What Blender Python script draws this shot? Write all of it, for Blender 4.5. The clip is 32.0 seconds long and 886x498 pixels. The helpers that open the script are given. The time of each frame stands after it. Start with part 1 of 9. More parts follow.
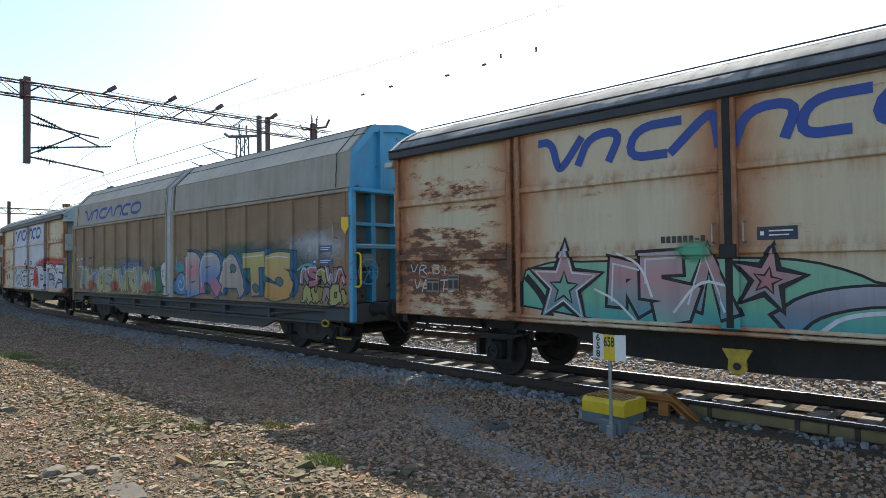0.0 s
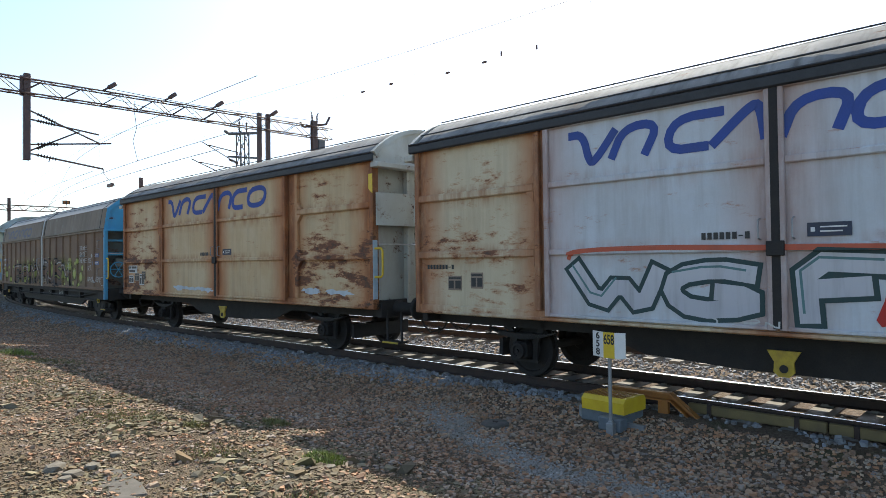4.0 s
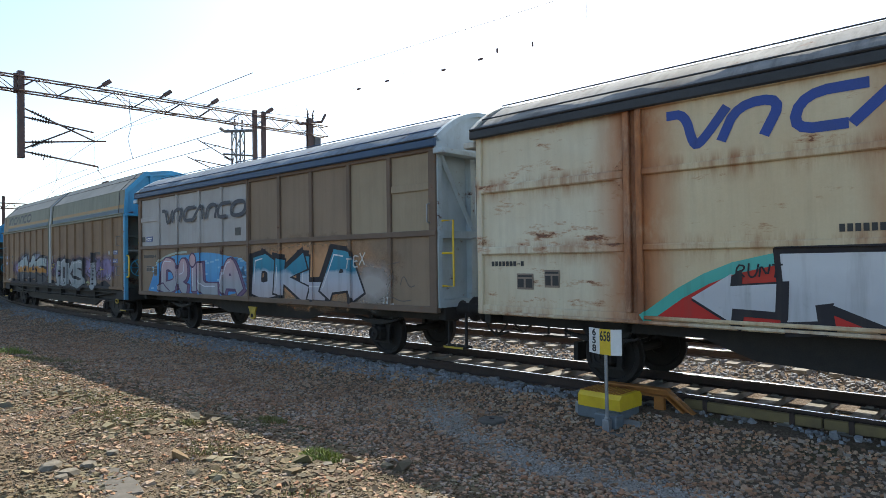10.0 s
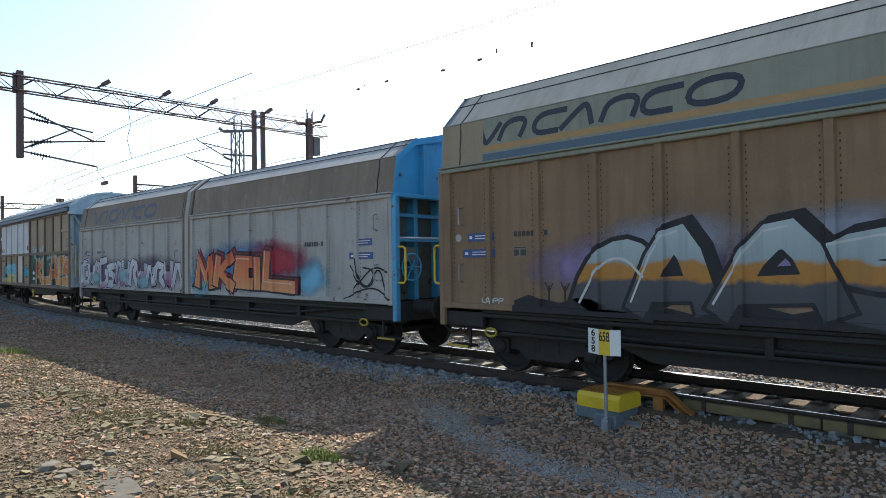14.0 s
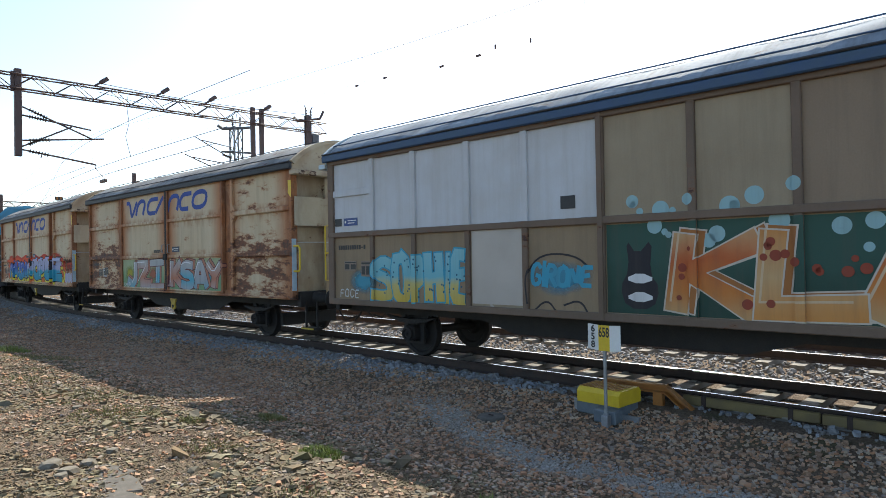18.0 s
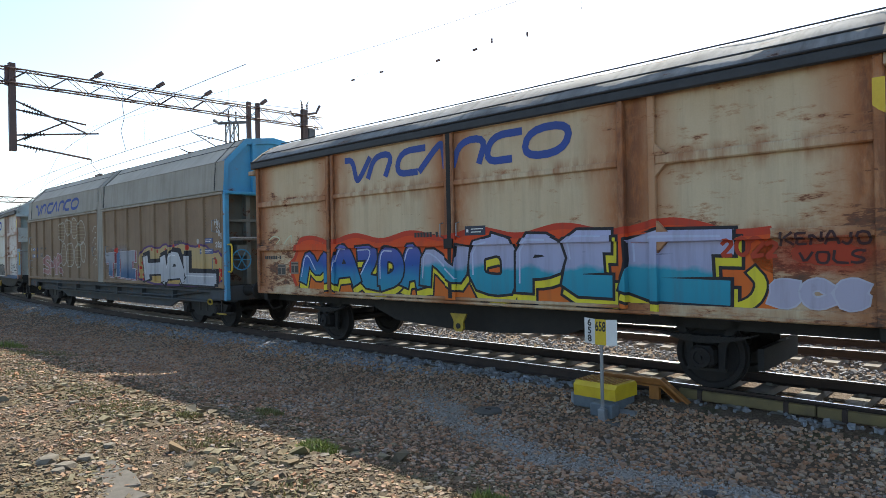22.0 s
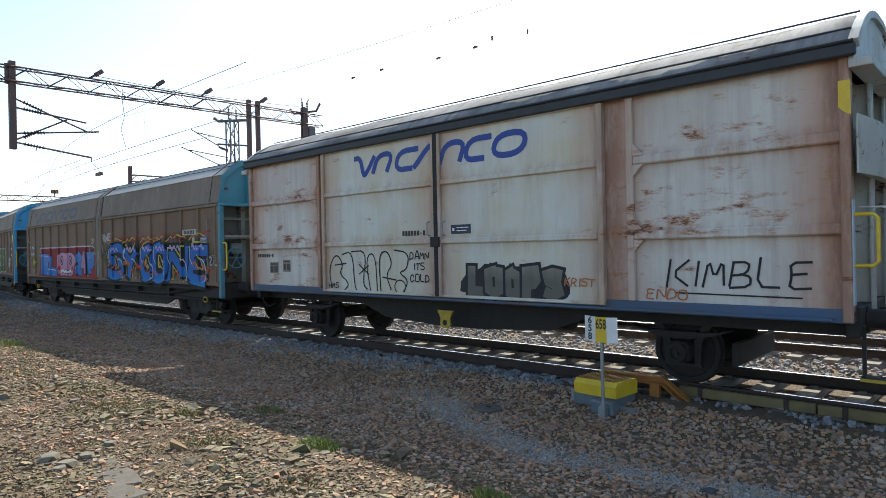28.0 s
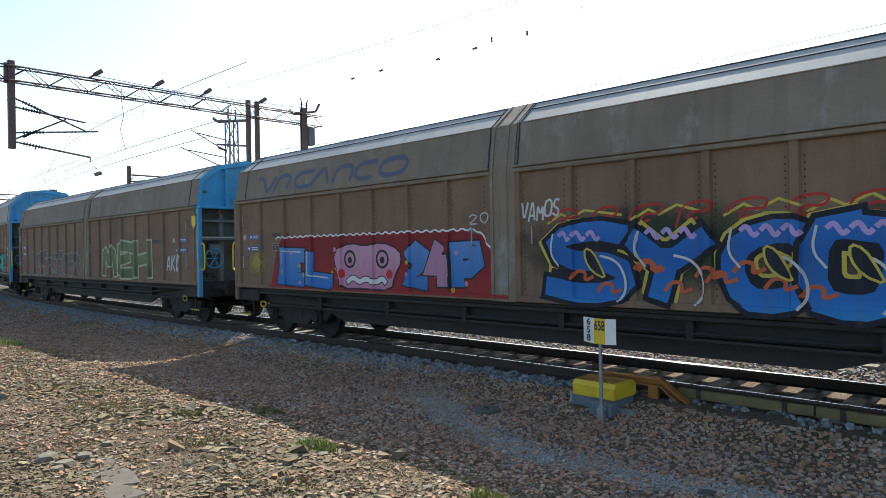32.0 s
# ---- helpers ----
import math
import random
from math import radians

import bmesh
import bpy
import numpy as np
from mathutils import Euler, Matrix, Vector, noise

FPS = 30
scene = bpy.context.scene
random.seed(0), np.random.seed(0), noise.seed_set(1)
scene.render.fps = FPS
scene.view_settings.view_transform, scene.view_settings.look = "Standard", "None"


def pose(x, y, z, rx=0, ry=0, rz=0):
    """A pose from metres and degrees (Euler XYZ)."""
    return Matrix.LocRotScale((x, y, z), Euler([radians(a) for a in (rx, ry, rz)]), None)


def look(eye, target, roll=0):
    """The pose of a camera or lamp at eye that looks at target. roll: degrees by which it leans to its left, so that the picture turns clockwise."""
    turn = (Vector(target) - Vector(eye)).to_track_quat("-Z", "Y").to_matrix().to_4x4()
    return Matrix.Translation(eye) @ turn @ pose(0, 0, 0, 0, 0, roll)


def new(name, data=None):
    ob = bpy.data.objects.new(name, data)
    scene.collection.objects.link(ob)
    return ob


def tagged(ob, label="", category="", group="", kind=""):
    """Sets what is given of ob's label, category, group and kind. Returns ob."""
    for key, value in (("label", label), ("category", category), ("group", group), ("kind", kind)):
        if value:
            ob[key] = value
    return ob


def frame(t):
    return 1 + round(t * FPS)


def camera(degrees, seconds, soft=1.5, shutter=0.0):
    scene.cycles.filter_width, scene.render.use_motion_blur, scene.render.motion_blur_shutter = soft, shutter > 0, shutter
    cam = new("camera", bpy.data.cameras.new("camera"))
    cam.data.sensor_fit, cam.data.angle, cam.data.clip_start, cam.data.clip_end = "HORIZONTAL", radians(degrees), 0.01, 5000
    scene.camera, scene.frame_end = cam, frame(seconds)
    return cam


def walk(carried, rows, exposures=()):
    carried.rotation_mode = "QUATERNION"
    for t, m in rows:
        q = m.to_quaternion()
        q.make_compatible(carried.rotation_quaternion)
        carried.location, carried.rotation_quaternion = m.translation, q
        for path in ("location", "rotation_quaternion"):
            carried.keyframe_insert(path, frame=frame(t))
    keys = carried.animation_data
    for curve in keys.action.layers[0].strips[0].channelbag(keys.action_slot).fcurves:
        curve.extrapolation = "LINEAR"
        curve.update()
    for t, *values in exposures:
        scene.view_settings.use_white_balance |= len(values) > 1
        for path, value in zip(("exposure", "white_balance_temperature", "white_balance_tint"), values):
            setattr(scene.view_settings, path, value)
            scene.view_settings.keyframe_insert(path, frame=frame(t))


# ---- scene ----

# ---------------------------------------------------------------- camera
EYE_Z = 1.995
cam = camera(69.74, 32.0, 0.66)
# seconds, turn to the left of the track's normal, tilt up, roll (degrees)
VIEW = [
    (0, 45.04, 1.37, -0.77), (0.5, 45.06, 1.36, -0.77), (1, 45.08, 1.33, -0.76), (1.5, 45.09, 1.30, -0.72),
    (2, 45.08, 1.27, -0.66), (2.5, 45.07, 1.24, -0.59), (3, 45.06, 1.20, -0.56), (3.5, 45.07, 1.15, -0.65),
    (5.5, 45.03, 1.14, -0.69), (6, 44.98, 1.10, -0.65), (6.5, 44.93, 1.08, -0.56), (7, 44.87, 1.07, -0.47),
    (7.5, 44.83, 1.06, -0.48), (8, 44.78, 1.04, -0.56), (8.5, 44.74, 1.00, -0.69), (9, 44.72, 0.96, -0.77),
    (9.5, 44.72, 0.93, -0.79), (10, 44.72, 0.90, -0.81), (11, 44.72, 0.91, -0.73), (12, 44.68, 0.96, -0.71),
    (13, 44.66, 0.95, -0.76), (14, 44.65, 0.93, -0.76), (14.5, 44.66, 0.89, -0.80), (16.5, 44.65, 0.69, -1.01),
    (17, 44.63, 0.64, -1.02), (17.5, 44.62, 0.62, -1.00), (18, 44.61, 0.61, -1.02), (18.5, 44.56, 0.56, -1.06),
    (19, 44.49, 0.49, -1.07), (19.5, 44.41, 0.41, -1.07), (20, 44.37, 0.35, -1.04), (20.5, 44.35, 0.30, -1.00),
    (21, 44.34, 0.23, -1.02), (21.5, 44.33, 0.16, -1.08), (22, 44.33, 0.11, -1.12), (23, 44.37, 0.03, -1.12),
    (24, 44.42, -0.07, -1.17), (25, 44.45, -0.10, -1.18), (25.5, 44.44, -0.13, -1.21), (27.5, 44.40, -0.10, -1.22),
    (28, 44.37, -0.08, -1.17), (28.5, 44.34, -0.06, -1.10), (29, 44.30, -0.05, -1.10), (29.5, 44.27, -0.07, -1.11),
    (30, 44.25, -0.08, -1.05), (31, 44.27, -0.04, -0.98), (32, 44.27, 0.01, -0.97),
]


def aim(turn, tilt, roll):
    a, b = radians(turn), radians(tilt)
    eye = Vector((0, 0, EYE_Z))
    return look(eye, eye + Vector((-math.sin(a) * math.cos(b), math.cos(a) * math.cos(b), math.sin(b))) * 10, roll)


walk(cam, [(t, aim(a, b, c)) for t, a, b, c in VIEW], [(0, 0.94), (17.9, 0.95), (18.3, 1.25), (18.7, 1.02), (19.5, 0.97), (32, 0.97)])

# ---------------------------------------------------------------- light
scene.view_settings.use_white_balance = True
scene.view_settings.white_balance_temperature = 6820
scene.view_settings.white_balance_tint = 5
SUN_DIR = Vector((-0.56, 0.97, 1.0)).normalized()
world = bpy.data.worlds.new("sky")
scene.world = world
world.use_nodes = True
wn = world.node_tree
wn.nodes.clear()
sky = wn.nodes.new("ShaderNodeTexSky")
sky.sky_type = "NISHITA"
sky.sun_disc = False
sky.sun_elevation = math.asin(SUN_DIR.z)
sky.sun_rotation = math.atan2(SUN_DIR.x, SUN_DIR.y)
sky.altitude, sky.air_density, sky.dust_density, sky.ozone_density = 50, 0.82, 1.0, 1.2
bg = wn.nodes.new("ShaderNodeBackground")
bg.inputs["Strength"].default_value = 0.15
wo = wn.nodes.new("ShaderNodeOutputWorld")
wn.links.new(sky.outputs[0], bg.inputs["Color"])
wn.links.new(bg.outputs[0], wo.inputs["Surface"])
sun_data = bpy.data.lights.new("sun", "SUN")
sun_data.energy, sun_data.angle, sun_data.color = 3.8, radians(0.53), (1.0, 0.97, 0.92)
sun = new("sun", sun_data)
sun.matrix_world = look(SUN_DIR * 100, (0, 0, 0))

# ---------------------------------------------------------------- the line of the track
TRACK_Y, TB, TC, TE, X_FAR = 9.825, -2.777e-3, -6.185e-5, -8.17e-8, -55.0


def track_y(x):
    u = max(min(x, 0.0), X_FAR)
    y = TRACK_Y + TB * u * u + TC * u ** 3 + TE * u ** 4
    return y + (x - u) * track_slope(u) if x < X_FAR else y


def track_slope(x):
    u = max(min(x, 0.0), X_FAR)
    return 2 * TB * u + 3 * TC * u * u + 4 * TE * u ** 3


_gx = np.linspace(-420, 320, 7401)
_gd = np.array([math.sqrt(1 + track_slope(x) ** 2) for x in _gx])
_gs = np.concatenate([[0], np.cumsum((_gd[1:] + _gd[:-1]) / 2 * np.diff(_gx))])
_gs -= np.interp(0, _gx, _gs)


def on_track(s, off=0.0):
    """x, y and heading at arc length s; off: metres away from the camera's side."""
    x = float(np.interp(s, _gs, _gx))
    d = track_slope(x)
    n = math.sqrt(1 + d * d)
    return x - d / n * off, track_y(x) + off / n, math.degrees(math.atan(d))


# the train's speed, m/s, every two seconds
SPEED = [8.478, 8.154, 7.938, 8.079, 8.063, 7.754, 7.796, 7.643, 7.301, 6.741, 6.469, 5.959, 5.636, 5.353, 4.739, 4.479, 4.04]
_tt = np.arange(0, 32.001, 0.05)
_vv = np.interp(_tt, np.arange(0, 33, 2), SPEED)
_ss = np.concatenate([[0], np.cumsum((_vv[1:] + _vv[:-1]) / 2 * 0.05)])
_ss -= np.interp(9, _tt, _ss)


def run(t):
    """How far the train has come at t, from its place at 9 s."""
    return float(np.interp(t, _tt, _ss))


# ---------------------------------------------------------------- mesh helpers
def part(name, bm, material, parent=None, label=""):
    me = bpy.data.meshes.new(name)
    if isinstance(bm, bmesh.types.BMesh):
        bm.to_mesh(me)
        bm.free()
    else:
        me.from_pydata(bm[0], [], bm[1])
    for m in material if isinstance(material, (list, tuple)) else [material]:
        me.materials.append(m)
    ob = new(name, me)
    if parent is not None:
        ob.parent = parent
    return tagged(ob, label)


def empty(name, m, label, category, group="", kind=""):
    ob = new(name)
    ob.empty_display_size = 0.3
    ob.matrix_world = m
    return tagged(ob, label, category, group, kind)


def box(bm, x0, x1, y0, y1, z0, z1, bevel=0.0):
    v = [bm.verts.new(p) for p in ((x0, y0, z0), (x1, y0, z0), (x1, y1, z0), (x0, y1, z0),
                                   (x0, y0, z1), (x1, y0, z1), (x1, y1, z1), (x0, y1, z1))]
    f = [bm.faces.new([v[i] for i in q]) for q in ((3, 2, 1, 0), (4, 5, 6, 7), (0, 1, 5, 4), (1, 2, 6, 5), (2, 3, 7, 6), (3, 0, 4, 7))]
    if bevel:
        edges = list({e for q in f for e in q.edges})
        bmesh.ops.bevel(bm, geom=edges, offset=bevel, segments=1, affect="EDGES")
    return bm


def boxes(*many, bevel=0.0):
    bm = bmesh.new()
    for b in many:
        box(bm, *b, bevel=bevel)
    return bm


def prism(bm, outline, a0, a1, axis="x"):
    """A closed outline of (u, v), drawn out from a0 to a1 along an axis."""
    def at(u, v, a):
        return {"x": (a, u, v), "y": (u, a, v), "z": (u, v, a)}[axis]
    p = [bm.verts.new(at(u, v, a0)) for u, v in outline]
    q = [bm.verts.new(at(u, v, a1)) for u, v in outline]
    n = len(outline)
    faces = [bm.faces.new(p[::-1]), bm.faces.new(q)]
    for i in range(n):
        faces.append(bm.faces.new((p[i], p[(i + 1) % n], q[(i + 1) % n], q[i])))
    bmesh.ops.recalc_face_normals(bm, faces=faces)
    return bm


def tube(bm, points, r, sides=6):
    """A round bar along points."""
    pts = [Vector(p) for p in points]
    rings = []
    up0 = None
    for i, p in enumerate(pts):
        d = (pts[min(i + 1, len(pts) - 1)] - pts[max(i - 1, 0)]).normalized()
        ref = Vector((0, 0, 1)) if abs(d.z) < 0.9 else Vector((1, 0, 0))
        a = d.cross(ref).normalized()
        if up0 is not None and a.dot(up0) < 0 and abs(a.dot(up0)) > 0.5:
            a = -a
        up0 = a
        b = d.cross(a).normalized()
        rings.append([bm.verts.new(p + a * r * math.cos(k * 2 * math.pi / sides) + b * r * math.sin(k * 2 * math.pi / sides)) for k in range(sides)])
    fs = []
    for u, v in zip(rings, rings[1:]):
        for k in range(sides):
            fs.append(bm.faces.new((u[k], u[(k + 1) % sides], v[(k + 1) % sides], v[k])))
    fs.append(bm.faces.new(rings[0][::-1]))
    fs.append(bm.faces.new(rings[-1]))
    bmesh.ops.recalc_face_normals(bm, faces=fs)
    return bm


def tubes(r, *lines, sides=6):
    bm = bmesh.new()
    for l in lines:
        tube(bm, l, r, sides)
    return bm


def disc(bm, centre, axis, profile, sides=20):
    """A turned body: profile of (along, radius) round a centre."""
    c = Vector(centre)
    rings = []
    for a, r in profile:
        ring = []
        for k in range(sides):
            w = k * 2 * math.pi / sides
            o = {"x": (a, r * math.cos(w), r * math.sin(w)), "y": (r * math.cos(w), a, r * math.sin(w)), "z": (r * math.cos(w), r * math.sin(w), a)}[axis]
            ring.append(bm.verts.new(c + Vector(o)))
        rings.append(ring)
    fs = [bm.faces.new(rings[0]), bm.faces.new(rings[-1])]
    for u, v in zip(rings, rings[1:]):
        for k in range(sides):
            fs.append(bm.faces.new((u[k], u[(k + 1) % sides], v[(k + 1) % sides], v[k])))
    bmesh.ops.recalc_face_normals(bm, faces=fs)
    return bm


def smooth(ob):
    for p in ob.data.polygons:
        p.use_smooth = True
    return ob


# ---------------------------------------------------------------- materials
class Nodes:
    def __init__(self, name):
        self.m = bpy.data.materials.new(name)
        self.m.use_nodes = True
        self.t = self.m.node_tree
        self.t.nodes.clear()
        self.out = self.add("ShaderNodeOutputMaterial")
        self.bsdf = self.add("ShaderNodeBsdfPrincipled")
        self.link(self.bsdf.outputs[0], self.out.inputs["Surface"])
        self.coord = self.add("ShaderNodeTexCoord").outputs["Object"]

    def add(self, kind):
        return self.t.nodes.new(kind)

    def link(self, a, b):
        self.t.links.new(a, b)

    def put(self, value, socket):
        if isinstance(value, bpy.types.NodeSocket):
            self.link(value, socket)
        elif isinstance(value, tuple) and len(value) == 3 and socket.type == "RGBA":
            socket.default_value = (*value, 1)
        else:
            socket.default_value = value

    def moved(self, offset=(0, 0, 0), scale=(1, 1, 1)):
        n = self.add("ShaderNodeMapping")
        n.inputs["Location"].default_value = offset
        n.inputs["Scale"].default_value = scale
        self.link(self.coord, n.inputs["Vector"])
        return n.outputs[0]

    def noise(self, scale, detail=4.0, rough=0.6, vector=None, distort=0.0):
        n = self.add("ShaderNodeTexNoise")
        n.inputs["Scale"].default_value = scale
        n.inputs["Detail"].default_value = detail
        n.inputs["Roughness"].default_value = rough
        n.inputs["Distortion"].default_value = distort
        self.link(vector or self.coord, n.inputs["Vector"])
        return n.outputs["Fac"]

    def ramp(self, fac, stops):
        n = self.add("ShaderNodeValToRGB")
        self.link(fac, n.inputs["Fac"])
        e = n.color_ramp.elements
        while len(e) < len(stops):
            e.new(0.5)
        for i, (p, c) in enumerate(stops):
            e[i].position = p
            e[i].color = (*c, 1) if isinstance(c, tuple) else (c, c, c, 1)
        return n.outputs["Color"]

    def mix(self, fac, a, b, how="MIX"):
        n = self.add("ShaderNodeMix")
        n.data_type = "RGBA"
        n.blend_type = how
        self.put(fac, n.inputs["Factor"])
        self.put(a, n.inputs["A"])
        self.put(b, n.inputs["B"])
        return n.outputs["Result"]

    def math(self, how, a, b=0.5, clamp=False):
        n = self.add("ShaderNodeMath")
        n.operation = how
        n.use_clamp = clamp
        self.put(a, n.inputs[0])
        self.put(b, n.inputs[1])
        return n.outputs[0]

    def xyz(self):
        n = self.add("ShaderNodeSeparateXYZ")
        self.link(self.coord, n.inputs[0])
        return n.outputs

    def bump(self, height, strength, distance=0.01):
        n = self.add("ShaderNodeBump")
        n.inputs["Strength"].default_value = strength
        n.inputs["Distance"].default_value = distance
        self.link(height, n.inputs["Height"])
        self.link(n.outputs[0], self.bsdf.inputs["Normal"])

    def set(self, **kw):
        for k, v in kw.items():
            self.put(v, self.bsdf.inputs[{"color": "Base Color", "rough": "Roughness", "metal": "Metallic", "alpha": "Alpha"}[k]])
        return self.m


def plain(name, a, b=None, scale=6.0, rough=0.7, metal=0.0, bump=0.25, fine=60.0, dist=0.004):
    """A surface of two near tones, mottled at two scales."""
    n = Nodes(name)
    b = b or tuple(c * 0.65 for c in a)
    big = n.ramp(n.noise(scale, 5), [(0.35, 0.0), (0.68, 1.0)])
    small = n.noise(fine, 3)
    c = n.mix(big, a, b)
    c = n.mix(n.math("MULTIPLY", small, 0.35), c, tuple(x * 0.55 for x in a))
    n.bump(small, bump, dist)
    n.set(color=c, rough=n.math("ADD", n.math("MULTIPLY", small, 0.25), rough - 0.12, True), metal=metal)
    return n.m


RUST, DARK_RUST = (0.20, 0.075, 0.028), (0.055, 0.022, 0.014)


def paintwork(name, a, b, seed, rust=0.5, halo=0.0, halos=(), pale=0.0, streak=0.35, grime=(0.12, 0.085, 0.055), rough=0.74, low=0.0, chips=True):
    """Weathered wagon paint: two tones, run-down streaks, rust stains along seams and ribs, flaked patches on the end fields."""
    n = Nodes(name)
    o = (seed * 13.7, seed * 5.1, seed * 3.3)
    x, y, z = n.xyz()[:3]
    c = n.mix(n.ramp(n.noise(0.9, 5, 0.6, n.moved(o)), [(0.36, 0.0), (0.66, 1.0)]), a, b)
    run = n.noise(1.0, 6, 0.68, n.moved(o, (5.0, 1.0, 0.35)))
    c = n.mix(n.math("MULTIPLY", n.ramp(run, [(0.46, 0.0), (0.72, 1.0)]), streak), c, grime)
    if pale:
        smear = n.ramp(n.noise(1.0, 7, 0.7, n.moved((o[2], 3, o[0]), (1.6, 1, 0.9))), [(0.56, 0.0), (0.66, 1.0)])
        c = n.mix(n.math("MULTIPLY", smear, pale), c, (0.30, 0.30, 0.27))
    if halos:
        across = n.math("ADD", n.math("MULTIPLY", x, 1 / 14), 0.5)
        wide, slim = [(0.0, 0.0)], [(0.0, 0.0)]
        for h in sorted(halos):
            p = (h + 7) / 14
            wide += [(max(p - 0.055, 0.001), 0.0), (p - 0.012, 1.0), (p + 0.012, 1.0), (min(p + 0.055, 0.999), 0.0)]
            slim += [(max(p - 0.02, 0.001), 0.0), (p - 0.009, 1.0), (p + 0.009, 1.0), (min(p + 0.02, 0.999), 0.0)]
        cloud = n.ramp(n.noise(1.5, 6, 0.7, n.moved(o, (1.4, 1, 0.7))), [(0.22, 0.4), (0.52, 1.0)])
        c = n.mix(n.math("MULTIPLY", n.math("MULTIPLY", n.ramp(across, sorted(wide)[:32]), cloud), halo), c, (0.40, 0.13, 0.034))
        wisp = n.ramp(n.noise(2.4, 7, 0.75, n.moved((o[0] + 2, 1, 5), (2.5, 1, 0.6))), [(0.36, 0.0), (0.54, 1.0)])
        c = n.mix(n.math("MULTIPLY", n.math("MULTIPLY", n.ramp(across, sorted(slim)[:32]), wisp), halo * 0.85), c, (0.17, 0.055, 0.022))
        # stains that hang below and lie above the level ribs
        level = n.math("MULTIPLY", n.math("SUBTRACT", z, 1.0), 1 / 3.4)
        rows = [(0.0, 1.0), (0.09, 0.2)]
        for h in (2.12, 3.17):
            p = (h - 1.0) / 3.4
            rows += [(p - 0.085, 0.0), (p - 0.02, 0.8), (p + 0.02, 1.0), (p + 0.06, 0.0)]
        rows += [(0.86, 0.0), (0.93, 1.0)]
        drip = n.ramp(n.noise(1.2, 6, 0.7, n.moved((o[0] + 9, 0, 1), (3.5, 1, 0.5))), [(0.42, 0.0), (0.66, 1.0)])
        c = n.mix(n.math("MULTIPLY", n.math("MULTIPLY", n.ramp(level, rows), drip), halo * 0.9), c, (0.30, 0.10, 0.03))
    height = n.noise(0.5, 2, 0.5, n.moved(o))
    if rust and halos:
        # flaking begins just above the ribs and on the foot of the end fields; doors stay sounder
        field = n.ramp(n.math("MULTIPLY", n.math("ABSOLUTE", x), 1 / 7), [(0.46, 0.0), (0.50, 1.0)])
        rows = [(0.0, 0.7 * low + 0.1), (0.30, 0.9 * low + 0.05), (0.335, 0.8), (0.40, 0.55), (0.50, 0.15), (0.63, 0.0), (0.66, 0.3), (0.72, 0.1), (0.9, 0.0)]
        where = n.math("ADD", n.math("MULTIPLY", n.ramp(n.math("MULTIPLY", n.math("SUBTRACT", z, 1.0), 1 / 3.4), rows), field), n.math("MULTIPLY", field, 0.25))
        spots = n.noise(2.6, 9, 0.74, n.moved((o[0], o[1] + 7, o[2]), (0.55, 1, 1.7)))
        lifted = n.math("ADD", spots, n.math("MULTIPLY", where, 0.05 + 0.18 * rust))
        c = n.mix(n.math("MULTIPLY", n.ramp(lifted, [(0.60, 0.0), (0.68, 1.0)]), 0.8), c, (0.36, 0.14, 0.05))
        c = n.mix(n.ramp(lifted, [(0.675, 0.0), (0.69, 1.0)]), c, (0.16, 0.048, 0.018))
        c = n.mix(n.math("MULTIPLY", n.ramp(lifted, [(0.71, 0.0), (0.74, 1.0)]), n.ramp(n.noise(6, 6, 0.7), [(0.40, 0.0), (0.58, 1.0)])), c, (0.05, 0.022, 0.016))
    elif rust:
        spots = n.noise(2.3, 8, 0.72, n.moved((o[0], o[1] + 7, o[2]), (0.75, 1, 1.5)))
        edge = 0.665 - 0.13 * rust
        c = n.mix(n.math("MULTIPLY", n.ramp(spots, [(edge - 0.05, 0.0), (edge, 0.55), (edge + 0.012, 1.0)]), 0.75), c, RUST)
        c = n.mix(n.ramp(spots, [(edge + 0.008, 0.0), (edge + 0.02, 1.0)]), c, DARK_RUST)
    if rust and chips:
        nick = n.noise(5.0, 7, 0.78, n.moved((o[0] + 3, o[1], o[2] + 9), (0.28, 1, 3.2)))
        c = n.mix(n.ramp(nick, [(0.715 - 0.03 * rust, 0.0), (0.725 - 0.03 * rust, 1.0)]), c, (0.07, 0.03, 0.02))
    fine = n.noise(45.0, 3)
    c = n.mix(n.math("MULTIPLY", fine, 0.22), c, tuple(v * 0.5 for v in a))
    n.bump(n.math("ADD", n.math("MULTIPLY", fine, 0.15), height), 0.35, 0.012)
    n.set(color=c, rough=n.math("ADD", n.math("MULTIPLY", fine, 0.25), rough - 0.1, True), metal=0.0)
    return n.m


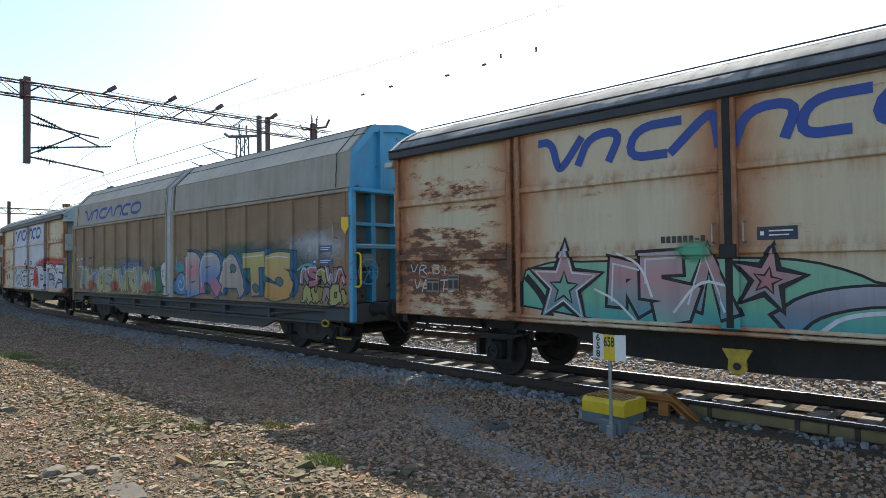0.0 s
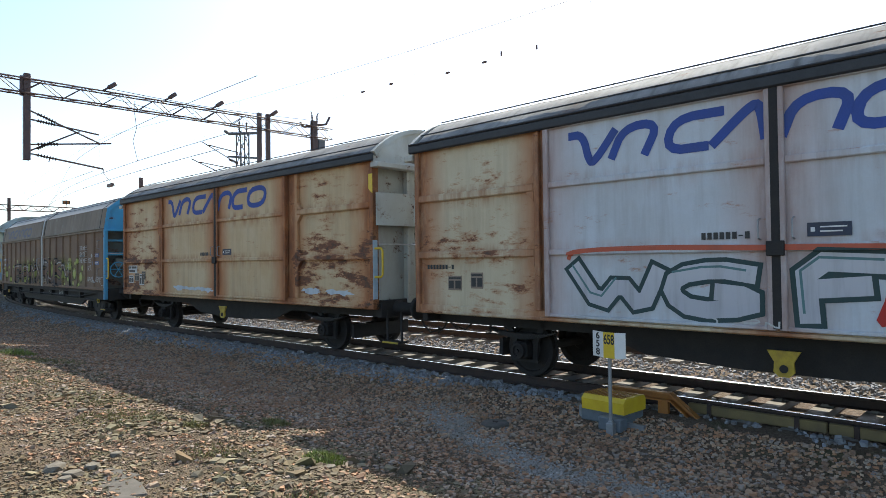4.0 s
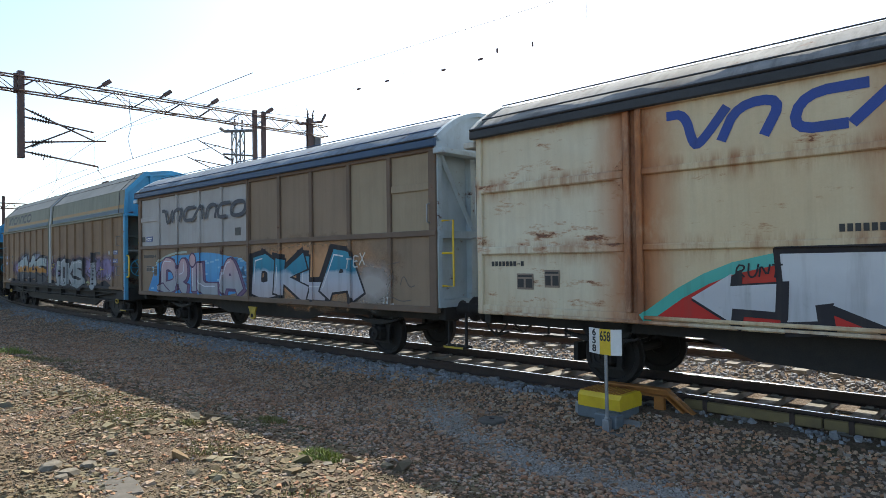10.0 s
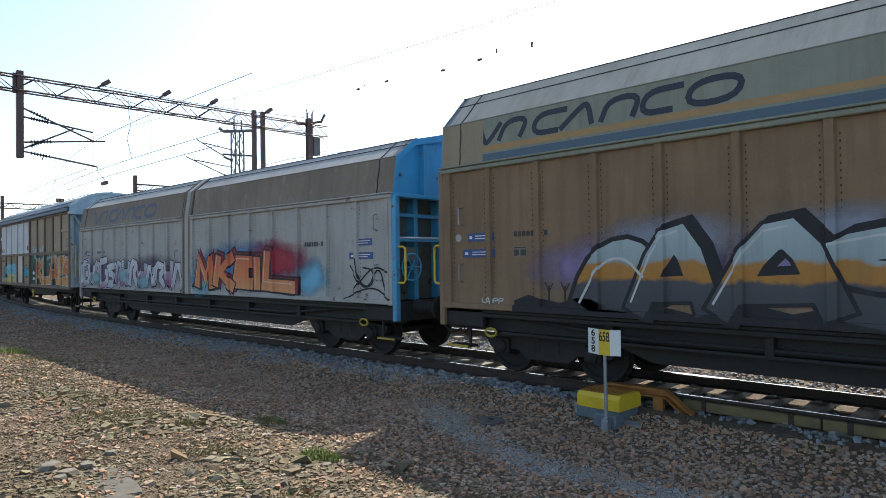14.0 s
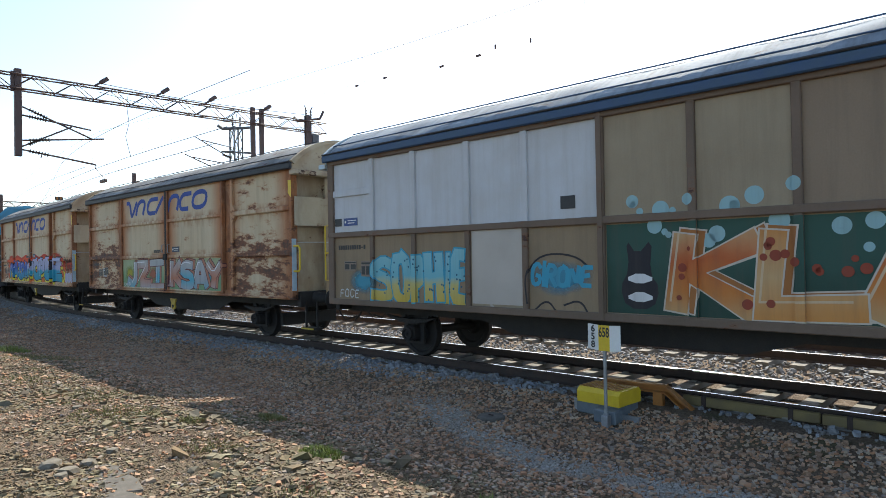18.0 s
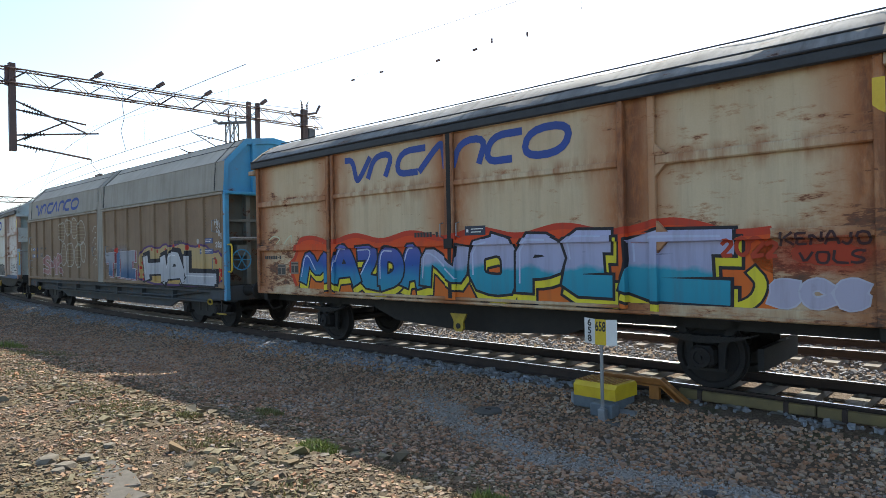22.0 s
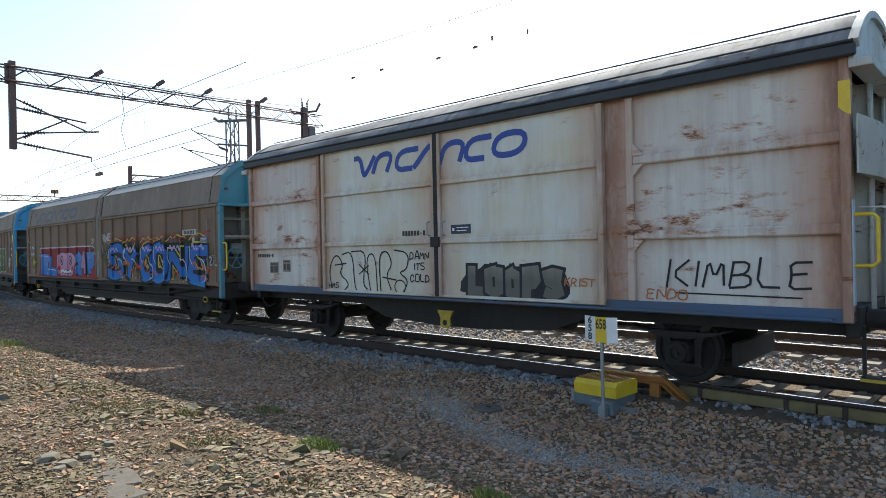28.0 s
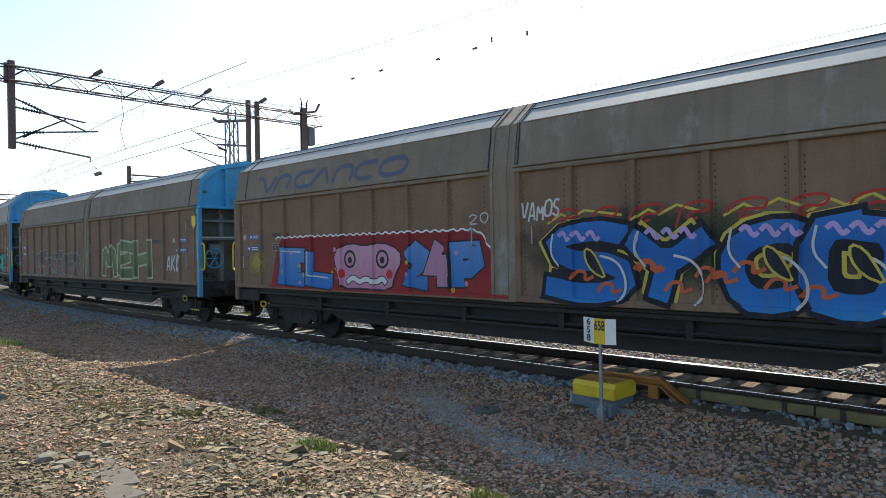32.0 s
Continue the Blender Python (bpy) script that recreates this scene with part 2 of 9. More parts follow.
def stone_mix(name, tones, rough=0.9, soil=(0.17, 0.12, 0.085), moss=0.0, grain=0.4):
    """Loose stones, each with a tone of its own."""
    n = Nodes(name)
    g = n.add("ShaderNodeNewGeometry")
    c = n.ramp(g.outputs["Random Per Island"], [(i / (len(tones) - 1), t) for i, t in enumerate(tones)])
    c = n.mix(n.math("MULTIPLY", n.ramp(n.noise(0.9, 5, 0.65), [(0.42, 0.0), (0.62, 1.0)]), 0.45), c, soil)
    if moss:
        c = n.mix(n.math("MULTIPLY", n.ramp(n.noise(1.1, 5, 0.65, n.moved((8, 3, 0))), [(0.55, 0.0), (0.66, 1.0)]), moss), c, (0.11, 0.115, 0.035))
        c = n.mix(n.math("MULTIPLY", n.ramp(n.noise(0.8, 5, 0.65, n.moved((2, 13, 0))), [(0.57, 0.0), (0.67, 1.0)]), 0.5), c, (0.19, 0.085, 0.035))
    f = n.noise(38, 4)
    c = n.mix(n.math("MULTIPLY", f, grain), c, (0.06, 0.045, 0.035))
    n.bump(f, 0.6, 0.006)
    n.set(color=c, rough=rough)
    return n.m


def ground_material():
    n = Nodes("gravelly_earth")
    big = n.noise(0.55, 6, 0.6)
    c = n.mix(n.ramp(big, [(0.38, 0.0), (0.62, 1.0)]), (0.19, 0.105, 0.052), (0.27, 0.18, 0.10))
    v = n.add("ShaderNodeTexVoronoi")
    v.inputs["Scale"].default_value = 42
    n.link(n.coord, v.inputs["Vector"])
    c = n.mix(0.5, c, n.ramp(v.outputs["Color"], [(0.2, (0.06, 0.042, 0.028)), (0.55, (0.15, 0.108, 0.068)), (0.85, (0.27, 0.215, 0.15))]))
    moss = n.ramp(n.noise(1.1, 5, 0.65, n.moved((8, 3, 0))), [(0.56, 0.0), (0.66, 1.0)])
    c = n.mix(n.math("MULTIPLY", moss, 0.65), c, (0.10, 0.095, 0.028))
    rusty = n.ramp(n.noise(0.8, 5, 0.65, n.moved((2, 13, 0))), [(0.58, 0.0), (0.68, 1.0)])
    c = n.mix(n.math("MULTIPLY", rusty, 0.6), c, (0.15, 0.062, 0.024))
    f = n.noise(110, 5, 0.7)
    c = n.mix(n.math("MULTIPLY", f, 0.5), c, (0.03, 0.024, 0.018))
    n.bump(n.math("ADD", v.outputs["Distance"], f), 0.9, 0.02)
    n.set(color=c, rough=0.95)
    return n.m


M_GROUND = ground_material()
M_BALLAST = stone_mix("grey_ballast", [(0.17, 0.185, 0.20), (0.27, 0.29, 0.31), (0.19, 0.175, 0.16), (0.40, 0.42, 0.445), (0.23, 0.245, 0.26), (0.23, 0.19, 0.16)], soil=(0.21, 0.195, 0.18), grain=0.3)
M_BROWN = stone_mix("brown_gravel", [(0.42, 0.205, 0.105), (0.56, 0.295, 0.155), (0.36, 0.235, 0.155), (0.60, 0.375, 0.22), (0.19, 0.105, 0.062), (0.54, 0.41, 0.28), (0.40, 0.31, 0.235), (0.27, 0.235, 0.205)], soil=(0.30, 0.155, 0.08), grain=0.25)
M_TAN = stone_mix("tan_stone", [(0.155, 0.102, 0.046), (0.272, 0.199, 0.0966), (0.126, 0.0765, 0.0368), (0.204, 0.168, 0.101), (0.369, 0.306, 0.175), (0.0873, 0.0673, 0.0414), (0.223, 0.143, 0.0644), (0.165, 0.153, 0.11)], soil=(0.13, 0.085, 0.05), moss=0.65)
M_FINE = stone_mix("fine_grey_chippings", [(0.31, 0.285, 0.255), (0.43, 0.395, 0.345), (0.34, 0.285, 0.225), (0.52, 0.48, 0.43), (0.25, 0.235, 0.22)], soil=(0.30, 0.235, 0.165), grain=0.25)
M_LITTER = stone_mix("dry_leaf_litter", [(0.16, 0.085, 0.035), (0.24, 0.15, 0.07), (0.11, 0.055, 0.025), (0.30, 0.21, 0.11)])
M_CONCRETE = plain("weathered_concrete", (0.15, 0.13, 0.105), (0.09, 0.078, 0.062), 7.0, 0.9)
M_SLEEPER = plain("sleeper_concrete", (0.27, 0.245, 0.205), (0.15, 0.12, 0.095), 2.0, 0.9)
M_RAIL = plain("rusty_rail_side", (0.06, 0.036, 0.026), (0.035, 0.026, 0.022), 5, 0.85)
M_RAILTOP = plain("polished_rail_head", (0.62, 0.62, 0.63), (0.52, 0.52, 0.53), 8, 0.22, 1.0, 0.05)
M_BLACK = plain("grimy_black_steel", (0.014, 0.013, 0.013), (0.026, 0.022, 0.019), 5, 0.75)
M_WHEEL = plain("brake_dust_steel", (0.014, 0.012, 0.012), (0.024, 0.019, 0.016), 6, 0.8, 0.1)
M_GREYSTEEL = plain("galvanised_steel", (0.36, 0.37, 0.38), (0.26, 0.27, 0.28), 6, 0.5, 0.6)
M_YELLOW = plain("yellow_paint", (0.74, 0.52, 0.03), (0.64, 0.41, 0.025), 5, 0.45)
M_ORANGE = plain("orange_brown_paint", (0.42, 0.17, 0.035), (0.30, 0.11, 0.03), 4, 0.55)
M_WHITE = plain("white_enamel", (0.78, 0.78, 0.76), (0.68, 0.68, 0.65), 4, 0.4, 0, 0.08)
M_INK = plain("black_lettering", (0.02, 0.02, 0.022), (0.03, 0.03, 0.03), 10, 0.5, 0, 0.05)
M_MAST = plain("dark_painted_steel", (0.115, 0.065, 0.055), (0.08, 0.055, 0.05), 3, 0.6)
M_LUG = plain("grimy_yellow_paint", (0.50, 0.35, 0.03), (0.30, 0.20, 0.03), 9, 0.55)
M_MASTGREY = plain("grey_mast_steel", (0.15, 0.155, 0.16), (0.10, 0.10, 0.105), 3, 0.6, 0.2)
M_WIRE = plain("dull_copper_wire", (0.17, 0.17, 0.18), (0.12, 0.12, 0.13), 3, 0.6, 0.2)
M_TARP = paintwork("grey_roof_sheet", (0.30, 0.29, 0.275), (0.16, 0.155, 0.15), 3, 0.15, streak=0.7, grime=(0.07, 0.06, 0.052), rough=0.85, chips=False)
M_EDGE = plain("black_rubber_edge", (0.025, 0.027, 0.03), (0.04, 0.042, 0.046), 4, 0.6)
M_BLUE = paintwork("faded_light_blue_paint", (0.05, 0.34, 0.60), (0.06, 0.28, 0.46), 5, 0.25, streak=0.4, rough=0.5)
M_TEALEND = paintwork("dulled_teal_blue_paint", (0.055, 0.27, 0.38), (0.08, 0.22, 0.27), 5, 0.3, streak=0.6, rough=0.6)
M_DEEPBLUE = plain("blue_enamel_plate", (0.02, 0.055, 0.22), (0.03, 0.07, 0.2), 5, 0.4, 0, 0.06)
M_LOGO = plain("blue_lettering_paint", (0.04, 0.085, 0.33), (0.05, 0.085, 0.26), 3, 0.78, 0, 0.1)
M_LOGO_OLD = plain("worn_grey_blue_lettering", (0.065, 0.085, 0.16), (0.085, 0.085, 0.11), 2, 0.6, 0, 0.1)
M_LOGO_DARK = plain("black_blue_lettering", (0.018, 0.022, 0.04), (0.028, 0.032, 0.045), 3, 0.55, 0, 0.1)
M_SILVERROD = plain("bare_rod", (0.5, 0.5, 0.5), (0.4, 0.4, 0.4), 8, 0.35, 0.8)

# ---------------------------------------------------------------- ground
def ease(a, b, v):
    t = min(max((v - a) / (b - a), 0.0), 1.0)
    return t * t * (3 - 2 * t)


def ground_z(x, y):
    d = track_y(x) - y
    if d < 0:
        base = -0.27
    else:
        base = -0.235 + 0.055 * ease(0.85, 1.05, d) - 0.19 * ease(1.3, 2.6, d) + 0.42 * ease(3.6, 7.2, d) + 0.14 * ease(7.0, 10.0, d)
    near = 1 - ease(30, 60, math.hypot(x, y))
    bumps = 0.035 * noise.noise(Vector((x * 0.7, y * 0.7, 0.3))) + 0.02 * noise.noise(Vector((x * 2.1, y * 2.1, 5.3)))
    return base + bumps * near * ease(1.2, 3.0, abs(d))


def build_ground():
    xs = sorted(set([-1500, -700, -350, -200, -130, -90, -70, -55, -45] + [round(-38 + i * 0.3, 2) for i in range(151)] + [9, 12, 18, 30, 60, 120, 250, 600, 1500]))
    ys = sorted(set([-1500, -600, -250, -120, -60, -30, -16, -9, -5, -3, -2] + [round(-1 + i * 0.25, 2) for i in range(105)] + [27, 32, 45, 70, 110, 180, 320, 700, 1500]))
    verts = [(x, y, ground_z(x, y)) for x in xs for y in ys]
    ny = len(ys)
    faces = [(i * ny + j, (i + 1) * ny + j, (i + 1) * ny + j + 1, i * ny + j + 1) for i in range(len(xs) - 1) for j in range(ny - 1)]
    ob = part("ground", (verts, faces), M_GROUND)
    smooth(ob)
    return tagged(ob, "brown gravelly railway yard ground with sparse moss", "ground", kind="structure")


build_ground()


def stones(name, spots, size, flat, material, label, seed):
    """Angular loose stones at the given (x, y), half sunk into the ground."""
    rng = np.random.default_rng(seed)
    n = len(spots)
    corner = np.array([(a, b, c) for a in (-1, 1) for b in (-1, 1) for c in (-1, 1)], float)
    quad = np.array([(0, 1, 3, 2), (4, 6, 7, 5), (0, 4, 5, 1), (2, 3, 7, 6), (0, 2, 6, 4), (1, 5, 7, 3)])
    s = rng.uniform(size[0], size[1], (n, 1, 1)) * (1 + 0.6 * (rng.random((n, 1, 1)) > 0.93))
    v = np.repeat(corner[None], n, 0) * rng.uniform(0.3, 1.05, (n, 8, 3)) * s * np.array([1, 0.8, flat])
    a = rng.uniform(0, 2 * math.pi, n)
    tilt = rng.normal(0, 0.28, n)
    ca, sa, ct, st = np.cos(a)[:, None], np.sin(a)[:, None], np.cos(tilt)[:, None], np.sin(tilt)[:, None]
    x, z = v[..., 0] * ct + v[..., 2] * st, -v[..., 0] * st + v[..., 2] * ct
    y = v[..., 1]
    p = np.stack([x * ca - y * sa, x * sa + y * ca, z], -1)
    p += np.array([(q[0], q[1], (q[2] if len(q) > 2 else ground_z(q[0], q[1]))) for q in spots])[:, None, :]
    p[..., 2] += s[..., 0] * flat * 0.35
    f = (quad[None] + 8 * np.arange(n)[:, None, None]).reshape(-1, 4)
    me = bpy.data.meshes.new(name)
    me.vertices.add(n * 8)
    me.vertices.foreach_set("co", p.reshape(-1))
    me.loops.add(n * 24)
    me.loops.foreach_set("vertex_index", f.reshape(-1).astype(np.int32))
    me.polygons.add(n * 6)
    me.polygons.foreach_set("loop_start", np.arange(0, n * 24, 4, dtype=np.int32))
    me.polygons.foreach_set("use_smooth", np.zeros(n * 6, dtype=bool))
    me.update(calc_edges=True)
    me.materials.append(material)
    return tagged(new(name, me), label, "stones", kind="stuff")


def scatter(seed, count, x0, x1, y0, y1, keep):
    rng = np.random.default_rng(seed)
    out = []
    for x, y, k in zip(rng.uniform(x0, x1, count), rng.uniform(y0, y1, count), rng.random(count)):
        if k < keep(x, y):
            out.append((x, y))
    return out


def patch(x, y, s, o):
    return 0.5 + 0.5 * noise.noise(Vector((x * s, y * s, o)))


def fade(x, y, near, far):
    return 1 - 0.8 * ease(near, far, math.hypot(x, y))


def grey_strip(x, y):
    """How much the band of fine grey chippings covers this spot."""
    d = track_y(x) - y
    mid = 3.80 - 1.2 * ease(-5.2, -7.4, x) - 0.25 * ease(-3.0, -1.8, x)
    return ease(0.0, 0.45, 0.46 - abs(d - mid) + 0.7 * (patch(x, y, 1.3, 4.0) - 0.5)) * ease(-8.6, -6.2, x)


stones("brown_gravel", scatter(1, 190000, -38, 5, 1.5, 8.3, lambda x, y: (lambda d: ease(1.15, 1.5, d) * (1 - 0.75 * ease(4.6, 6.0, d)) * (1 - 0.75 * grey_strip(x, y)) * fade(x, y, 9, 32) * (0.45 + 0.55 * patch(x, y, 1.3, 2.0)))(track_y(x) - y)),
       (0.012, 0.033), 0.6, M_BROWN, "brown crushed gravel beside the railway track", 11)
stones("yard_stones", scatter(2, 260000, -36, 4, -0.8, 6.4, lambda x, y: (lambda d: ease(4.2, 5.6, d) * fade(x, y, 7, 26) * ease(0.28, 0.66, patch(x, y, 0.9, 8.0)))(track_y(x) - y)),
       (0.007, 0.034), 0.42, M_TAN, "flat tan and brown stone chips on bare earth", 12)
stones("fine_chippings", scatter(3, 210000, -10, 2, 4, 8, lambda x, y: grey_strip(x, y) * 0.95), (0.006, 0.016), 0.7, M_FINE, "fine grey stone chippings in a trodden strip", 13)
stones("blue_grey_ballast", scatter(4, 34000, -48, 5, 6.4, 8.7, lambda x, y: (lambda d: ease(0.9, 1.1, d) * (1 - ease(1.5, 2.1, d + 0.9 * (patch(x, y, 0.8, 1.0) - 0.5) + 0.7 * ease(-10, -4, x))) * (0.35 + 0.65 * ease(0.35, 0.6, patch(x, y, 1.7, 31.0))) * fade(x, y, 20, 45))(track_y(x) - y)),
       (0.022, 0.045), 0.8, M_BALLAST, "blue-grey ballast along the sleeper ends", 14)
stones("track_ballast", scatter(5, 60000, -48, 8, 7.0, 17.5, lambda x, y: (lambda d: ease(-1.4, -1.2, d) * 0.12 * ease(-1.3, 0, -abs(d)) if d > -1.35 else 0.95 * fade(x, y, 22, 46))(track_y(x) - y)),
       (0.022, 0.048), 0.8, M_BALLAST, "grey crushed ballast between the tracks", 15)

stones("flat_stone", scatter(8, 6500, -11.5, -2.5, 0.8, 4.4, lambda x, y: (lambda d: 0.4 * ease(5.2, 6.4, d) * ease(0.45, 0.7, patch(x, y, 0.8, 44.0)))(track_y(x) - y)), (0.028, 0.075), 0.42, M_TAN, "larger flat stone flakes lying on the yard", 18)
stones("yard_grit", scatter(7, 120000, -13, 1, 0.6, 6.0, lambda x, y: (lambda d: ease(3.8, 5.0, d) * fade(x, y, 5, 12))(track_y(x) - y)), (0.004, 0.011), 0.7, M_TAN, "small brown grit over bare earth", 17)
stones("dry_leaf_litter", scatter(6, 26000, -16, 1, 0.2, 5.5, lambda x, y: (lambda d: ease(4.4, 5.6, d) * ease(0.52, 0.72, patch(x, y, 0.7, 21.0)) * fade(x, y, 7, 15))(track_y(x) - y)), (0.012, 0.034), 0.12, M_LITTER, "dry brown leaf litter between the stones", 16)

# ---------------------------------------------------------------- tracks
RAIL_FOOT = [(-0.070, -0.172), (0.070, -0.172), (0.070, -0.160), (0.012, -0.140), (0.012, -0.045), (0.034, -0.034),
             (0.034, -0.006), (0.024, -0.002), (-0.024, -0.002), (-0.034, -0.006), (-0.034, -0.034), (-0.012, -0.045), (-0.012, -0.140), (-0.070, -0.160)]


def sweep_rail(name, off, s0, s1, step, parent):
    bm = bmesh.new()
    rings, tops = [], []
    s = s0
    while s <= s1 + 1e-6:
        x, y, h = on_track(s, off)
        n = Vector((-math.sin(radians(h)), math.cos(radians(h)), 0))
        rings.append([bm.verts.new(Vector((x, y, 0)) + n * u + Vector((0, 0, v))) for u, v in RAIL_FOOT])
        tops.append([bm.verts.new(Vector((x, y, v)) + n * u) for u, v in ((-0.026, -0.003), (-0.016, 0.0), (0.016, 0.0), (0.026, -0.003))])
        s += step
    k = len(RAIL_FOOT)
    for a, b in zip(rings, rings[1:]):
        for i in range(k):
            bm.faces.new((a[i], a[(i + 1) % k], b[(i + 1) % k], b[i]))
    for a, b in zip(tops, tops[1:]):
        for i in range(3):
            bm.faces.new((a[i], b[i], b[i + 1], a[i + 1])).material_index = 1
    bmesh.ops.recalc_face_normals(bm, faces=bm.faces)
    return part(name, bm, [M_RAIL, M_RAILTOP], parent)


def sleeper_mesh():
    bm = bmesh.new()
    prism(bm, [(-0.15, -0.34), (0.15, -0.34), (0.12, -0.185), (-0.12, -0.185)], -1.27, 1.27, "y")
    for y in (-0.797, 0.797):
        box(bm, -0.10, 0.10, y - 0.085, y + 0.085, -0.186, -0.168)
        for sy in (-0.105, 0.105):
            box(bm, -0.05, 0.05, y + sy - 0.03, y + sy + 0.03, -0.186, -0.145, 0.01)
    me = bpy.data.meshes.new("sleeper")
    bm.to_mesh(me)
    bm.free()
    me.materials.append(M_SLEEPER)
    return me


SLEEPER = sleeper_mesh()


def lay_track(name, off, s0, s1, label):
    t = empty(name, Matrix(), label, "railway track", kind="structure")
    for g in (-0.797, 0.797):
        sweep_rail("rail", off + g, -150 if off == 0 else -140, 40, 2.0, t)
    s = s0
    while s < s1:
        x, y, h = on_track(s, off)
        o = new("sleeper", SLEEPER)
        o.parent = t
        o.matrix_world = pose(x, y, 0, 0, 0, h + random.uniform(-0.4, 0.4))
        s += 0.61
    return t


lay_track("track_1", 0.0, -60.0, 9, "railway track with polished rails on concrete sleepers")
lay_track("track_2", 4.65, -50.0, 9, "second railway track with rails on concrete sleepers in pale ballast")
lay_track("track_3", 9.1, -40.0, 9, "third railway track with rusty rails and sleepers")

# ---------------------------------------------------------------- wagons: shared parts
WHEEL_R = 0.47
WHEELSETS = []


def span(side, a, b):
    return (a, b) if side > 0 else (-b, -a)


def wheelset_mesh():
    bm = bmesh.new()
    for sgn in (-1, 1):
        prof = [(0.0, 0.10), (0.0, 0.16), (0.035, 0.20), (0.03, 0.38), (0.0, 0.40), (0.0, WHEEL_R), (0.10, WHEEL_R + 0.002), (0.105, WHEEL_R + 0.028), (0.135, WHEEL_R + 0.028), (0.135, 0.40), (0.09, 0.37), (0.085, 0.20), (0.15, 0.15), (0.15, 0.10)]
        disc(bm, (0, sgn * 0.862, 0), "y", [(-sgn * a, r) for a, r in prof], 28)
    disc(bm, (0, 0, 0), "y", [(-1.0, 0.07), (-0.72, 0.085), (0, 0.075), (0.72, 0.085), (1.0, 0.07)], 12)
    me = bpy.data.meshes.new("wheelset")
    bm.to_mesh(me)
    bm.free()
    me.materials.append(M_WHEEL)
    return me


WHEELSET = wheelset_mesh()


def add_wheelset(root, x):
    o = new("wheelset", WHEELSET)
    o.parent = root
    o.location = (x, 0, WHEEL_R)
    WHEELSETS.append((o, root, x))


def axle_guard(root, x, side):
    y0, y1 = span(side, 0.96, 1.02)
    bm = bmesh.new()
    for d in (-1, 1):
        prism(bm, [(x + d * 0.50, 1.0), (x + d * 0.36, 1.0), (x + d * 0.17, 0.62), (x + d * 0.17, 0.30), (x + d * 0.25, 0.30), (x + d * 0.27, 0.60)], y0, y1, "y")
    box(bm, x - 0.27, x + 0.27, y0, y1, 0.26, 0.30)
    part("axle_guard", bm, M_BLACK, root)
    y0, y1 = span(side, 0.94, 1.20)
    bm = boxes((x - 0.15, x + 0.15, y0, y1, 0.33, 0.62), bevel=0.05)
    disc(bm, (x, side * 1.20, WHEEL_R), "y", [(-side * 0.01, 0.14), (side * 0.04, 0.135), (side * 0.045, 0.09), (side * 0.02, 0.085), (side * 0.025, 0.03), (side * 0.06, 0.028)], 18)
    part("axle_box", bm, M_WHEEL, root)
    y0, y1 = span(side, 1.03, 1.15)
    bm = bmesh.new()
    for k in range(6):
        h = 0.70 - 0.09 * k
        n = 8
        top = [(x + h * (2 * i / n - 1), 0.66 + 0.016 * k + 0.14 * (h * (2 * i / n - 1) / 0.7) ** 2) for i in range(n + 1)]
        prism(bm, top + [(u, v + 0.015) for u, v in reversed(top)], y0, y1, "y")
    part("leaf_spring", bm, M_BLACK, root)


def buffer(root, x, dirn, y):
    bm = bmesh.new()
    disc(bm, (x, y, 1.05), "x", [(0, 0.16), (dirn * 0.02, 0.16), (dirn * 0.03, 0.115), (dirn * 0.33, 0.115), (dirn * 0.34, 0.09), (dirn * 0.56, 0.09), (dirn * 0.58, 0.22), (dirn * 0.61, 0.235), (dirn * 0.635, 0.20)], 18)
    smooth(part("buffer", bm, M_BLACK, root))


def coupling(root, x, dirn):
    bm = boxes((min(x, x + dirn * 0.28), max(x, x + dirn * 0.28), -0.07, 0.07, 0.98, 1.12), bevel=0.02)
    tube(bm, [(x + dirn * 0.25, 0.05, 1.08), (x + dirn * 0.5, 0.07, 0.98), (x + dirn * 0.66, 0.05, 1.02)], 0.03)
    tube(bm, [(x + dirn * 0.25, -0.05, 1.08), (x + dirn * 0.5, -0.07, 0.98), (x + dirn * 0.66, -0.05, 1.02)], 0.03)
    part("coupling", bm, M_BLACK, root)
    for y in (-0.42, 0.42):
        bm = tubes(0.022, [(x, y, 0.95), (x + dirn * 0.14, y, 0.93), (x + dirn * 0.30, y, 0.66), (x + dirn * 0.48, y, 0.52), (x + dirn * 0.64, y * 0.6, 0.60)])
        part("brake_hose", bm, M_BLACK, root)


def grab_rail(root, x, y, z0, z1, out, material):
    bm = tubes(0.022, [(x, y, z0), (x + out * 0.8, y, z0), (x + out, y, z0 + 0.05), (x + out, y, z1 - 0.05), (x + out * 0.8, y, z1), (x, y, z1)], sides=8)
    part("grab_rail", bm, material, root, "yellow bent grab rail" if material is M_YELLOW else "")


def step(root, x, side):
    y = side * 1.20
    bm = boxes((x - 0.24, x + 0.24, y - 0.13, y + 0.13, 0.36, 0.40), (x - 0.23, x - 0.19, y - 0.02, y + 0.02, 0.38, 1.0), (x + 0.19, x + 0.23, y - 0.02, y + 0.02, 0.38, 1.0))
    part("step", bm, M_BLACK, root)
    part("step_edge", boxes((x - 0.235, x + 0.235, y + side * 0.131 - 0.004, y + side * 0.131 + 0.004, 0.362, 0.398)), M_LUG, root)


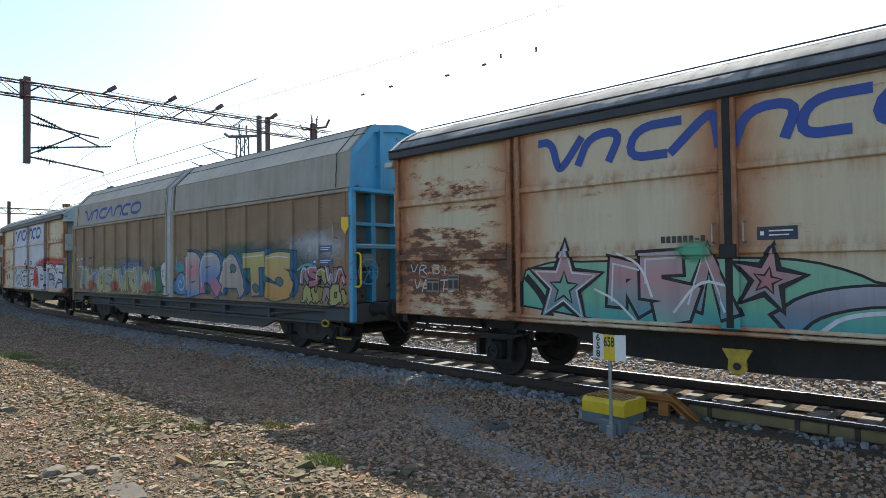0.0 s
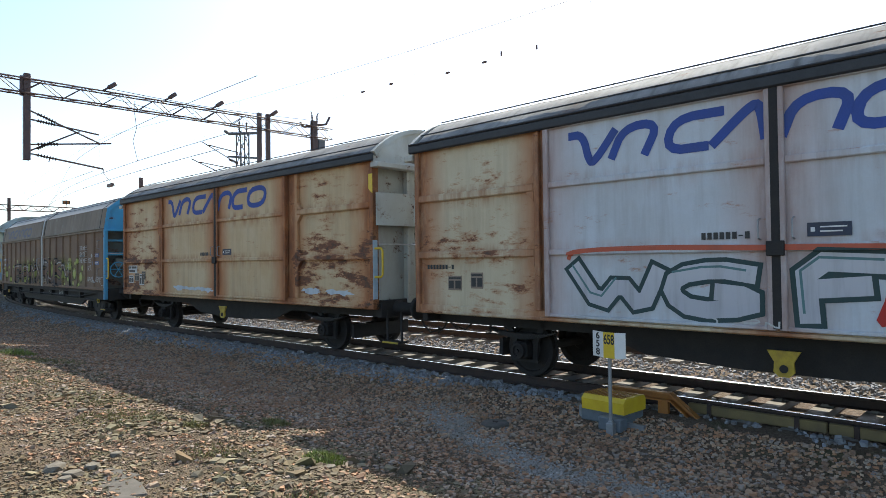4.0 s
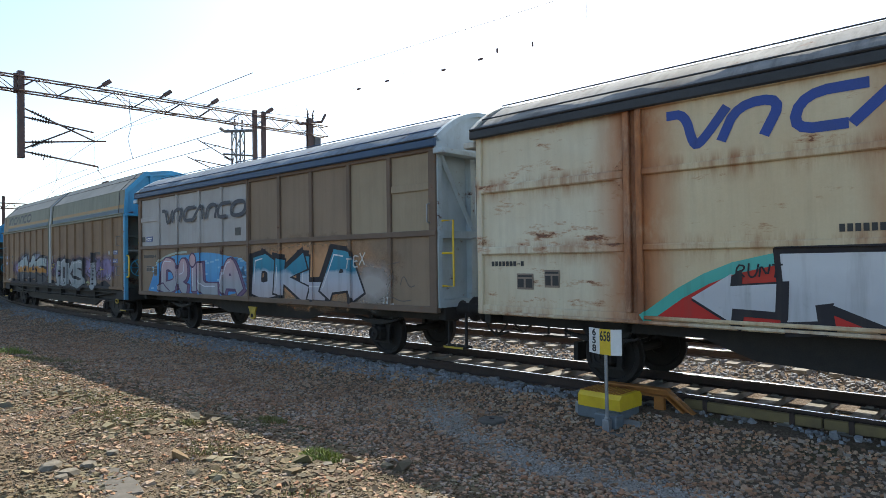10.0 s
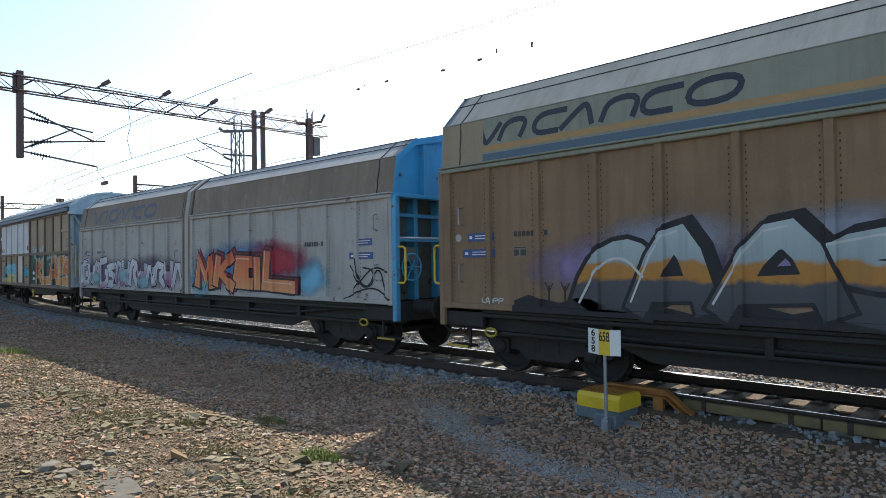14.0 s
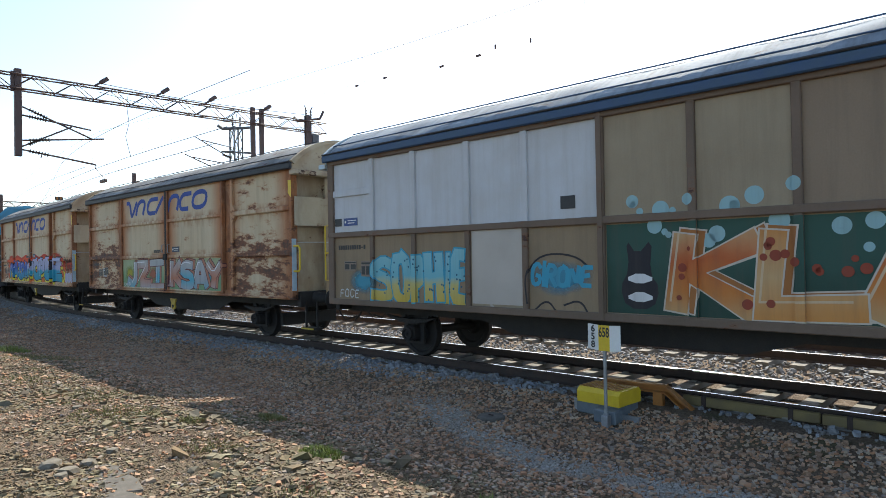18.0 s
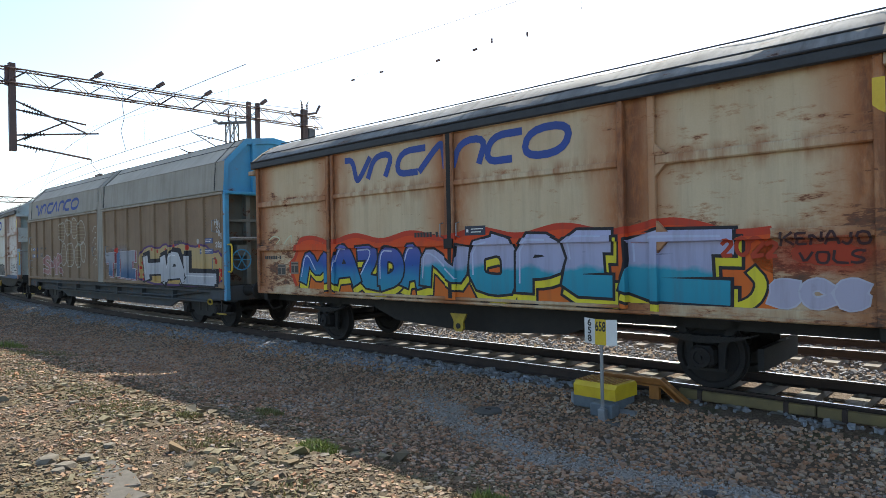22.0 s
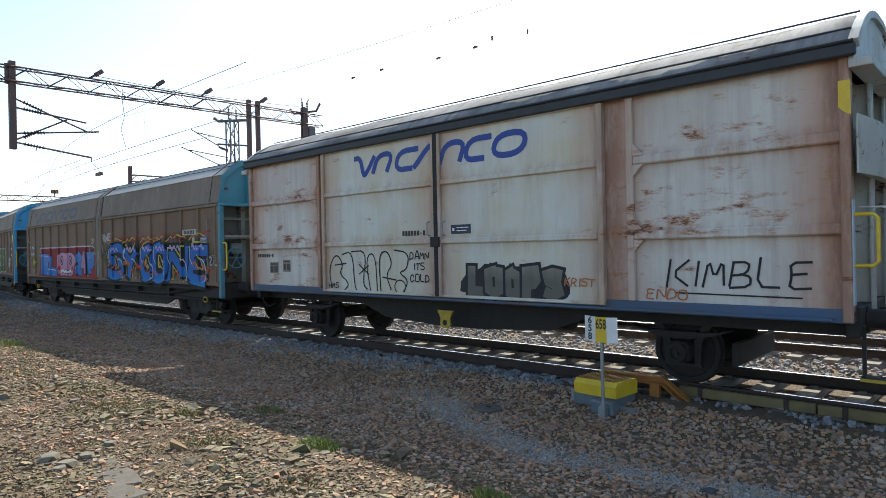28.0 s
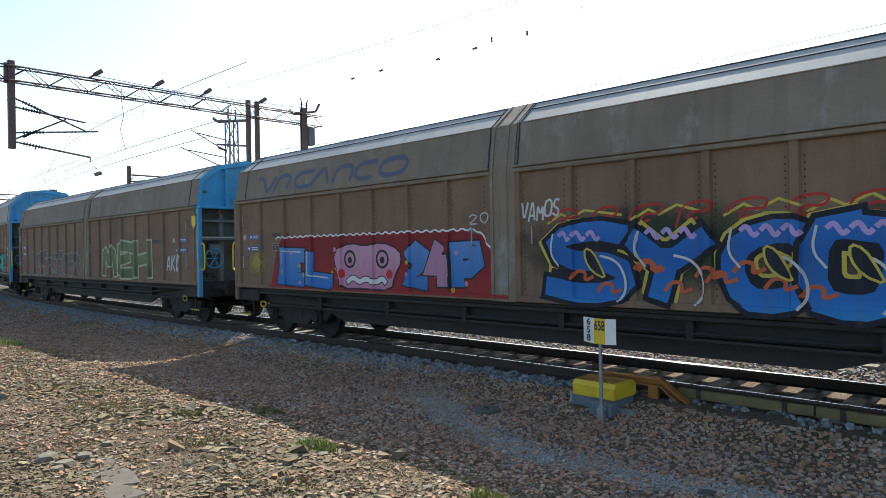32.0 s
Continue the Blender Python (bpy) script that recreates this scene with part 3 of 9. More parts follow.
def tow_lug(root, x, side, z=0.70):
    y0, y1 = span(side, 1.36, 1.40)
    bm = bmesh.new()
    prism(bm, [(x - 0.19, z + 0.16), (x - 0.11, z + 0.02), (x - 0.12, z - 0.10), (x - 0.06, z - 0.16), (x + 0.06, z - 0.16), (x + 0.12, z - 0.10), (x + 0.11, z + 0.02), (x + 0.19, z + 0.16)], y0, y1, "y")
    lug = part("tow_lug", bm, M_LUG, root, "yellow tow lug")
    bm = bmesh.new()
    disc(bm, (x, side * 1.405, z - 0.06), "y", [(-0.006, 0.05), (0.006, 0.05)], 12)
    part("lug_hole", bm, M_BLACK, lug)


def plate(root, side, x0, x1, z0, z1, material, y=1.535, lines=(), ink=None, name="plate", label=""):
    ya, yb = span(side, y, y + 0.006)
    p = part(name, boxes((x0, x1, ya, yb, z0, z1)), material, root, label)
    if lines:
        for u0, u1, v0, v1 in lines:
            ya, yb = span(side, y + 0.007, y + 0.009)
            part("writing_bar", boxes((x0 + (x1 - x0) * u0, x0 + (x1 - x0) * u1, ya, yb, z0 + (z1 - z0) * v0, z0 + (z1 - z0) * v1)), ink or M_INK, p)
    return p


def bars(root, side, x0, x1, z0, z1, material, y, count):
    """A number that is not to be given, as one plain bar for each character, on the side towards the yard."""
    if side > 0:
        return
    ya, yb = span(side, y, y + 0.003)
    w, h = (x1 - x0) / count, z1 - z0
    for i in range(count):
        dash = i == count - 2
        part("number_bar", boxes((x0 + w * (i + 0.14), x0 + w * (i + 0.86), ya, yb, z0 + (0.35 * h if dash else 0), z1 - (0.45 * h if dash else 0))), material, root)


PLATE_LINES = [(0.30, 0.90, 0.62, 0.72), (0.30, 0.80, 0.30, 0.40), (0.08, 0.18, 0.34, 0.66)]
CARD_LINES = [(0.06, 0.94, 0.78, 0.90), (0.06, 0.42, 0.12, 0.66), (0.54, 0.94, 0.12, 0.66)]


def operator_mark(root, side, x, z, h, w, material, y):
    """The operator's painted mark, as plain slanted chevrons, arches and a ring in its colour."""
    lean = 0.32
    u = w / 7.6
    face = y if callable(y) else (lambda v: y)

    def band(pts, width, closed):
        p = [Vector((x + a * u + lean * b * h, z + b * h)) for a, b in pts]
        for _ in range(2):
            q = []
            for i in range(len(p) if closed else len(p) - 1):
                c, d = p[i], p[(i + 1) % len(p)]
                q += [c.lerp(d, 0.25), c.lerp(d, 0.75)]
            p = q if closed else [p[0]] + q + [p[-1]]
        bm = bmesh.new()
        n = len(p)
        rows = []
        for i in range(n):
            a = p[(i - 1) % n] if closed or i else p[0]
            b = p[(i + 1) % n] if closed or i < n - 1 else p[-1]
            d = (b - a).normalized()
            rows.append([bm.verts.new((p[i].x - d.y * width / 2 * k, side * face(p[i].y + d.x * width / 2 * k), p[i].y + d.x * width / 2 * k)) for k in (1, -1)])
        for i in range(n if closed else n - 1):
            c, d = rows[i], rows[(i + 1) % n]
            f = bm.faces.new((c[0], c[1], d[1], d[0]))
            f.normal_update()
            if f.normal.y * side < 0:
                f.normal_flip()
        part("mark_shape", bm, material, root)

    t = 0.25 * h
    band([(-0.35, 0.92), (0.02, 0.92), (0.36, 0.06), (0.50, 0.06), (0.80, 0.92)], t, False)
    band([(0.88, 0.06), (0.98, 0.92), (1.75, 0.92), (1.62, 0.06)], t, False)
    band([(3.0, 0.92), (2.05, 0.92), (2.05, 0.08), (2.9, 0.08)], t, False)
    band([(2.95, 0.06), (3.45, 0.94), (3.62, 0.94), (3.9, 0.06)], t, False)
    band([(4.15, 0.06), (4.2, 0.92), (5.05, 0.92), (5.0, 0.06)], t, False)
    band([(6.1, 0.92), (5.2, 0.92), (5.2, 0.08), (6.0, 0.08)], t, False)
    band([(6.3, 0.92), (7.4, 0.92), (7.4, 0.08), (6.3, 0.08)], t, True)


# ---------------------------------------------------------------- the arched-roof wagons
def arch(y, half=1.60, z0=4.16, rise=0.66):
    return z0 + rise * (1 - min(abs(y) / half, 1.0) ** 2.35)


def arched_roof(root, half_len, material, edge, seed, rise=0.66):
    verts, faces = [], []
    nx, ny = 170, 22
    for i in range(nx + 1):
        x = -half_len - 0.06 + (2 * half_len + 0.12) * i / nx
        for j in range(ny + 1):
            y = -1.6 + 3.2 * j / ny
            w = 0.045 * noise.noise(Vector((x * 0.9, y * 2.0, seed))) + 0.030 * abs(noise.noise(Vector((x * 2.6 + y * 3.0, y * 1.6, seed + 4)))) + 0.016 * abs(noise.noise(Vector((x * 6.5 - y * 4.0, y * 2.0, seed + 9)))) if 0 < i < nx else 0
            verts.append((x, y, arch(y, rise=rise) + (0.03 if 1 < i < nx - 1 else 0.0) + w * (0.3 + 0.7 * abs(y) / 1.6)))
    for i in range(nx):
        for j in range(ny):
            a = i * (ny + 1) + j
            faces.append((a, a + ny + 1, a + ny + 2, a + 1))
    r = part("roof", (verts, faces), material, root, "wrinkled grey roof sheeting")
    smooth(r)
    m = r.modifiers.new("thickness", "SOLIDIFY")
    m.thickness, m.offset = 0.03, -1
    for side in (-1, 1):
        ya, yb = span(side, 1.56, 1.64)
        part("roof_edge", boxes((-half_len - 0.08, half_len + 0.08, ya, yb, 4.05, 4.20), bevel=0.02), edge, root)
        part("edge_cord", tubes(0.020, [(-half_len - 0.06, side * 1.63, 4.215), (half_len + 0.06, side * 1.63, 4.215)]), M_INK, root)
        part("roof_rod", tubes(0.013, [(-half_len, side * 1.36, arch(1.36, rise=rise) + 0.06), (half_len, side * 1.36, arch(1.36, rise=rise) + 0.06)]), edge, root)
    for side in (-1, 1):
        part("roof_rod", tubes(0.012, [(-half_len, side * 0.8, arch(0.8, rise=rise) + 0.075), (half_len, side * 0.8, arch(0.8, rise=rise) + 0.075)]), edge, root)
    part("roof_rod", tubes(0.016, [(-half_len, 0.0, arch(0, rise=rise) + 0.07), (half_len, 0.0, arch(0, rise=rise) + 0.07)]), edge, root)


def gable(root, x, dirn, material, rise=0.66):
    n = 16
    pts = [(-1.56 + 3.12 * i / n, arch(-1.56 + 3.12 * i / n, rise=rise) + 0.012) for i in range(n + 1)]
    bm = bmesh.new()
    prism(bm, [(-1.56, 3.98)] + pts + [(1.56, 3.98)], min(x, x + dirn * 0.05), max(x, x + dirn * 0.05), "x")
    g = part("gable", bm, material, root)
    bm = bmesh.new()
    lip = [(y * 1.02, z + 0.03) for y, z in pts] + [(y * 0.965, z - 0.05) for y, z in reversed(pts)]
    prism(bm, lip, min(x, x + dirn * 0.10), max(x, x + dirn * 0.10), "x")
    part("gable_rim", bm, material, g)
    part("eave_beam", boxes((min(x, x + dirn * 0.24), max(x, x + dirn * 0.24), -1.6, 1.6, 3.92, 4.02), bevel=0.01), material, root)


def covered_wagon(s, paint, label, doors=None, sill=None, logo=None, post=None, roof=None, seed=1, end_logo=True, end=None, mark_at=(-2.82, 5.28, 3.42, 0.50)):
    """A two-axle wagon with a pair of sliding doors, three ribbed fields high."""
    root = empty("covered_freight_wagon", Matrix(), label, "freight wagon", "wagons of the train")
    doors, sill, post = doors or paint, sill or paint, post or paint
    hl = 6.37
    end = end or M_ENDPALE
    part("floor", boxes((-hl, hl, -1.45, 1.45, 1.06, 1.16)), M_BLACK, root)
    for side in (-1, 1):
        for x0, x1 in ((-hl + 0.1, -3.30), (3.24, hl - 0.1)):
            ya, yb = span(side, 1.40, 1.485)
            p = part("side_panel", boxes((x0, x1, ya, yb, 1.2, 4.14)), paint, root)
            inner = x1 if x0 < 0 else x0
            outer = x0 if x0 < 0 else x1
            back = -1 if x0 < 0 else 1
            frame_x = inner + back * (0.28 if x0 < 0 else 0.52)
            ya, yb = span(side, 1.486, 1.565)
            for z in (2.12, 3.17):
                a, b = sorted((frame_x, outer))
                part("rib", boxes((a, b, ya, yb, z - 0.065, z + 0.065), bevel=0.02), paint, root)
                for dz in (-1, 1):
                    bm = bmesh.new()
                    prism(bm, [(frame_x, z + dz * 0.065), (frame_x + back * 0.15, z + dz * 0.065), (frame_x, z + dz * 0.23)], ya, yb, "y")
                    part("gusset", bm, paint, root)
            a, b = sorted((frame_x - back * 0.10, frame_x))
            part("stile", boxes((a, b, ya, yb, 1.2, 4.12), bevel=0.01), paint, root)
        for x0, x1 in ((-3.37, -0.02), (0.02, 3.31)):
            ya, yb = span(side, 1.50, 1.545)
            d = part("sliding_door", boxes((x0, x1, ya, yb, 1.12, 4.12)), doors, root)
            ya, yb = span(side, 1.546, 1.60)
            part("door_frame", boxes((x0, x0 + 0.09, ya, yb, 1.12, 4.12), (x1 - 0.09, x1, ya, yb, 1.12, 4.12), (x0 + 0.09, x1 - 0.09, ya, yb, 4.04, 4.12), (x0 + 0.09, x1 - 0.09, ya, yb, 1.12, 1.17), bevel=0.01), doors, d)
            for z in (2.12, 3.17):
                part("door_rib", boxes((x0 + 0.09, x1 - 0.09, ya, yb, z - 0.045, z + 0.045), bevel=0.015), doors, d)
            hx = -0.19 if x0 < -1 else 0.19
            ya = side * 1.60
            part("door_handle", tubes(0.012, [(hx, side * 1.55, 2.22), (hx, ya + side * 0.03, 2.24), (hx, ya + side * 0.03, 2.46), (hx, side * 1.55, 2.48)]), M_GREYSTEEL, d)
            for hx in (x0 + 0.14, x1 - 0.34):
                part("door_hanger", boxes((hx, hx + 0.2, min(ya, ya + side * 0.03), max(ya, ya + side * 0.03), 4.05, 4.13), bevel=0.01), M_BLACK, d)
        ya, yb = span(side, 1.548, 1.60)
        part("latch", boxes((-0.10, 0.10, *span(side, 1.60, 1.65), 2.02, 2.20), (-0.05, 0.05, span(side, 1.55, 1.608)[0], span(side, 1.55, 1.608)[1], 1.14, 4.10), bevel=0.008), M_BLACK, root)
        ya, yb = span(side, 1.42, 1.53)
        part("side_sill", boxes((-hl, hl, ya, yb, 1.04, 1.20), bevel=0.01), sill, root)
        ya, yb = span(side, 1.42, 1.545)
        part("lower_runner", boxes((-hl + 0.2, hl - 0.2, span(side, 1.545, 1.60)[0], span(side, 1.545, 1.60)[1], 1.065, 1.10)), sill, root)
        for x0, x1 in ((-hl, -hl + 0.11), (hl - 0.11, hl)):
            part("corner_post", boxes((x0, x1, *span(side, 1.38, 1.55), 1.05, 4.14), bevel=0.012), post, root)
    for dirn in (-1, 1):
        x = dirn * hl
        part("end_wall", boxes((*sorted((x - dirn * 0.22, x - dirn * 0.16)), -1.40, 1.40, 1.1, 4.0)), end, root)
        for y in (-0.52, 0.0, 0.52) if not end_logo else (-0.52, 0.52):
            bm = boxes((*sorted((x - dirn * 0.15, x + dirn * 0.06)), y - 0.02, y + 0.02, 1.1, 3.93), (*sorted((x + dirn * 0.03, x + dirn * 0.06)), y - 0.10, y + 0.10, 1.1, 3.93))
            part("end_post", bm, end, root)
        if end_logo:
            bm = bmesh.new()
            prism(bm, [(x + dirn * 0.07, -1.50), (x + dirn * 0.16, -0.7), (x + dirn * 0.17, 0.0), (x + dirn * 0.16, 0.7), (x + dirn * 0.07, 1.50), (x + dirn * 0.05, 1.50), (x + dirn * 0.05, -1.50)], 2.75, 3.42, "z")
            part("end_plate", bm, end, root)
        gable(root, x, dirn, M_ENDPALE if end is M_ENDPALE else end)
        part("headstock", boxes((*sorted((x - dirn * 0.12, x + dirn * 0.03)), -1.35, 1.35, 0.86, 1.22), bevel=0.015), M_BLACK, root)
        for y in (-0.875, 0.875):
            buffer(root, x + dirn * 0.03, dirn, y)
        coupling(root, x + dirn * 0.03, dirn)
        part("shunter_rail", tubes(0.014, [(x + dirn * 0.05, -1.42, 2.36), (x + dirn * 0.26, -1.36, 2.36), (x + dirn * 0.26, 1.36, 2.36), (x + dirn * 0.05, 1.42, 2.36)]), M_SILVERROD, root)
    grab_rail(root, hl, -1.50, 1.70, 2.28, 0.24, M_YELLOW)
    grab_rail(root, -hl, 1.50, 1.70, 2.28, -0.24, M_YELLOW)
    part("rail_bracket", boxes((hl + 0.001, hl + 0.012, -1.55, -1.43, 1.25, 2.45)), M_WHITE_BLUE, root)
    for side in (-1, 1):
        ya, yb = span(side, 1.551, 1.556)
        tx = hl if side < 0 else -hl
        bm = bmesh.new()
        prism(bm, [(tx - 0.11, 3.80), (tx + 0.01, 3.80), (tx + 0.01, 3.40), (tx - 0.05, 3.44), (tx - 0.11, 3.50)], ya, yb, "y")
        part("yellow_mark", bm, M_YELLOW, root)
    part("underframe", boxes((-hl, hl, -1.02, -0.92, 0.84, 1.06), (-hl, hl, 0.92, 1.02, 0.84, 1.06), *[(x - 0.05, x + 0.05, -0.92, 0.92, 0.88, 1.04) for x in (-5.2, -3.2, -1.5, 0.0, 1.5, 3.2, 5.2)]), M_BLACK, root)
    for side in (-1, 1):
        bm = bmesh.new()
        prism(bm, [(-3.1, 0.98), (-2.0, 0.60), (-0.6, 0.52), (0.6, 0.52), (2.0, 0.60), (3.1, 0.98)], *span(side, 0.98, 1.03), "y")
        part("truss_plate", bm, M_BLACK, root)
        for x in (-4.2, 4.2):
            axle_guard(root, x, side)
        step(root, side * -6.62, side)
        tow_lug(root, 0.0, side)
    bm = bmesh.new()
    disc(bm, (1.35, 0.1, 0.66), "x", [(-0.45, 0.12), (-0.42, 0.2), (0.42, 0.2), (0.45, 0.12)], 14)
    tube(bm, [(-3.6, 0.35, 0.62), (-1.2, 0.35, 0.58), (3.6, 0.35, 0.62)], 0.03)
    box(bm, -4.9, -4.82, -0.85, 0.85, 0.3, 0.6)
    box(bm, 4.82, 4.9, -0.85, 0.85, 0.3, 0.6)
    part("brake_gear", bm, M_BLACK, root)
    for x in (-4.2, 4.2):
        add_wheelset(root, x)
    arched_roof(root, hl, roof or M_TARP, M_EDGE, seed)
    for side in (-1, 1):
        f = -1 if side > 0 else 1
        if logo:
            x0, w, zc, h = mark_at
            operator_mark(root, side, x0, zc, h, w, logo, 1.552)
        plate(root, side, 0.33, 0.78, 2.24, 2.40, M_PLATEBLUE, 1.552, PLATE_LINES, M_WHITE)
        bars(root, side, -0.92, -0.30, 2.24, 2.33, M_INK, 1.552, 8)
        plate(root, side, -5.55, -5.22, 1.48, 1.74, M_BROWNCARD, 1.492, CARD_LINES)
        plate(root, side, -5.0, -4.72, 1.52, 1.80, M_BROWNCARD, 1.492, CARD_LINES)
        bars(root, side, -6.1, -5.4, 1.86, 1.94, M_INK, 1.492, 9)
    S_OF[root] = s
    return root


S_OF = {}
M_RIVET = plain("rusty_rivets", (0.035, 0.02, 0.014), (0.06, 0.032, 0.02), 9, 0.8)
M_WHITE_BLUE = plain("chipped_pale_blue_paint", (0.45, 0.55, 0.62), (0.30, 0.42, 0.52), 6, 0.55)
M_ENDPALE = paintwork("pale_grey_end_paint", (0.52, 0.54, 0.51), (0.44, 0.42, 0.36), 19, 0.45, streak=0.55, grime=(0.20, 0.12, 0.075))
M_PALEPLATE = plain("pale_grey_plate", (0.42, 0.40, 0.36), (0.34, 0.32, 0.29), 4, 0.5)
M_BROWNCARD = plain("faded_label_paint", (0.26, 0.20, 0.15), (0.20, 0.15, 0.12), 5, 0.6)
M_PLATEBLUE = plain("dulled_blue_black_plate", (0.018, 0.03, 0.07), (0.03, 0.035, 0.05), 5, 0.5, 0, 0.06)
M_ENDRUST = paintwork("rust_stained_cream_end_paint", (0.54, 0.46, 0.34), (0.44, 0.32, 0.20), 41, 0.5, streak=0.7, grime=(0.20, 0.10, 0.055))
M_WHITECARD = plain("white_label", (0.50, 0.51, 0.52), (0.42, 0.43, 0.44), 4, 0.5, 0, 0.1)


def panelled_wagon(s, frame_m, upper, lower, label, seed=2, edge=None, upper_left=6, logo=None):
    """A two-axle wagon of panels between posts, pale upper panels on part of its length."""
    root = empty("panelled_freight_wagon", Matrix(), label, "freight wagon", "wagons of the train")
    hl = 6.5
    cols = [-6.5, -5.07, -3.87, -2.52, -1.29, 0.08, 1.42, 2.68, 4.0, 5.24, 6.5]
    edge = edge or M_EDGE
    part("floor", boxes((-hl, hl, -1.45, 1.45, 1.04, 1.14)), M_BLACK, root)
    for side in (-1, 1):
        for i, (x0, x1) in enumerate(zip(cols, cols[1:])):
            ya, yb = span(side, 1.42, 1.49)
            part("upper_panel", boxes((x0, x1, ya, yb, 2.52, 4.08)), upper[i], root)
            part("lower_panel", boxes((x0, x1, ya, yb, 1.10, 2.44)), lower[i], root)
        for x in cols:
            w = 0.09 if abs(x) > 6 else 0.055
            xx = min(max(x, -hl + w), hl - w)
            pale = side * x > 0 and abs(x) < 6 or side < 0 and -6 < x < 0
            part("post", boxes((xx - w, xx + w, *span(side, 1.45, 1.545), 1.08, 2.45 if pale else 4.10), bevel=0.012), frame_m, root)
            if pale:
                part("post", boxes((xx - w - 0.01, xx + w + 0.01, *span(side, 1.45, 1.543), 2.50, 4.05), bevel=0.012), upper[0], root)
        part("waist_rail", boxes((-hl, hl, *span(side, 1.45, 1.555), 2.42, 2.53), bevel=0.012), frame_m, root)
        part("top_rail", boxes((-hl, hl, *span(side, 1.45, 1.55), 3.98, 4.14), bevel=0.012), frame_m, root)
        part("side_sill", boxes((-hl, hl, *span(side, 1.42, 1.55), 1.0, 1.12), bevel=0.012), frame_m, root)
        for x0, x1 in ((-6.4, -5.1), (5.3, 6.42)):
            part("short_rail", boxes((x0, x1, *span(side, 1.49, 1.53), 3.28, 3.42), bevel=0.008), upper[0] if x0 < 0 else upper[-1], root)
        part("door_gap", boxes((0.04, 0.12, *span(side, 1.545, 1.57), 1.02, 4.12)), frame_m, root)
        plate(root, side, -6.0, -5.55, 2.66, 2.82, M_DEEPBLUE, 1.495, PLATE_LINES, M_WHITE)
        plate(root, side, -6.3, -6.08, 2.66, 2.82, M_INK, 1.495)
        plate(root, side, -6.0, -5.6, 1.72, 1.92, M_BROWNCARD, 1.495, CARD_LINES)
        plate(root, side, -5.45, -5.15, 1.60, 1.92, M_BROWNCARD, 1.495, CARD_LINES)
        plate(root, side, -0.62, -0.36, 2.68, 2.88, M_INK, 1.495)
        bars(root, side, -6.2, -5.3, 2.16, 2.25, M_INK, 1.495, 12)
        for x in (-4.4, 4.4):
            axle_guard(root, x, side)
        step(root, side * -6.7, side)
        tow_lug(root, 0.0, side)
        part("grab_rail", tubes(0.016, [(side * -6.36, side * 1.55, 2.66), (side * -6.36, side * 1.62, 2.68), (side * -6.36, side * 1.62, 3.0), (side * -6.36, side * 1.55, 3.02)]), M_GREYSTEEL, root)
    for dirn in (-1, 1):
        x = dirn * hl
        part("end_wall", boxes((*sorted((x - dirn * 0.16, x - dirn * 0.10)), -1.45, 1.45, 1.1, 4.0)), M_ENDWHITE, root)
        bm = boxes((*sorted((x - dirn * 0.1, x + dirn * 0.05)), -1.5, 1.5, 2.38, 2.52), (*sorted((x - dirn * 0.1, x + dirn * 0.05)), -1.5, 1.5, 1.1, 1.24), *[(*sorted((x - dirn * 0.1, x + dirn * 0.03)), y - 0.06, y + 0.06, 1.1, 3.95) for y in (-1.44, -0.5, 0.5, 1.44)])
        part("end_frame", bm, M_ENDWHITE, root)
        for sgn in (-1, 1):
            part("brace", tubes(0.055, [(x, sgn * 0.45, 2.5), (x, sgn * 1.40, 3.95)], sides=4), M_ENDWHITE, root)
        gable(root, x, dirn, M_ENDWHITE)
        part("headstock", boxes((*sorted((x - dirn * 0.12, x + dirn * 0.03)), -1.35, 1.35, 0.86, 1.2), bevel=0.015), M_BLACK, root)
        for y in (-0.875, 0.875):
            buffer(root, x + dirn * 0.03, dirn, y)
        coupling(root, x + dirn * 0.03, dirn)
        part("platform_rail", tubes(0.02, [(x + dirn * 0.02, -1.40, 1.5), (x + dirn * 0.30, -1.40, 1.5), (x + dirn * 0.30, -1.40, 2.7), (x + dirn * 0.02, -1.40, 2.7)], [(x + dirn * 0.30, -1.40, 2.1), (x + dirn * 0.02, -1.40, 2.1)]), M_YELLOW, root)
    part("underframe", boxes((-hl, hl, -1.02, -0.92, 0.82, 1.04), (-hl, hl, 0.92, 1.02, 0.82, 1.04), *[(x - 0.05, x + 0.05, -0.92, 0.92, 0.88, 1.02) for x in (-5.3, -3.2, -1.5, 0.0, 1.5, 3.2, 5.3)]), M_BLACK, root)
    for side in (-1, 1):
        bm = bmesh.new()
        prism(bm, [(-3.2, 0.98), (-1.9, 0.62), (1.9, 0.62), (3.2, 0.98)], *span(side, 0.98, 1.03), "y")
        part("truss_plate", bm, M_BLACK, root)
    for x in (-4.4, 4.4):
        add_wheelset(root, x)
    arched_roof(root, hl, M_TARPBLUE, edge, seed)
    if logo:
        operator_mark(root, -1, -4.66, 3.16, 0.42, 4.67, logo, 1.547)
    S_OF[root] = s
    return root


M_ENDWHITE = paintwork("dirty_white_blue_paint", (0.52, 0.60, 0.64), (0.40, 0.47, 0.50), 8, 0.25, streak=0.4)
M_TARPBLUE = paintwork("pale_blue_roof_sheet", (0.26, 0.31, 0.36), (0.15, 0.18, 0.22), 6, 0.1, streak=0.6, grime=(0.05, 0.055, 0.06), rough=0.8, chips=False)
M_EDGEBLUE = plain("dark_blue_roof_edge", (0.03, 0.07, 0.15), (0.04, 0.08, 0.13), 4, 0.55)

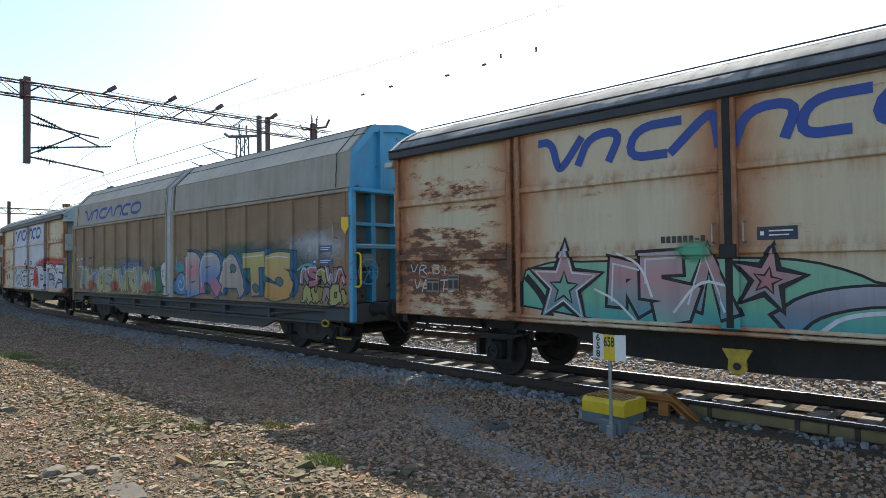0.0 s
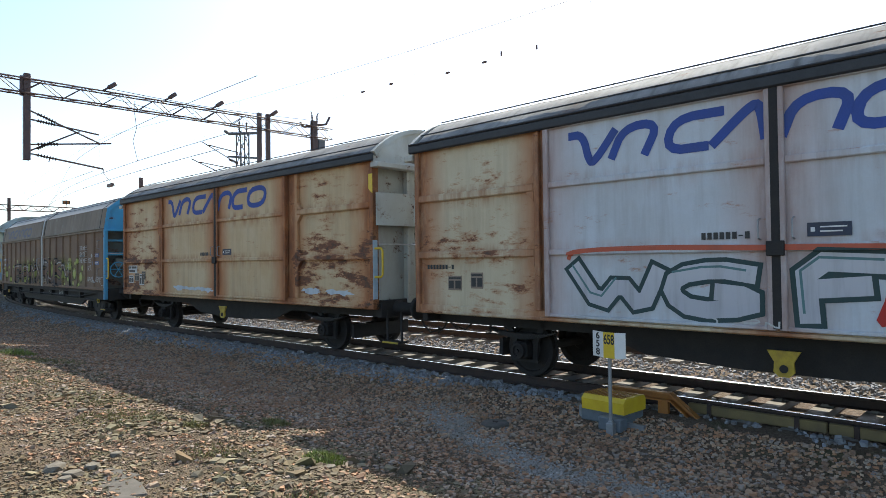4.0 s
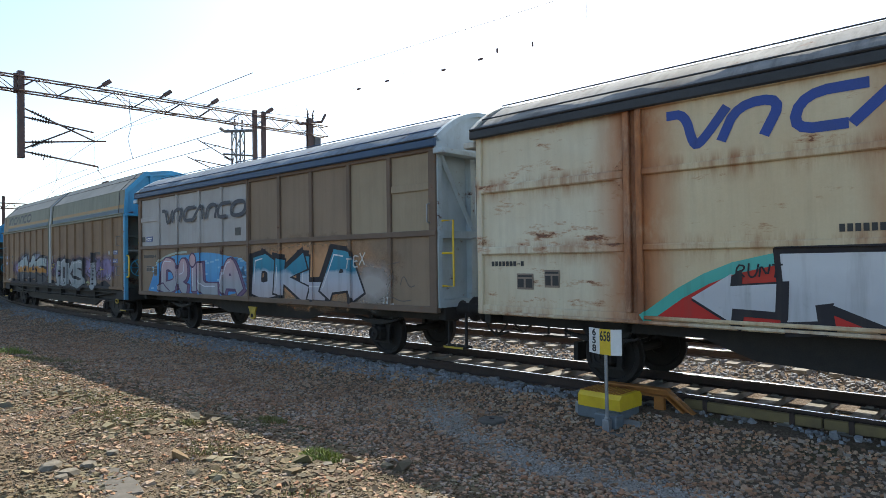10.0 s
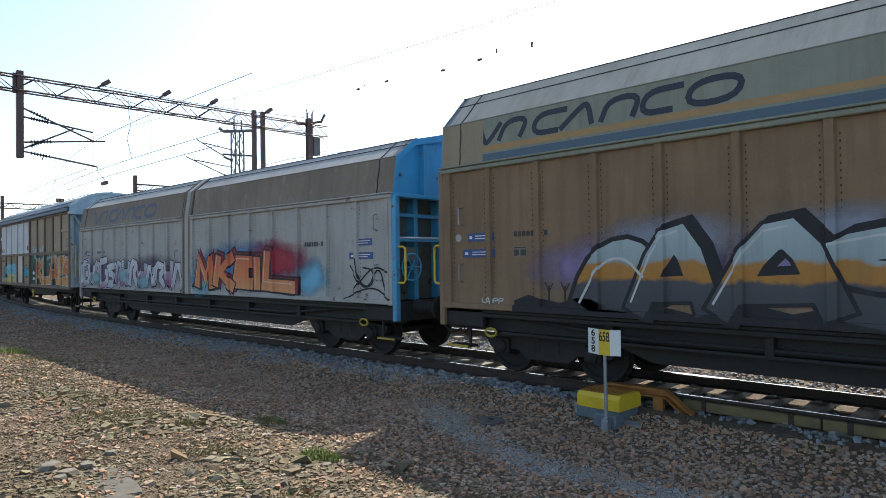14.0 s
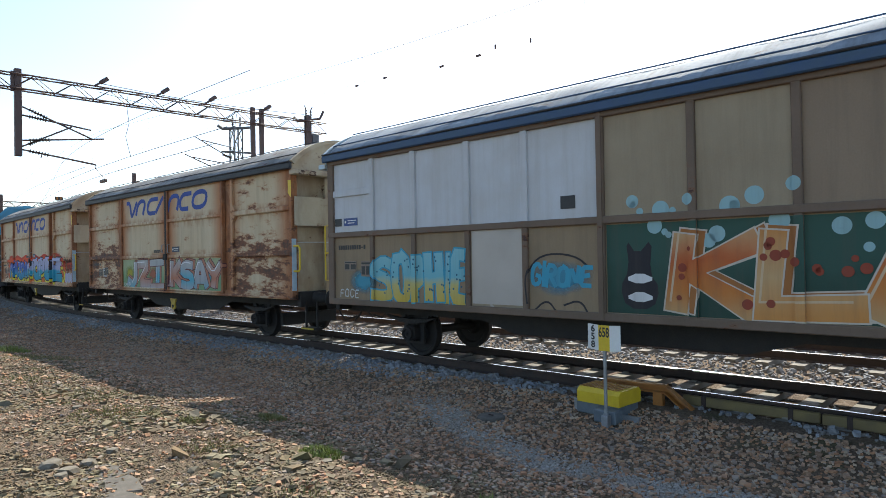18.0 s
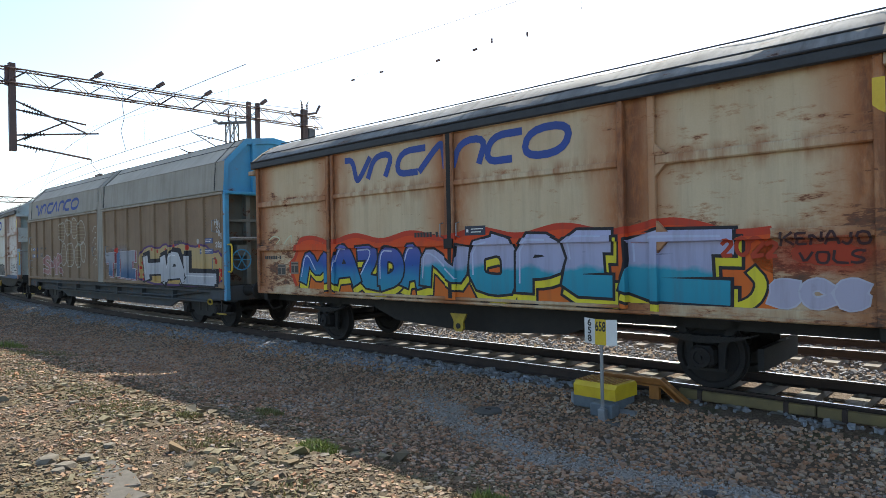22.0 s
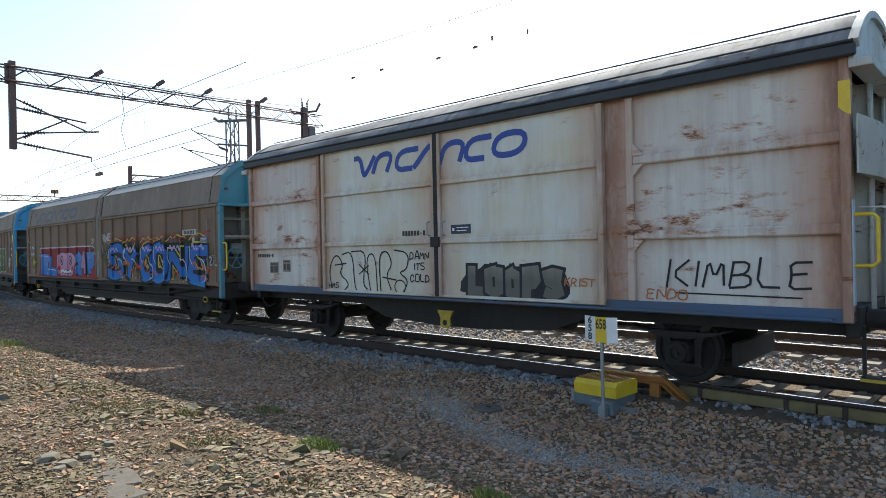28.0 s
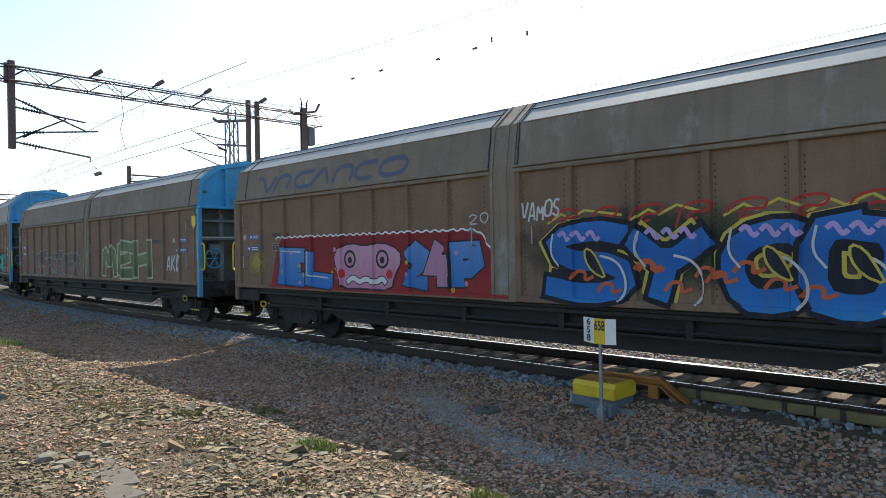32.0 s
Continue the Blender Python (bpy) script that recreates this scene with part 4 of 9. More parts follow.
# ---------------------------------------------------------------- the long sliding-wall wagons
DEEP = 0.46
RIB_X = [0.30, 1.26, 2.27, 3.30, 4.33, 5.35, 6.40, 7.42, 8.36]
TALL = dict(rail=3.62, kink=(1.47, 4.42), top=(0.86, 5.06), ridge=5.18)
LOW = dict(rail=3.28, kink=(1.41, 4.03), top=(0.92, 4.43), ridge=4.64)


def wall_profile():
    """Breaks of the ribbed wall's face along the wagon, as (x, y)."""
    out = [(-9, 1.500)]
    for x in sorted([-r for r in RIB_X] + RIB_X):
        out += [(x - 0.07, 1.500), (x - 0.05, 1.552), (x + 0.05, 1.552), (x + 0.07, 1.500)]
    return out + [(9, 1.500)]


PROFILE = wall_profile()


def sliding_wagon(s, shape, wall, upper, roof_m, label, strip=None, sill=None, end_m=None, logo=None, logo_at=(-7.3, 5.1, 3.8, 0.4), band=None, cards=True, rail_m=None, mark=False, boards=None):
    root = empty("sliding_wall_wagon", Matrix(), label, "freight wagon", "wagons of the train")
    hl = 8.53
    rail, (ky, kz), (ty, tz), ridge = shape["rail"], shape["kink"], shape["top"], shape["ridge"]
    sill = sill or M_BLACK
    end_m = end_m or M_BLUE
    boards = boards or M_ENDPOST
    rail_m = rail_m or upper
    strip = strip or upper
    part("floor", boxes((-hl, hl, -1.42, 1.42, 1.08, 1.18)), M_BLACK, root)
    for side in (-1, 1):
        for half in (-1, 1):
            edges = [half * r for r in RIB_X]
            for a, b in zip(edges, edges[1:]):
                x0, x1 = sorted((a, b))
                part("wall_panel", boxes((x0, x1, *span(side, 1.44, 1.498), 1.20, rail - 0.02)), wall, root)
            for x in edges:
                bm = bmesh.new()
                o = [(x - 0.07, side * 1.498), (x - 0.05, side * 1.550), (x + 0.05, side * 1.550), (x + 0.07, side * 1.498)]
                prism(bm, o, 1.20, rail - 0.04, "z")
                part("wall_rib", bm, wall, root)
            x0, x1 = sorted((half * 0.24, half * hl))
            part("wall_sill", boxes((x0, x1, *span(side, 1.44, 1.555), 1.12, 1.22), bevel=0.012), wall, root)
            part("wall_rail", boxes((x0, x1, *span(side, 1.44, 1.575), rail - 0.07, rail + 0.01), bevel=0.015), rail_m, root)
            part("rain_lip", boxes((x0, x1, *span(side, 1.44, 1.605), rail + 0.012, rail + 0.045), bevel=0.008), rail_m, root)
            o = [(side * 1.52, rail + 0.03), (side * ky, kz), (side * (ky - 0.05), kz - 0.01), (side * 1.46, rail + 0.03)]
            bm = bmesh.new()
            prism(bm, o, x0, x1, "x")
            up = part("upper_wall", bm, upper, root)
            bm = bmesh.new()
            prism(bm, [(side * ky, kz), (side * ty, tz), (side * 0.04, ridge), (side * 0.04, ridge - 0.05), (side * (ty - 0.03), tz - 0.05), (side * (ky - 0.05), kz - 0.02)], x0, x1, "x")
            part("roof_half", bm, roof_m, root)
            for f, r in ((0.66, 0.009), (0.97, 0.009)):
                yy, zz = ky + (ty - ky) * f, kz + (tz - kz) * f
                part("roof_seam", tubes(r, [(x0, side * yy, zz + 0.008), (x1, side * yy, zz + 0.008)], sides=5), M_EDGE, root)
            part("roof_rod", tubes(0.010, [(x0, side * (ty - 0.12), tz + 0.035), (x1, side * (ty - 0.12), tz + 0.035)], sides=5), upper, root)
            for sx in (half * 0.30, half * (hl - 0.46)):
                jag = [(sx + 0.008 * math.sin(k * 2.3), side * (1.524 + (ky - 1.52) * k / 5), rail + 0.05 + (kz - rail - 0.05) * k / 5) for k in range(6)]
                jag += [(sx + 0.008 * math.sin(k * 1.7), side * (ky + (ty - ky) * k / 4 + 0.004), kz + (tz - kz) * k / 4) for k in range(1, 5)]
                part("end_seam", tubes(0.013, jag, sides=5), M_INK, root)
            if side < 0:
                dots = bmesh.new()
                for x in edges:
                    for d in (-0.105, 0.105):
                        if not x0 < x + d < x1:
                            continue
                        for k in range(int((rail - 1.45) / 0.085)):
                            z = 1.32 + k * 0.085
                            box(dots, x + d - 0.008, x + d + 0.008, side * 1.500, side * 1.4985, z, z + 0.026)
                tagged(part("rivet_rows", dots, M_RIVET, root), kind="stuff")
            part("roof_seam", tubes(0.012, [(x0, side * ky, kz + 0.004), (x1, side * ky, kz + 0.004)], sides=4), upper, up)
            for hx in (half * 0.62, half * 8.05):
                for z in (1.75, 2.75) if abs(hx) > 4 else (2.2,):
                    part("wall_handle", tubes(0.014, [(hx, side * 1.50, z - 0.16), (hx, side * 1.60, z - 0.14), (hx, side * 1.60, z + 0.14), (hx, side * 1.50, z + 0.16)]), M_GREYSTEEL, root)
        o = [(side * 1.47, 1.12), (side * 1.545, 1.12), (side * 1.545, rail), (side * (ky + 0.02), kz), (side * (ty + 0.012), tz + 0.012), (side * 0.02, ridge + 0.014), (side * 0.02, ridge - 0.06), (side * (ty - 0.05), tz - 0.05), (side * (ky - 0.06), kz - 0.03), (side * 1.47, rail)]
        bm = bmesh.new()
        prism(bm, o, -0.10, 0.10, "x")
        part("centre_strip", bm, strip, root)
        bm = bmesh.new()
        prism(bm, [(u * 0.992, v - 0.006) for u, v in o], -0.235, 0.235, "x")
        part("centre_arch", bm, upper, root)
        for x in (-0.22, 0.22):
            bm = bmesh.new()
            prism(bm, [(u * 1.004, v) for u, v in o], x - 0.03, x + 0.03, "x")
            part("seam_strip", bm, upper, root)
        tx = side * -8.42
        bm = bmesh.new() if mark else None
        if mark:
            prism(bm, [(tx - 0.12, 3.02), (tx + 0.12, 3.02), (tx + 0.12, 2.80), (tx, 2.66), (tx - 0.12, 2.80)], *span(side, 1.556, 1.560), "y")
            part("yellow_mark", bm, M_YELLOW, root)
        for d in (-1, 1):
            part("corner_skirt", boxes((*sorted((d * (hl - 0.9), d * hl)), *span(side, 1.38, 1.46), 0.80, 1.12), bevel=0.01), sill, root)
        part("skirt_rail", boxes((-hl + 0.9, hl - 0.9, *span(side, 1.42, 1.46), 0.98, 1.05), bevel=0.008), sill, root)
        part("side_beam", boxes((-hl, hl, *span(side, 1.16, 1.26), 0.74, 1.08), bevel=0.01), sill, root)
        part("beam_flange", boxes((-hl + 1.2, hl - 1.2, *span(side, 1.10, 1.38), 0.70, 0.74), (-hl, hl, *span(side, 1.10, 1.46), 1.06, 1.10)), sill, root)
        for x in (-5.2, -3.0, -1.0, 1.0, 3.0, 5.2):
            part("beam_bracket", boxes((x - 0.05, x + 0.05, *span(side, 1.26, 1.40), 0.74, 1.06)), sill, root)
        bm = bmesh.new()
        prism(bm, [(-5.4, 0.72), (-4.6, DEEP), (4.6, DEEP), (5.4, 0.72)], *span(side, 1.12, 1.20), "y")
        part("belly_beam", bm, sill, root)
        part("draw_rod", tubes(0.03, [(-6.9, side * 1.34, 0.98), (-4.8, side * 1.36, 0.80), (4.8, side * 1.36, 0.80), (6.9, side * 1.34, 0.98)]), sill, root)
        for d in (-1, 1):
            part("tow_eye", tubes(0.022, *[[(d * 7.5 + 0.13 * math.cos(k * math.pi / 4), side * 1.40, 0.72 + 0.07 * math.sin(k * math.pi / 4)) for k in range(9)]]), M_LUG, root, "yellow tow eye")
        if cards:
            for x0 in (7.30, -7.92):
                plate(root, side, x0, x0 + 0.60, 2.30, 2.44, M_DEEPBLUE, 1.502, PLATE_LINES, M_WHITE)
                plate(root, side, x0 - 0.12, x0 + 0.62, 2.02, 2.16, M_DEEPBLUE, 1.502, PLATE_LINES, M_WHITE)
                bm = bmesh.new()
                disc(bm, (x0 - 0.22, side * 1.505, 2.37), "y", [(-0.004, 0.07), (0.004, 0.07)], 16)
                part("round_label", bm, M_PALEPLATE, root)
            bars(root, side, 5.6, 6.3, 2.32, 2.42, M_INK, 1.502, 8)
            bars(root, side, -6.9, -6.2, 2.36, 2.44, M_INK, 1.502, 8)
            plate(root, side, -6.9, -6.62, 2.02, 2.2, M_BROWNCARD, 1.502, CARD_LINES)
        if band:
            for z0, z1, m in band:
                f0, f1 = (z0 - rail) / (kz - rail), (z1 - rail) / (kz - rail)
                y0, y1 = 1.52 + (ky - 1.52) * f0, 1.52 + (ky - 1.52) * f1
                bm = bmesh.new()
                prism(bm, [(side * (y0 + 0.004), z0), (side * (y1 + 0.004), z1), (side * (y1 - 0.002), z1), (side * (y0 - 0.002), z0)], -hl + 0.02, -0.27, "x")
                prism(bm, [(side * (y0 + 0.004), z0), (side * (y1 + 0.004), z1), (side * (y1 - 0.002), z1), (side * (y0 - 0.002), z0)], 0.27, hl - 0.02, "x")
                part("painted_stripe", bm, m, root)
    for dirn in (-1, 1):
        x = dirn * hl
        outline = [(-1.52, rail), (-ky, kz), (-ty, tz), (0, ridge), (ty, tz), (ky, kz), (1.52, rail)]
        bm = bmesh.new()
        prism(bm, outline, *sorted((x - dirn * 0.14, x - dirn * 0.08)), "x")
        part("end_gable", bm, end_m, root, "light blue end gable")
        bm = bmesh.new()
        inner = [(u * 0.93, rail + (v - rail) * 0.90) for u, v in outline]
        prism(bm, outline + inner[::-1], *sorted((x - dirn * 0.08, x + dirn * 0.01)), "x")
        part("gable_rim", bm, end_m, root)
        for y in (-0.62, 0.62):
            part("gable_rib", boxes((*sorted((x - dirn * 0.08, x + dirn * 0.04)), y - 0.05, y + 0.05, rail, tz - 0.08)), end_m, root)
        part("end_ledge", boxes((*sorted((x - dirn * 0.1, x + dirn * 0.14)), -1.50, 1.50, rail - 0.06, rail + 0.02), bevel=0.01), end_m, root)
        for y in (-1.47, 1.47):
            part("corner_post", boxes((*sorted((x - dirn * 0.03, x + dirn * 0.09)), y - 0.06, y + 0.06, 0.80, rail), bevel=0.012), end_m if dirn > 0 else wall, root)
            part("corner_post", boxes((*sorted((x - dirn * 0.16, x - dirn * 0.031)), y - 0.06, y + 0.06, 1.10, rail), bevel=0.008), wall, root)
        part("end_wall", boxes((*sorted((x - dirn * 0.42, x - dirn * 0.36)), -1.42, 1.42, 1.1, rail)), M_ENDDARK, root)
        for y in (-0.72, 0.0, 0.72):
            part("end_post", boxes((*sorted((x - dirn * 0.36, x - dirn * 0.16)), y - 0.06, y + 0.06, 1.1, rail - 0.06)), boards, root)
        part("end_beam", boxes((*sorted((x - dirn * 0.16, x + dirn * 0.02)), -1.41, 1.41, 2.36, 2.46)), boards, root)
        part("end_beam", boxes((*sorted((x - dirn * 0.34, x - dirn * 0.14)), -1.41, 1.41, 2.86, 2.93)), boards, root)
        part("end_box", boxes((*sorted((x - dirn * 0.34, x - dirn * 0.10)), -1.1, -0.78, 1.95, 2.25), bevel=0.02), M_ENDPOST, root)
        w = tubes(0.018, [(x + dirn * 0.04, -1.05 + 0.27 * math.cos(k * math.pi / 8), 1.85 + 0.27 * math.sin(k * math.pi / 8)) for k in range(17)])
        for k in range(3):
            tube(w, [(x + dirn * 0.04, -1.05 + 0.27 * math.cos(k * math.pi / 3), 1.85 + 0.27 * math.sin(k * math.pi / 3)), (x + dirn * 0.04, -1.05 - 0.27 * math.cos(k * math.pi / 3), 1.85 - 0.27 * math.sin(k * math.pi / 3))], 0.012)
        part("brake_wheel", w, end_m, root, "blue brake hand wheel")
        part("headstock", boxes((*sorted((x - dirn * 0.3, x + dirn * 0.02)), -1.40, 1.40, 0.78, 1.18), bevel=0.015), sill, root)
        for y in (-0.875, 0.875):
            buffer(root, x + dirn * 0.02, dirn, y)
        coupling(root, x + dirn * 0.02, dirn)
        part("shunter_rail", tubes(0.014, [(x + dirn * 0.05, -1.42, 2.42), (x + dirn * 0.25, -1.36, 2.42), (x + dirn * 0.25, 1.36, 2.42), (x + dirn * 0.05, 1.42, 2.42)]), M_SILVERROD, root)
        for side in (-1, 1):
            grab_rail(root, x + dirn * 0.04, side * 1.46, 1.55, 2.25, dirn * 0.24, M_YELLOW)
            y0, y1 = span(side, 1.20, 1.46)
            part("step", boxes((*sorted((x - dirn * 0.55, x - dirn * 0.05)), y0, y1, 0.42, 0.46), (*sorted((x - dirn * 0.52, x - dirn * 0.48)), y0 + 0.1, y0 + 0.14, 0.44, 0.8)), M_BLACK, root)
            part("step_edge", boxes((*sorted((x - dirn * 0.55, x - dirn * 0.05)), *span(side, 1.461, 1.468), 0.42, 0.46)), M_LUG, root)
        bx = dirn * 6.55
        for side in (-1, 1):
            bm = bmesh.new()
            y0, y1 = span(side, 0.98, 1.10)
            prism(bm, [(bx - 1.35, 0.62), (bx - 1.2, 0.42), (bx - 0.6, 0.42), (bx - 0.42, 0.28), (bx + 0.42, 0.28), (bx + 0.6, 0.42), (bx + 1.2, 0.42), (bx + 1.35, 0.62), (bx + 0.5, 0.72), (bx - 0.5, 0.72)], y0, y1, "y")
            part("bogie_frame", bm, M_BLACK, root)
            for ax in (bx - 0.9, bx + 0.9):
                bm = boxes((ax - 0.15, ax + 0.15, *span(side, 0.95, 1.19), 0.34, 0.62), bevel=0.03)
                disc(bm, (ax, side * 1.19, WHEEL_R), "y", [(-side * 0.01, 0.12), (side * 0.03, 0.115), (side * 0.05, 0.06)], 14)
                part("axle_box", bm, M_WHEEL, root)
            for k in (-0.2, 0.2):
                bm = bmesh.new()
                disc(bm, (bx + k, side * 1.04, 0.62), "z", [(-0.2, 0.085), (0.2, 0.085)], 12)
                part("bogie_spring", bm, M_BLACK, root)
        part("bogie_bolster", boxes((bx - 0.25, bx + 0.25, -1.0, 1.0, 0.55, 0.78)), M_BLACK, root)
        for ax in (bx - 0.9, bx + 0.9):
            add_wheelset(root, ax)
    part("underframe", boxes((-hl, hl, -0.30, -0.20, 0.72, 1.08), (-hl, hl, 0.20, 0.30, 0.72, 1.08), *[(x - 0.05, x + 0.05, -1.16, 1.16, 0.8, 1.06) for x in (-7.5, -4.5, -2.2, 0, 2.2, 4.5, 7.5)]), M_BLACK, root)
    bm = bmesh.new()
    disc(bm, (2.6, 0.6, 0.66), "x", [(-0.5, 0.12), (-0.46, 0.2), (0.46, 0.2), (0.5, 0.12)], 14)
    box(bm, -2.4, -1.6, -0.95, -0.5, 0.5, 0.8)
    part("brake_gear", bm, M_BLACK, root)
    if band:
        bm = bmesh.new()
        y0, y1 = 1.525, ky + 0.006
        prism(bm, [(-y0, rail + 0.06), (-y1, kz - 0.02), (-y1 + 0.003, kz - 0.02), (-y0 + 0.003, rail + 0.06)], -hl + 0.03, -hl + 1.0, "x")
        part("repainted_panel", bm, TAN10L, root, "tan repainted panel")
    if logo:
        x0, w, zc, h = logo_at
        operator_mark(root, -1, x0, zc, h, w, logo, lambda v: 1.524 + (ky - 1.52) * (v - rail - 0.03) / (kz - rail - 0.03))
    S_OF[root] = s
    return root


M_ENDDARK = paintwork("sooty_grey_green_end_wall", (0.14, 0.17, 0.17), (0.10, 0.105, 0.09), 9, 0.4, streak=0.8)
M_ENDPOST = paintwork("sooty_blue_grey_post", (0.20, 0.25, 0.26), (0.15, 0.14, 0.12), 11, 0.4)

# ---------------------------------------------------------------- paint of each wagon
HALO = (-6.3, -3.4, 0.0, 3.35, 6.3)
CREAM, CREAM2 = (0.58, 0.50, 0.36), (0.52, 0.42, 0.29)
P1 = paintwork("rusty_cream_paint_a", CREAM, (0.56, 0.46, 0.31), 1, 0.9, 0.9, HALO, 0, 0.22, low=0.8)
P3 = paintwork("pale_cream_paint", (0.62, 0.54, 0.38), (0.55, 0.45, 0.30), 3, 0.5, 0.9, HALO, 0, 0.25, low=0.3)
P3D = paintwork("pale_grey_door_paint", (0.58, 0.62, 0.66), (0.50, 0.52, 0.53), 3.4, 0.25, 0.4, HALO, 0, 0.25)
P4 = paintwork("rusty_cream_paint_b", (0.60, 0.46, 0.28), (0.54, 0.37, 0.20), 4, 0.75, 1.0, HALO, 0, 0.25, low=0.6)
P6 = paintwork("cream_paint_c", (0.68, 0.62, 0.47), (0.62, 0.53, 0.37), 6, 0.3, 1.0, (-3.4, 0.0, 3.35), 0, 0.16)
P6D = paintwork("ochre_cream_door_paint", (0.66, 0.55, 0.36), (0.60, 0.46, 0.28), 6.4, 0.25, 1.0, (-3.4, 0.0, 3.35), 0, 0.16)
P11 = paintwork("very_rusty_cream_paint", (0.60, 0.49, 0.33), (0.56, 0.43, 0.27), 11.3, 0.95, 1.0, HALO, 0, 0.25, low=0.62)
P12 = paintwork("cream_orange_paint", (0.61, 0.49, 0.32), (0.55, 0.41, 0.25), 12, 0.55, 1.0, HALO, 0, 0.25, low=0.7)
P14 = paintwork("dirty_white_paint", (0.66, 0.63, 0.57), (0.56, 0.50, 0.44), 14.2, 0.25, 0.65, HALO, 0, 0.4, grime=(0.24, 0.16, 0.14))
P14D = paintwork("cream_white_door_paint", (0.64, 0.65, 0.60), (0.62, 0.55, 0.40), 14.9, 0.3, 0.45, HALO, 0, 0.25, grime=(0.30, 0.20, 0.12))
P14S = paintwork("faded_blue_sill", (0.06, 0.11, 0.20), (0.08, 0.10, 0.13), 14.7, 0.3)
BROWN = paintwork("dirt_brown_wall", (0.219, 0.142, 0.0848), (0.281, 0.193, 0.116), 21, 0.0, streak=0.5, grime=(0.124, 0.0804, 0.0509))
BROWN_D = paintwork("dark_dirt_brown_wall", (0.177, 0.108, 0.0694), (0.216, 0.138, 0.0837), 22, 0.0, streak=0.5, grime=(0.0978, 0.0637, 0.0431))
BROWN_8 = paintwork("warm_brown_wall", (0.205, 0.129, 0.0734), (0.259, 0.166, 0.091), 23, 0.0, streak=0.5, grime=(0.11, 0.0678, 0.0411))
GREYUP = paintwork("dusty_grey_upper", (0.37, 0.345, 0.295), (0.30, 0.275, 0.225), 24, 0.0, streak=0.4, grime=(0.139, 0.111, 0.0823))
GREYUP_D = paintwork("dark_grey_brown_upper", (0.235, 0.185, 0.135), (0.18, 0.138, 0.10), 25, 0.0, pale=0.6, streak=0.5, grime=(0.12, 0.09, 0.063))
GREENUP = paintwork("green_grey_upper", (0.27, 0.275, 0.21), (0.22, 0.232, 0.185), 26, 0.0, streak=0.4, grime=(0.11, 0.0825, 0.0605))
ROOF_T = paintwork("dusty_beige_roof", (0.54, 0.47, 0.375), (0.45, 0.385, 0.30), 27, 0.0, streak=0.4, grime=(0.191, 0.154, 0.111))
ROOF_G = paintwork("pale_grey_roof", (0.42, 0.41, 0.385), (0.33, 0.32, 0.30), 28, 0.0, streak=0.4, grime=(0.2, 0.18, 0.16))
GREY9 = paintwork("light_grey_wall", (0.40, 0.385, 0.36), (0.33, 0.31, 0.285), 29, 0.15, streak=0.4, grime=(0.2, 0.17, 0.14))
SILL_B = paintwork("dirty_blue_grey_sill", (0.055, 0.07, 0.085), (0.045, 0.042, 0.04), 30, 0.2)
FRAME7 = paintwork("brown_steel_frame", (0.175, 0.12, 0.085), (0.13, 0.09, 0.062), 31, 0.3, streak=0.4)
PALE7 = paintwork("pale_grey_panel", (0.42, 0.41, 0.40), (0.36, 0.34, 0.32), 32, 0.0, streak=0.35, grime=(0.24, 0.2, 0.16))
WHITE10 = paintwork("white_grey_panel", (0.56, 0.57, 0.59), (0.49, 0.48, 0.47), 33, 0.0, streak=0.3, grime=(0.32, 0.28, 0.23))
TAN10 = paintwork("tan_panel", (0.30, 0.215, 0.13), (0.25, 0.18, 0.11), 34, 0.0, streak=0.4, grime=(0.14, 0.10, 0.065))
TAN10L = paintwork("beige_panel", (0.34, 0.27, 0.18), (0.28, 0.215, 0.14), 35, 0.0, streak=0.35, grime=(0.17, 0.125, 0.08))
BROWN7 = paintwork("brown_panel", (0.23, 0.165, 0.11), (0.27, 0.195, 0.13), 36, 0.0, streak=0.4, grime=(0.13, 0.092, 0.064))
ORANGE_BAND = plain("orange_stripe_paint", (0.40, 0.235, 0.09), (0.32, 0.20, 0.09), 2, 0.6)
BLUE_BAND = plain("blue_stripe_paint", (0.075, 0.125, 0.17), (0.085, 0.115, 0.14), 2, 0.6)
STRIP_W = plain("whitish_strip_paint", (0.36, 0.37, 0.38), (0.25, 0.25, 0.25), 3, 0.5)

W1 = covered_wagon(69.72, P1, "rust-stained cream covered wagon with green and pink graffiti", logo=M_LOGO, seed=1)
W2 = sliding_wagon(53.45, TALL, BROWN, GREYUP, ROOF_T, "tall brown sliding-wall wagon with blue ends and pastel graffiti", strip=STRIP_W, sill=SILL_B, logo=M_LOGO, logo_at=(-7.2, 5.08, 3.80, 0.38), mark=True, boards=M_BLUE)
W3 = covered_wagon(37.55, P3, "pale grey covered wagon with silver and red graffiti", doors=P3D, logo=M_LOGO, seed=3)
W4 = covered_wagon(23.62, P4, "orange-stained cream covered wagon with rust patches", logo=M_LOGO, seed=4)
W5 = sliding_wagon(7.34, LOW, BROWN_D, GREYUP_D, ROOF_G, "dark brown sliding-wall wagon with yellow spots and chalk writing", strip=STRIP_W, logo=M_LOGO_OLD, logo_at=(-7.3, 5.15, 3.43, 0.40), boards=M_BLUE)
W6 = covered_wagon(-8.8, P6, doors=P6D, label="cream covered wagon with silver block graffiti on red", logo=M_LOGO, seed=6)
W7 = panelled_wagon(-22.65, FRAME7, [PALE7] * 5 + [BROWN7] * 3 + [TAN10L] * 2, [BROWN7] * 10, "brown and pale grey panelled wagon with blue and white graffiti", seed=7, edge=M_EDGEBLUE, logo=M_LOGO_DARK)
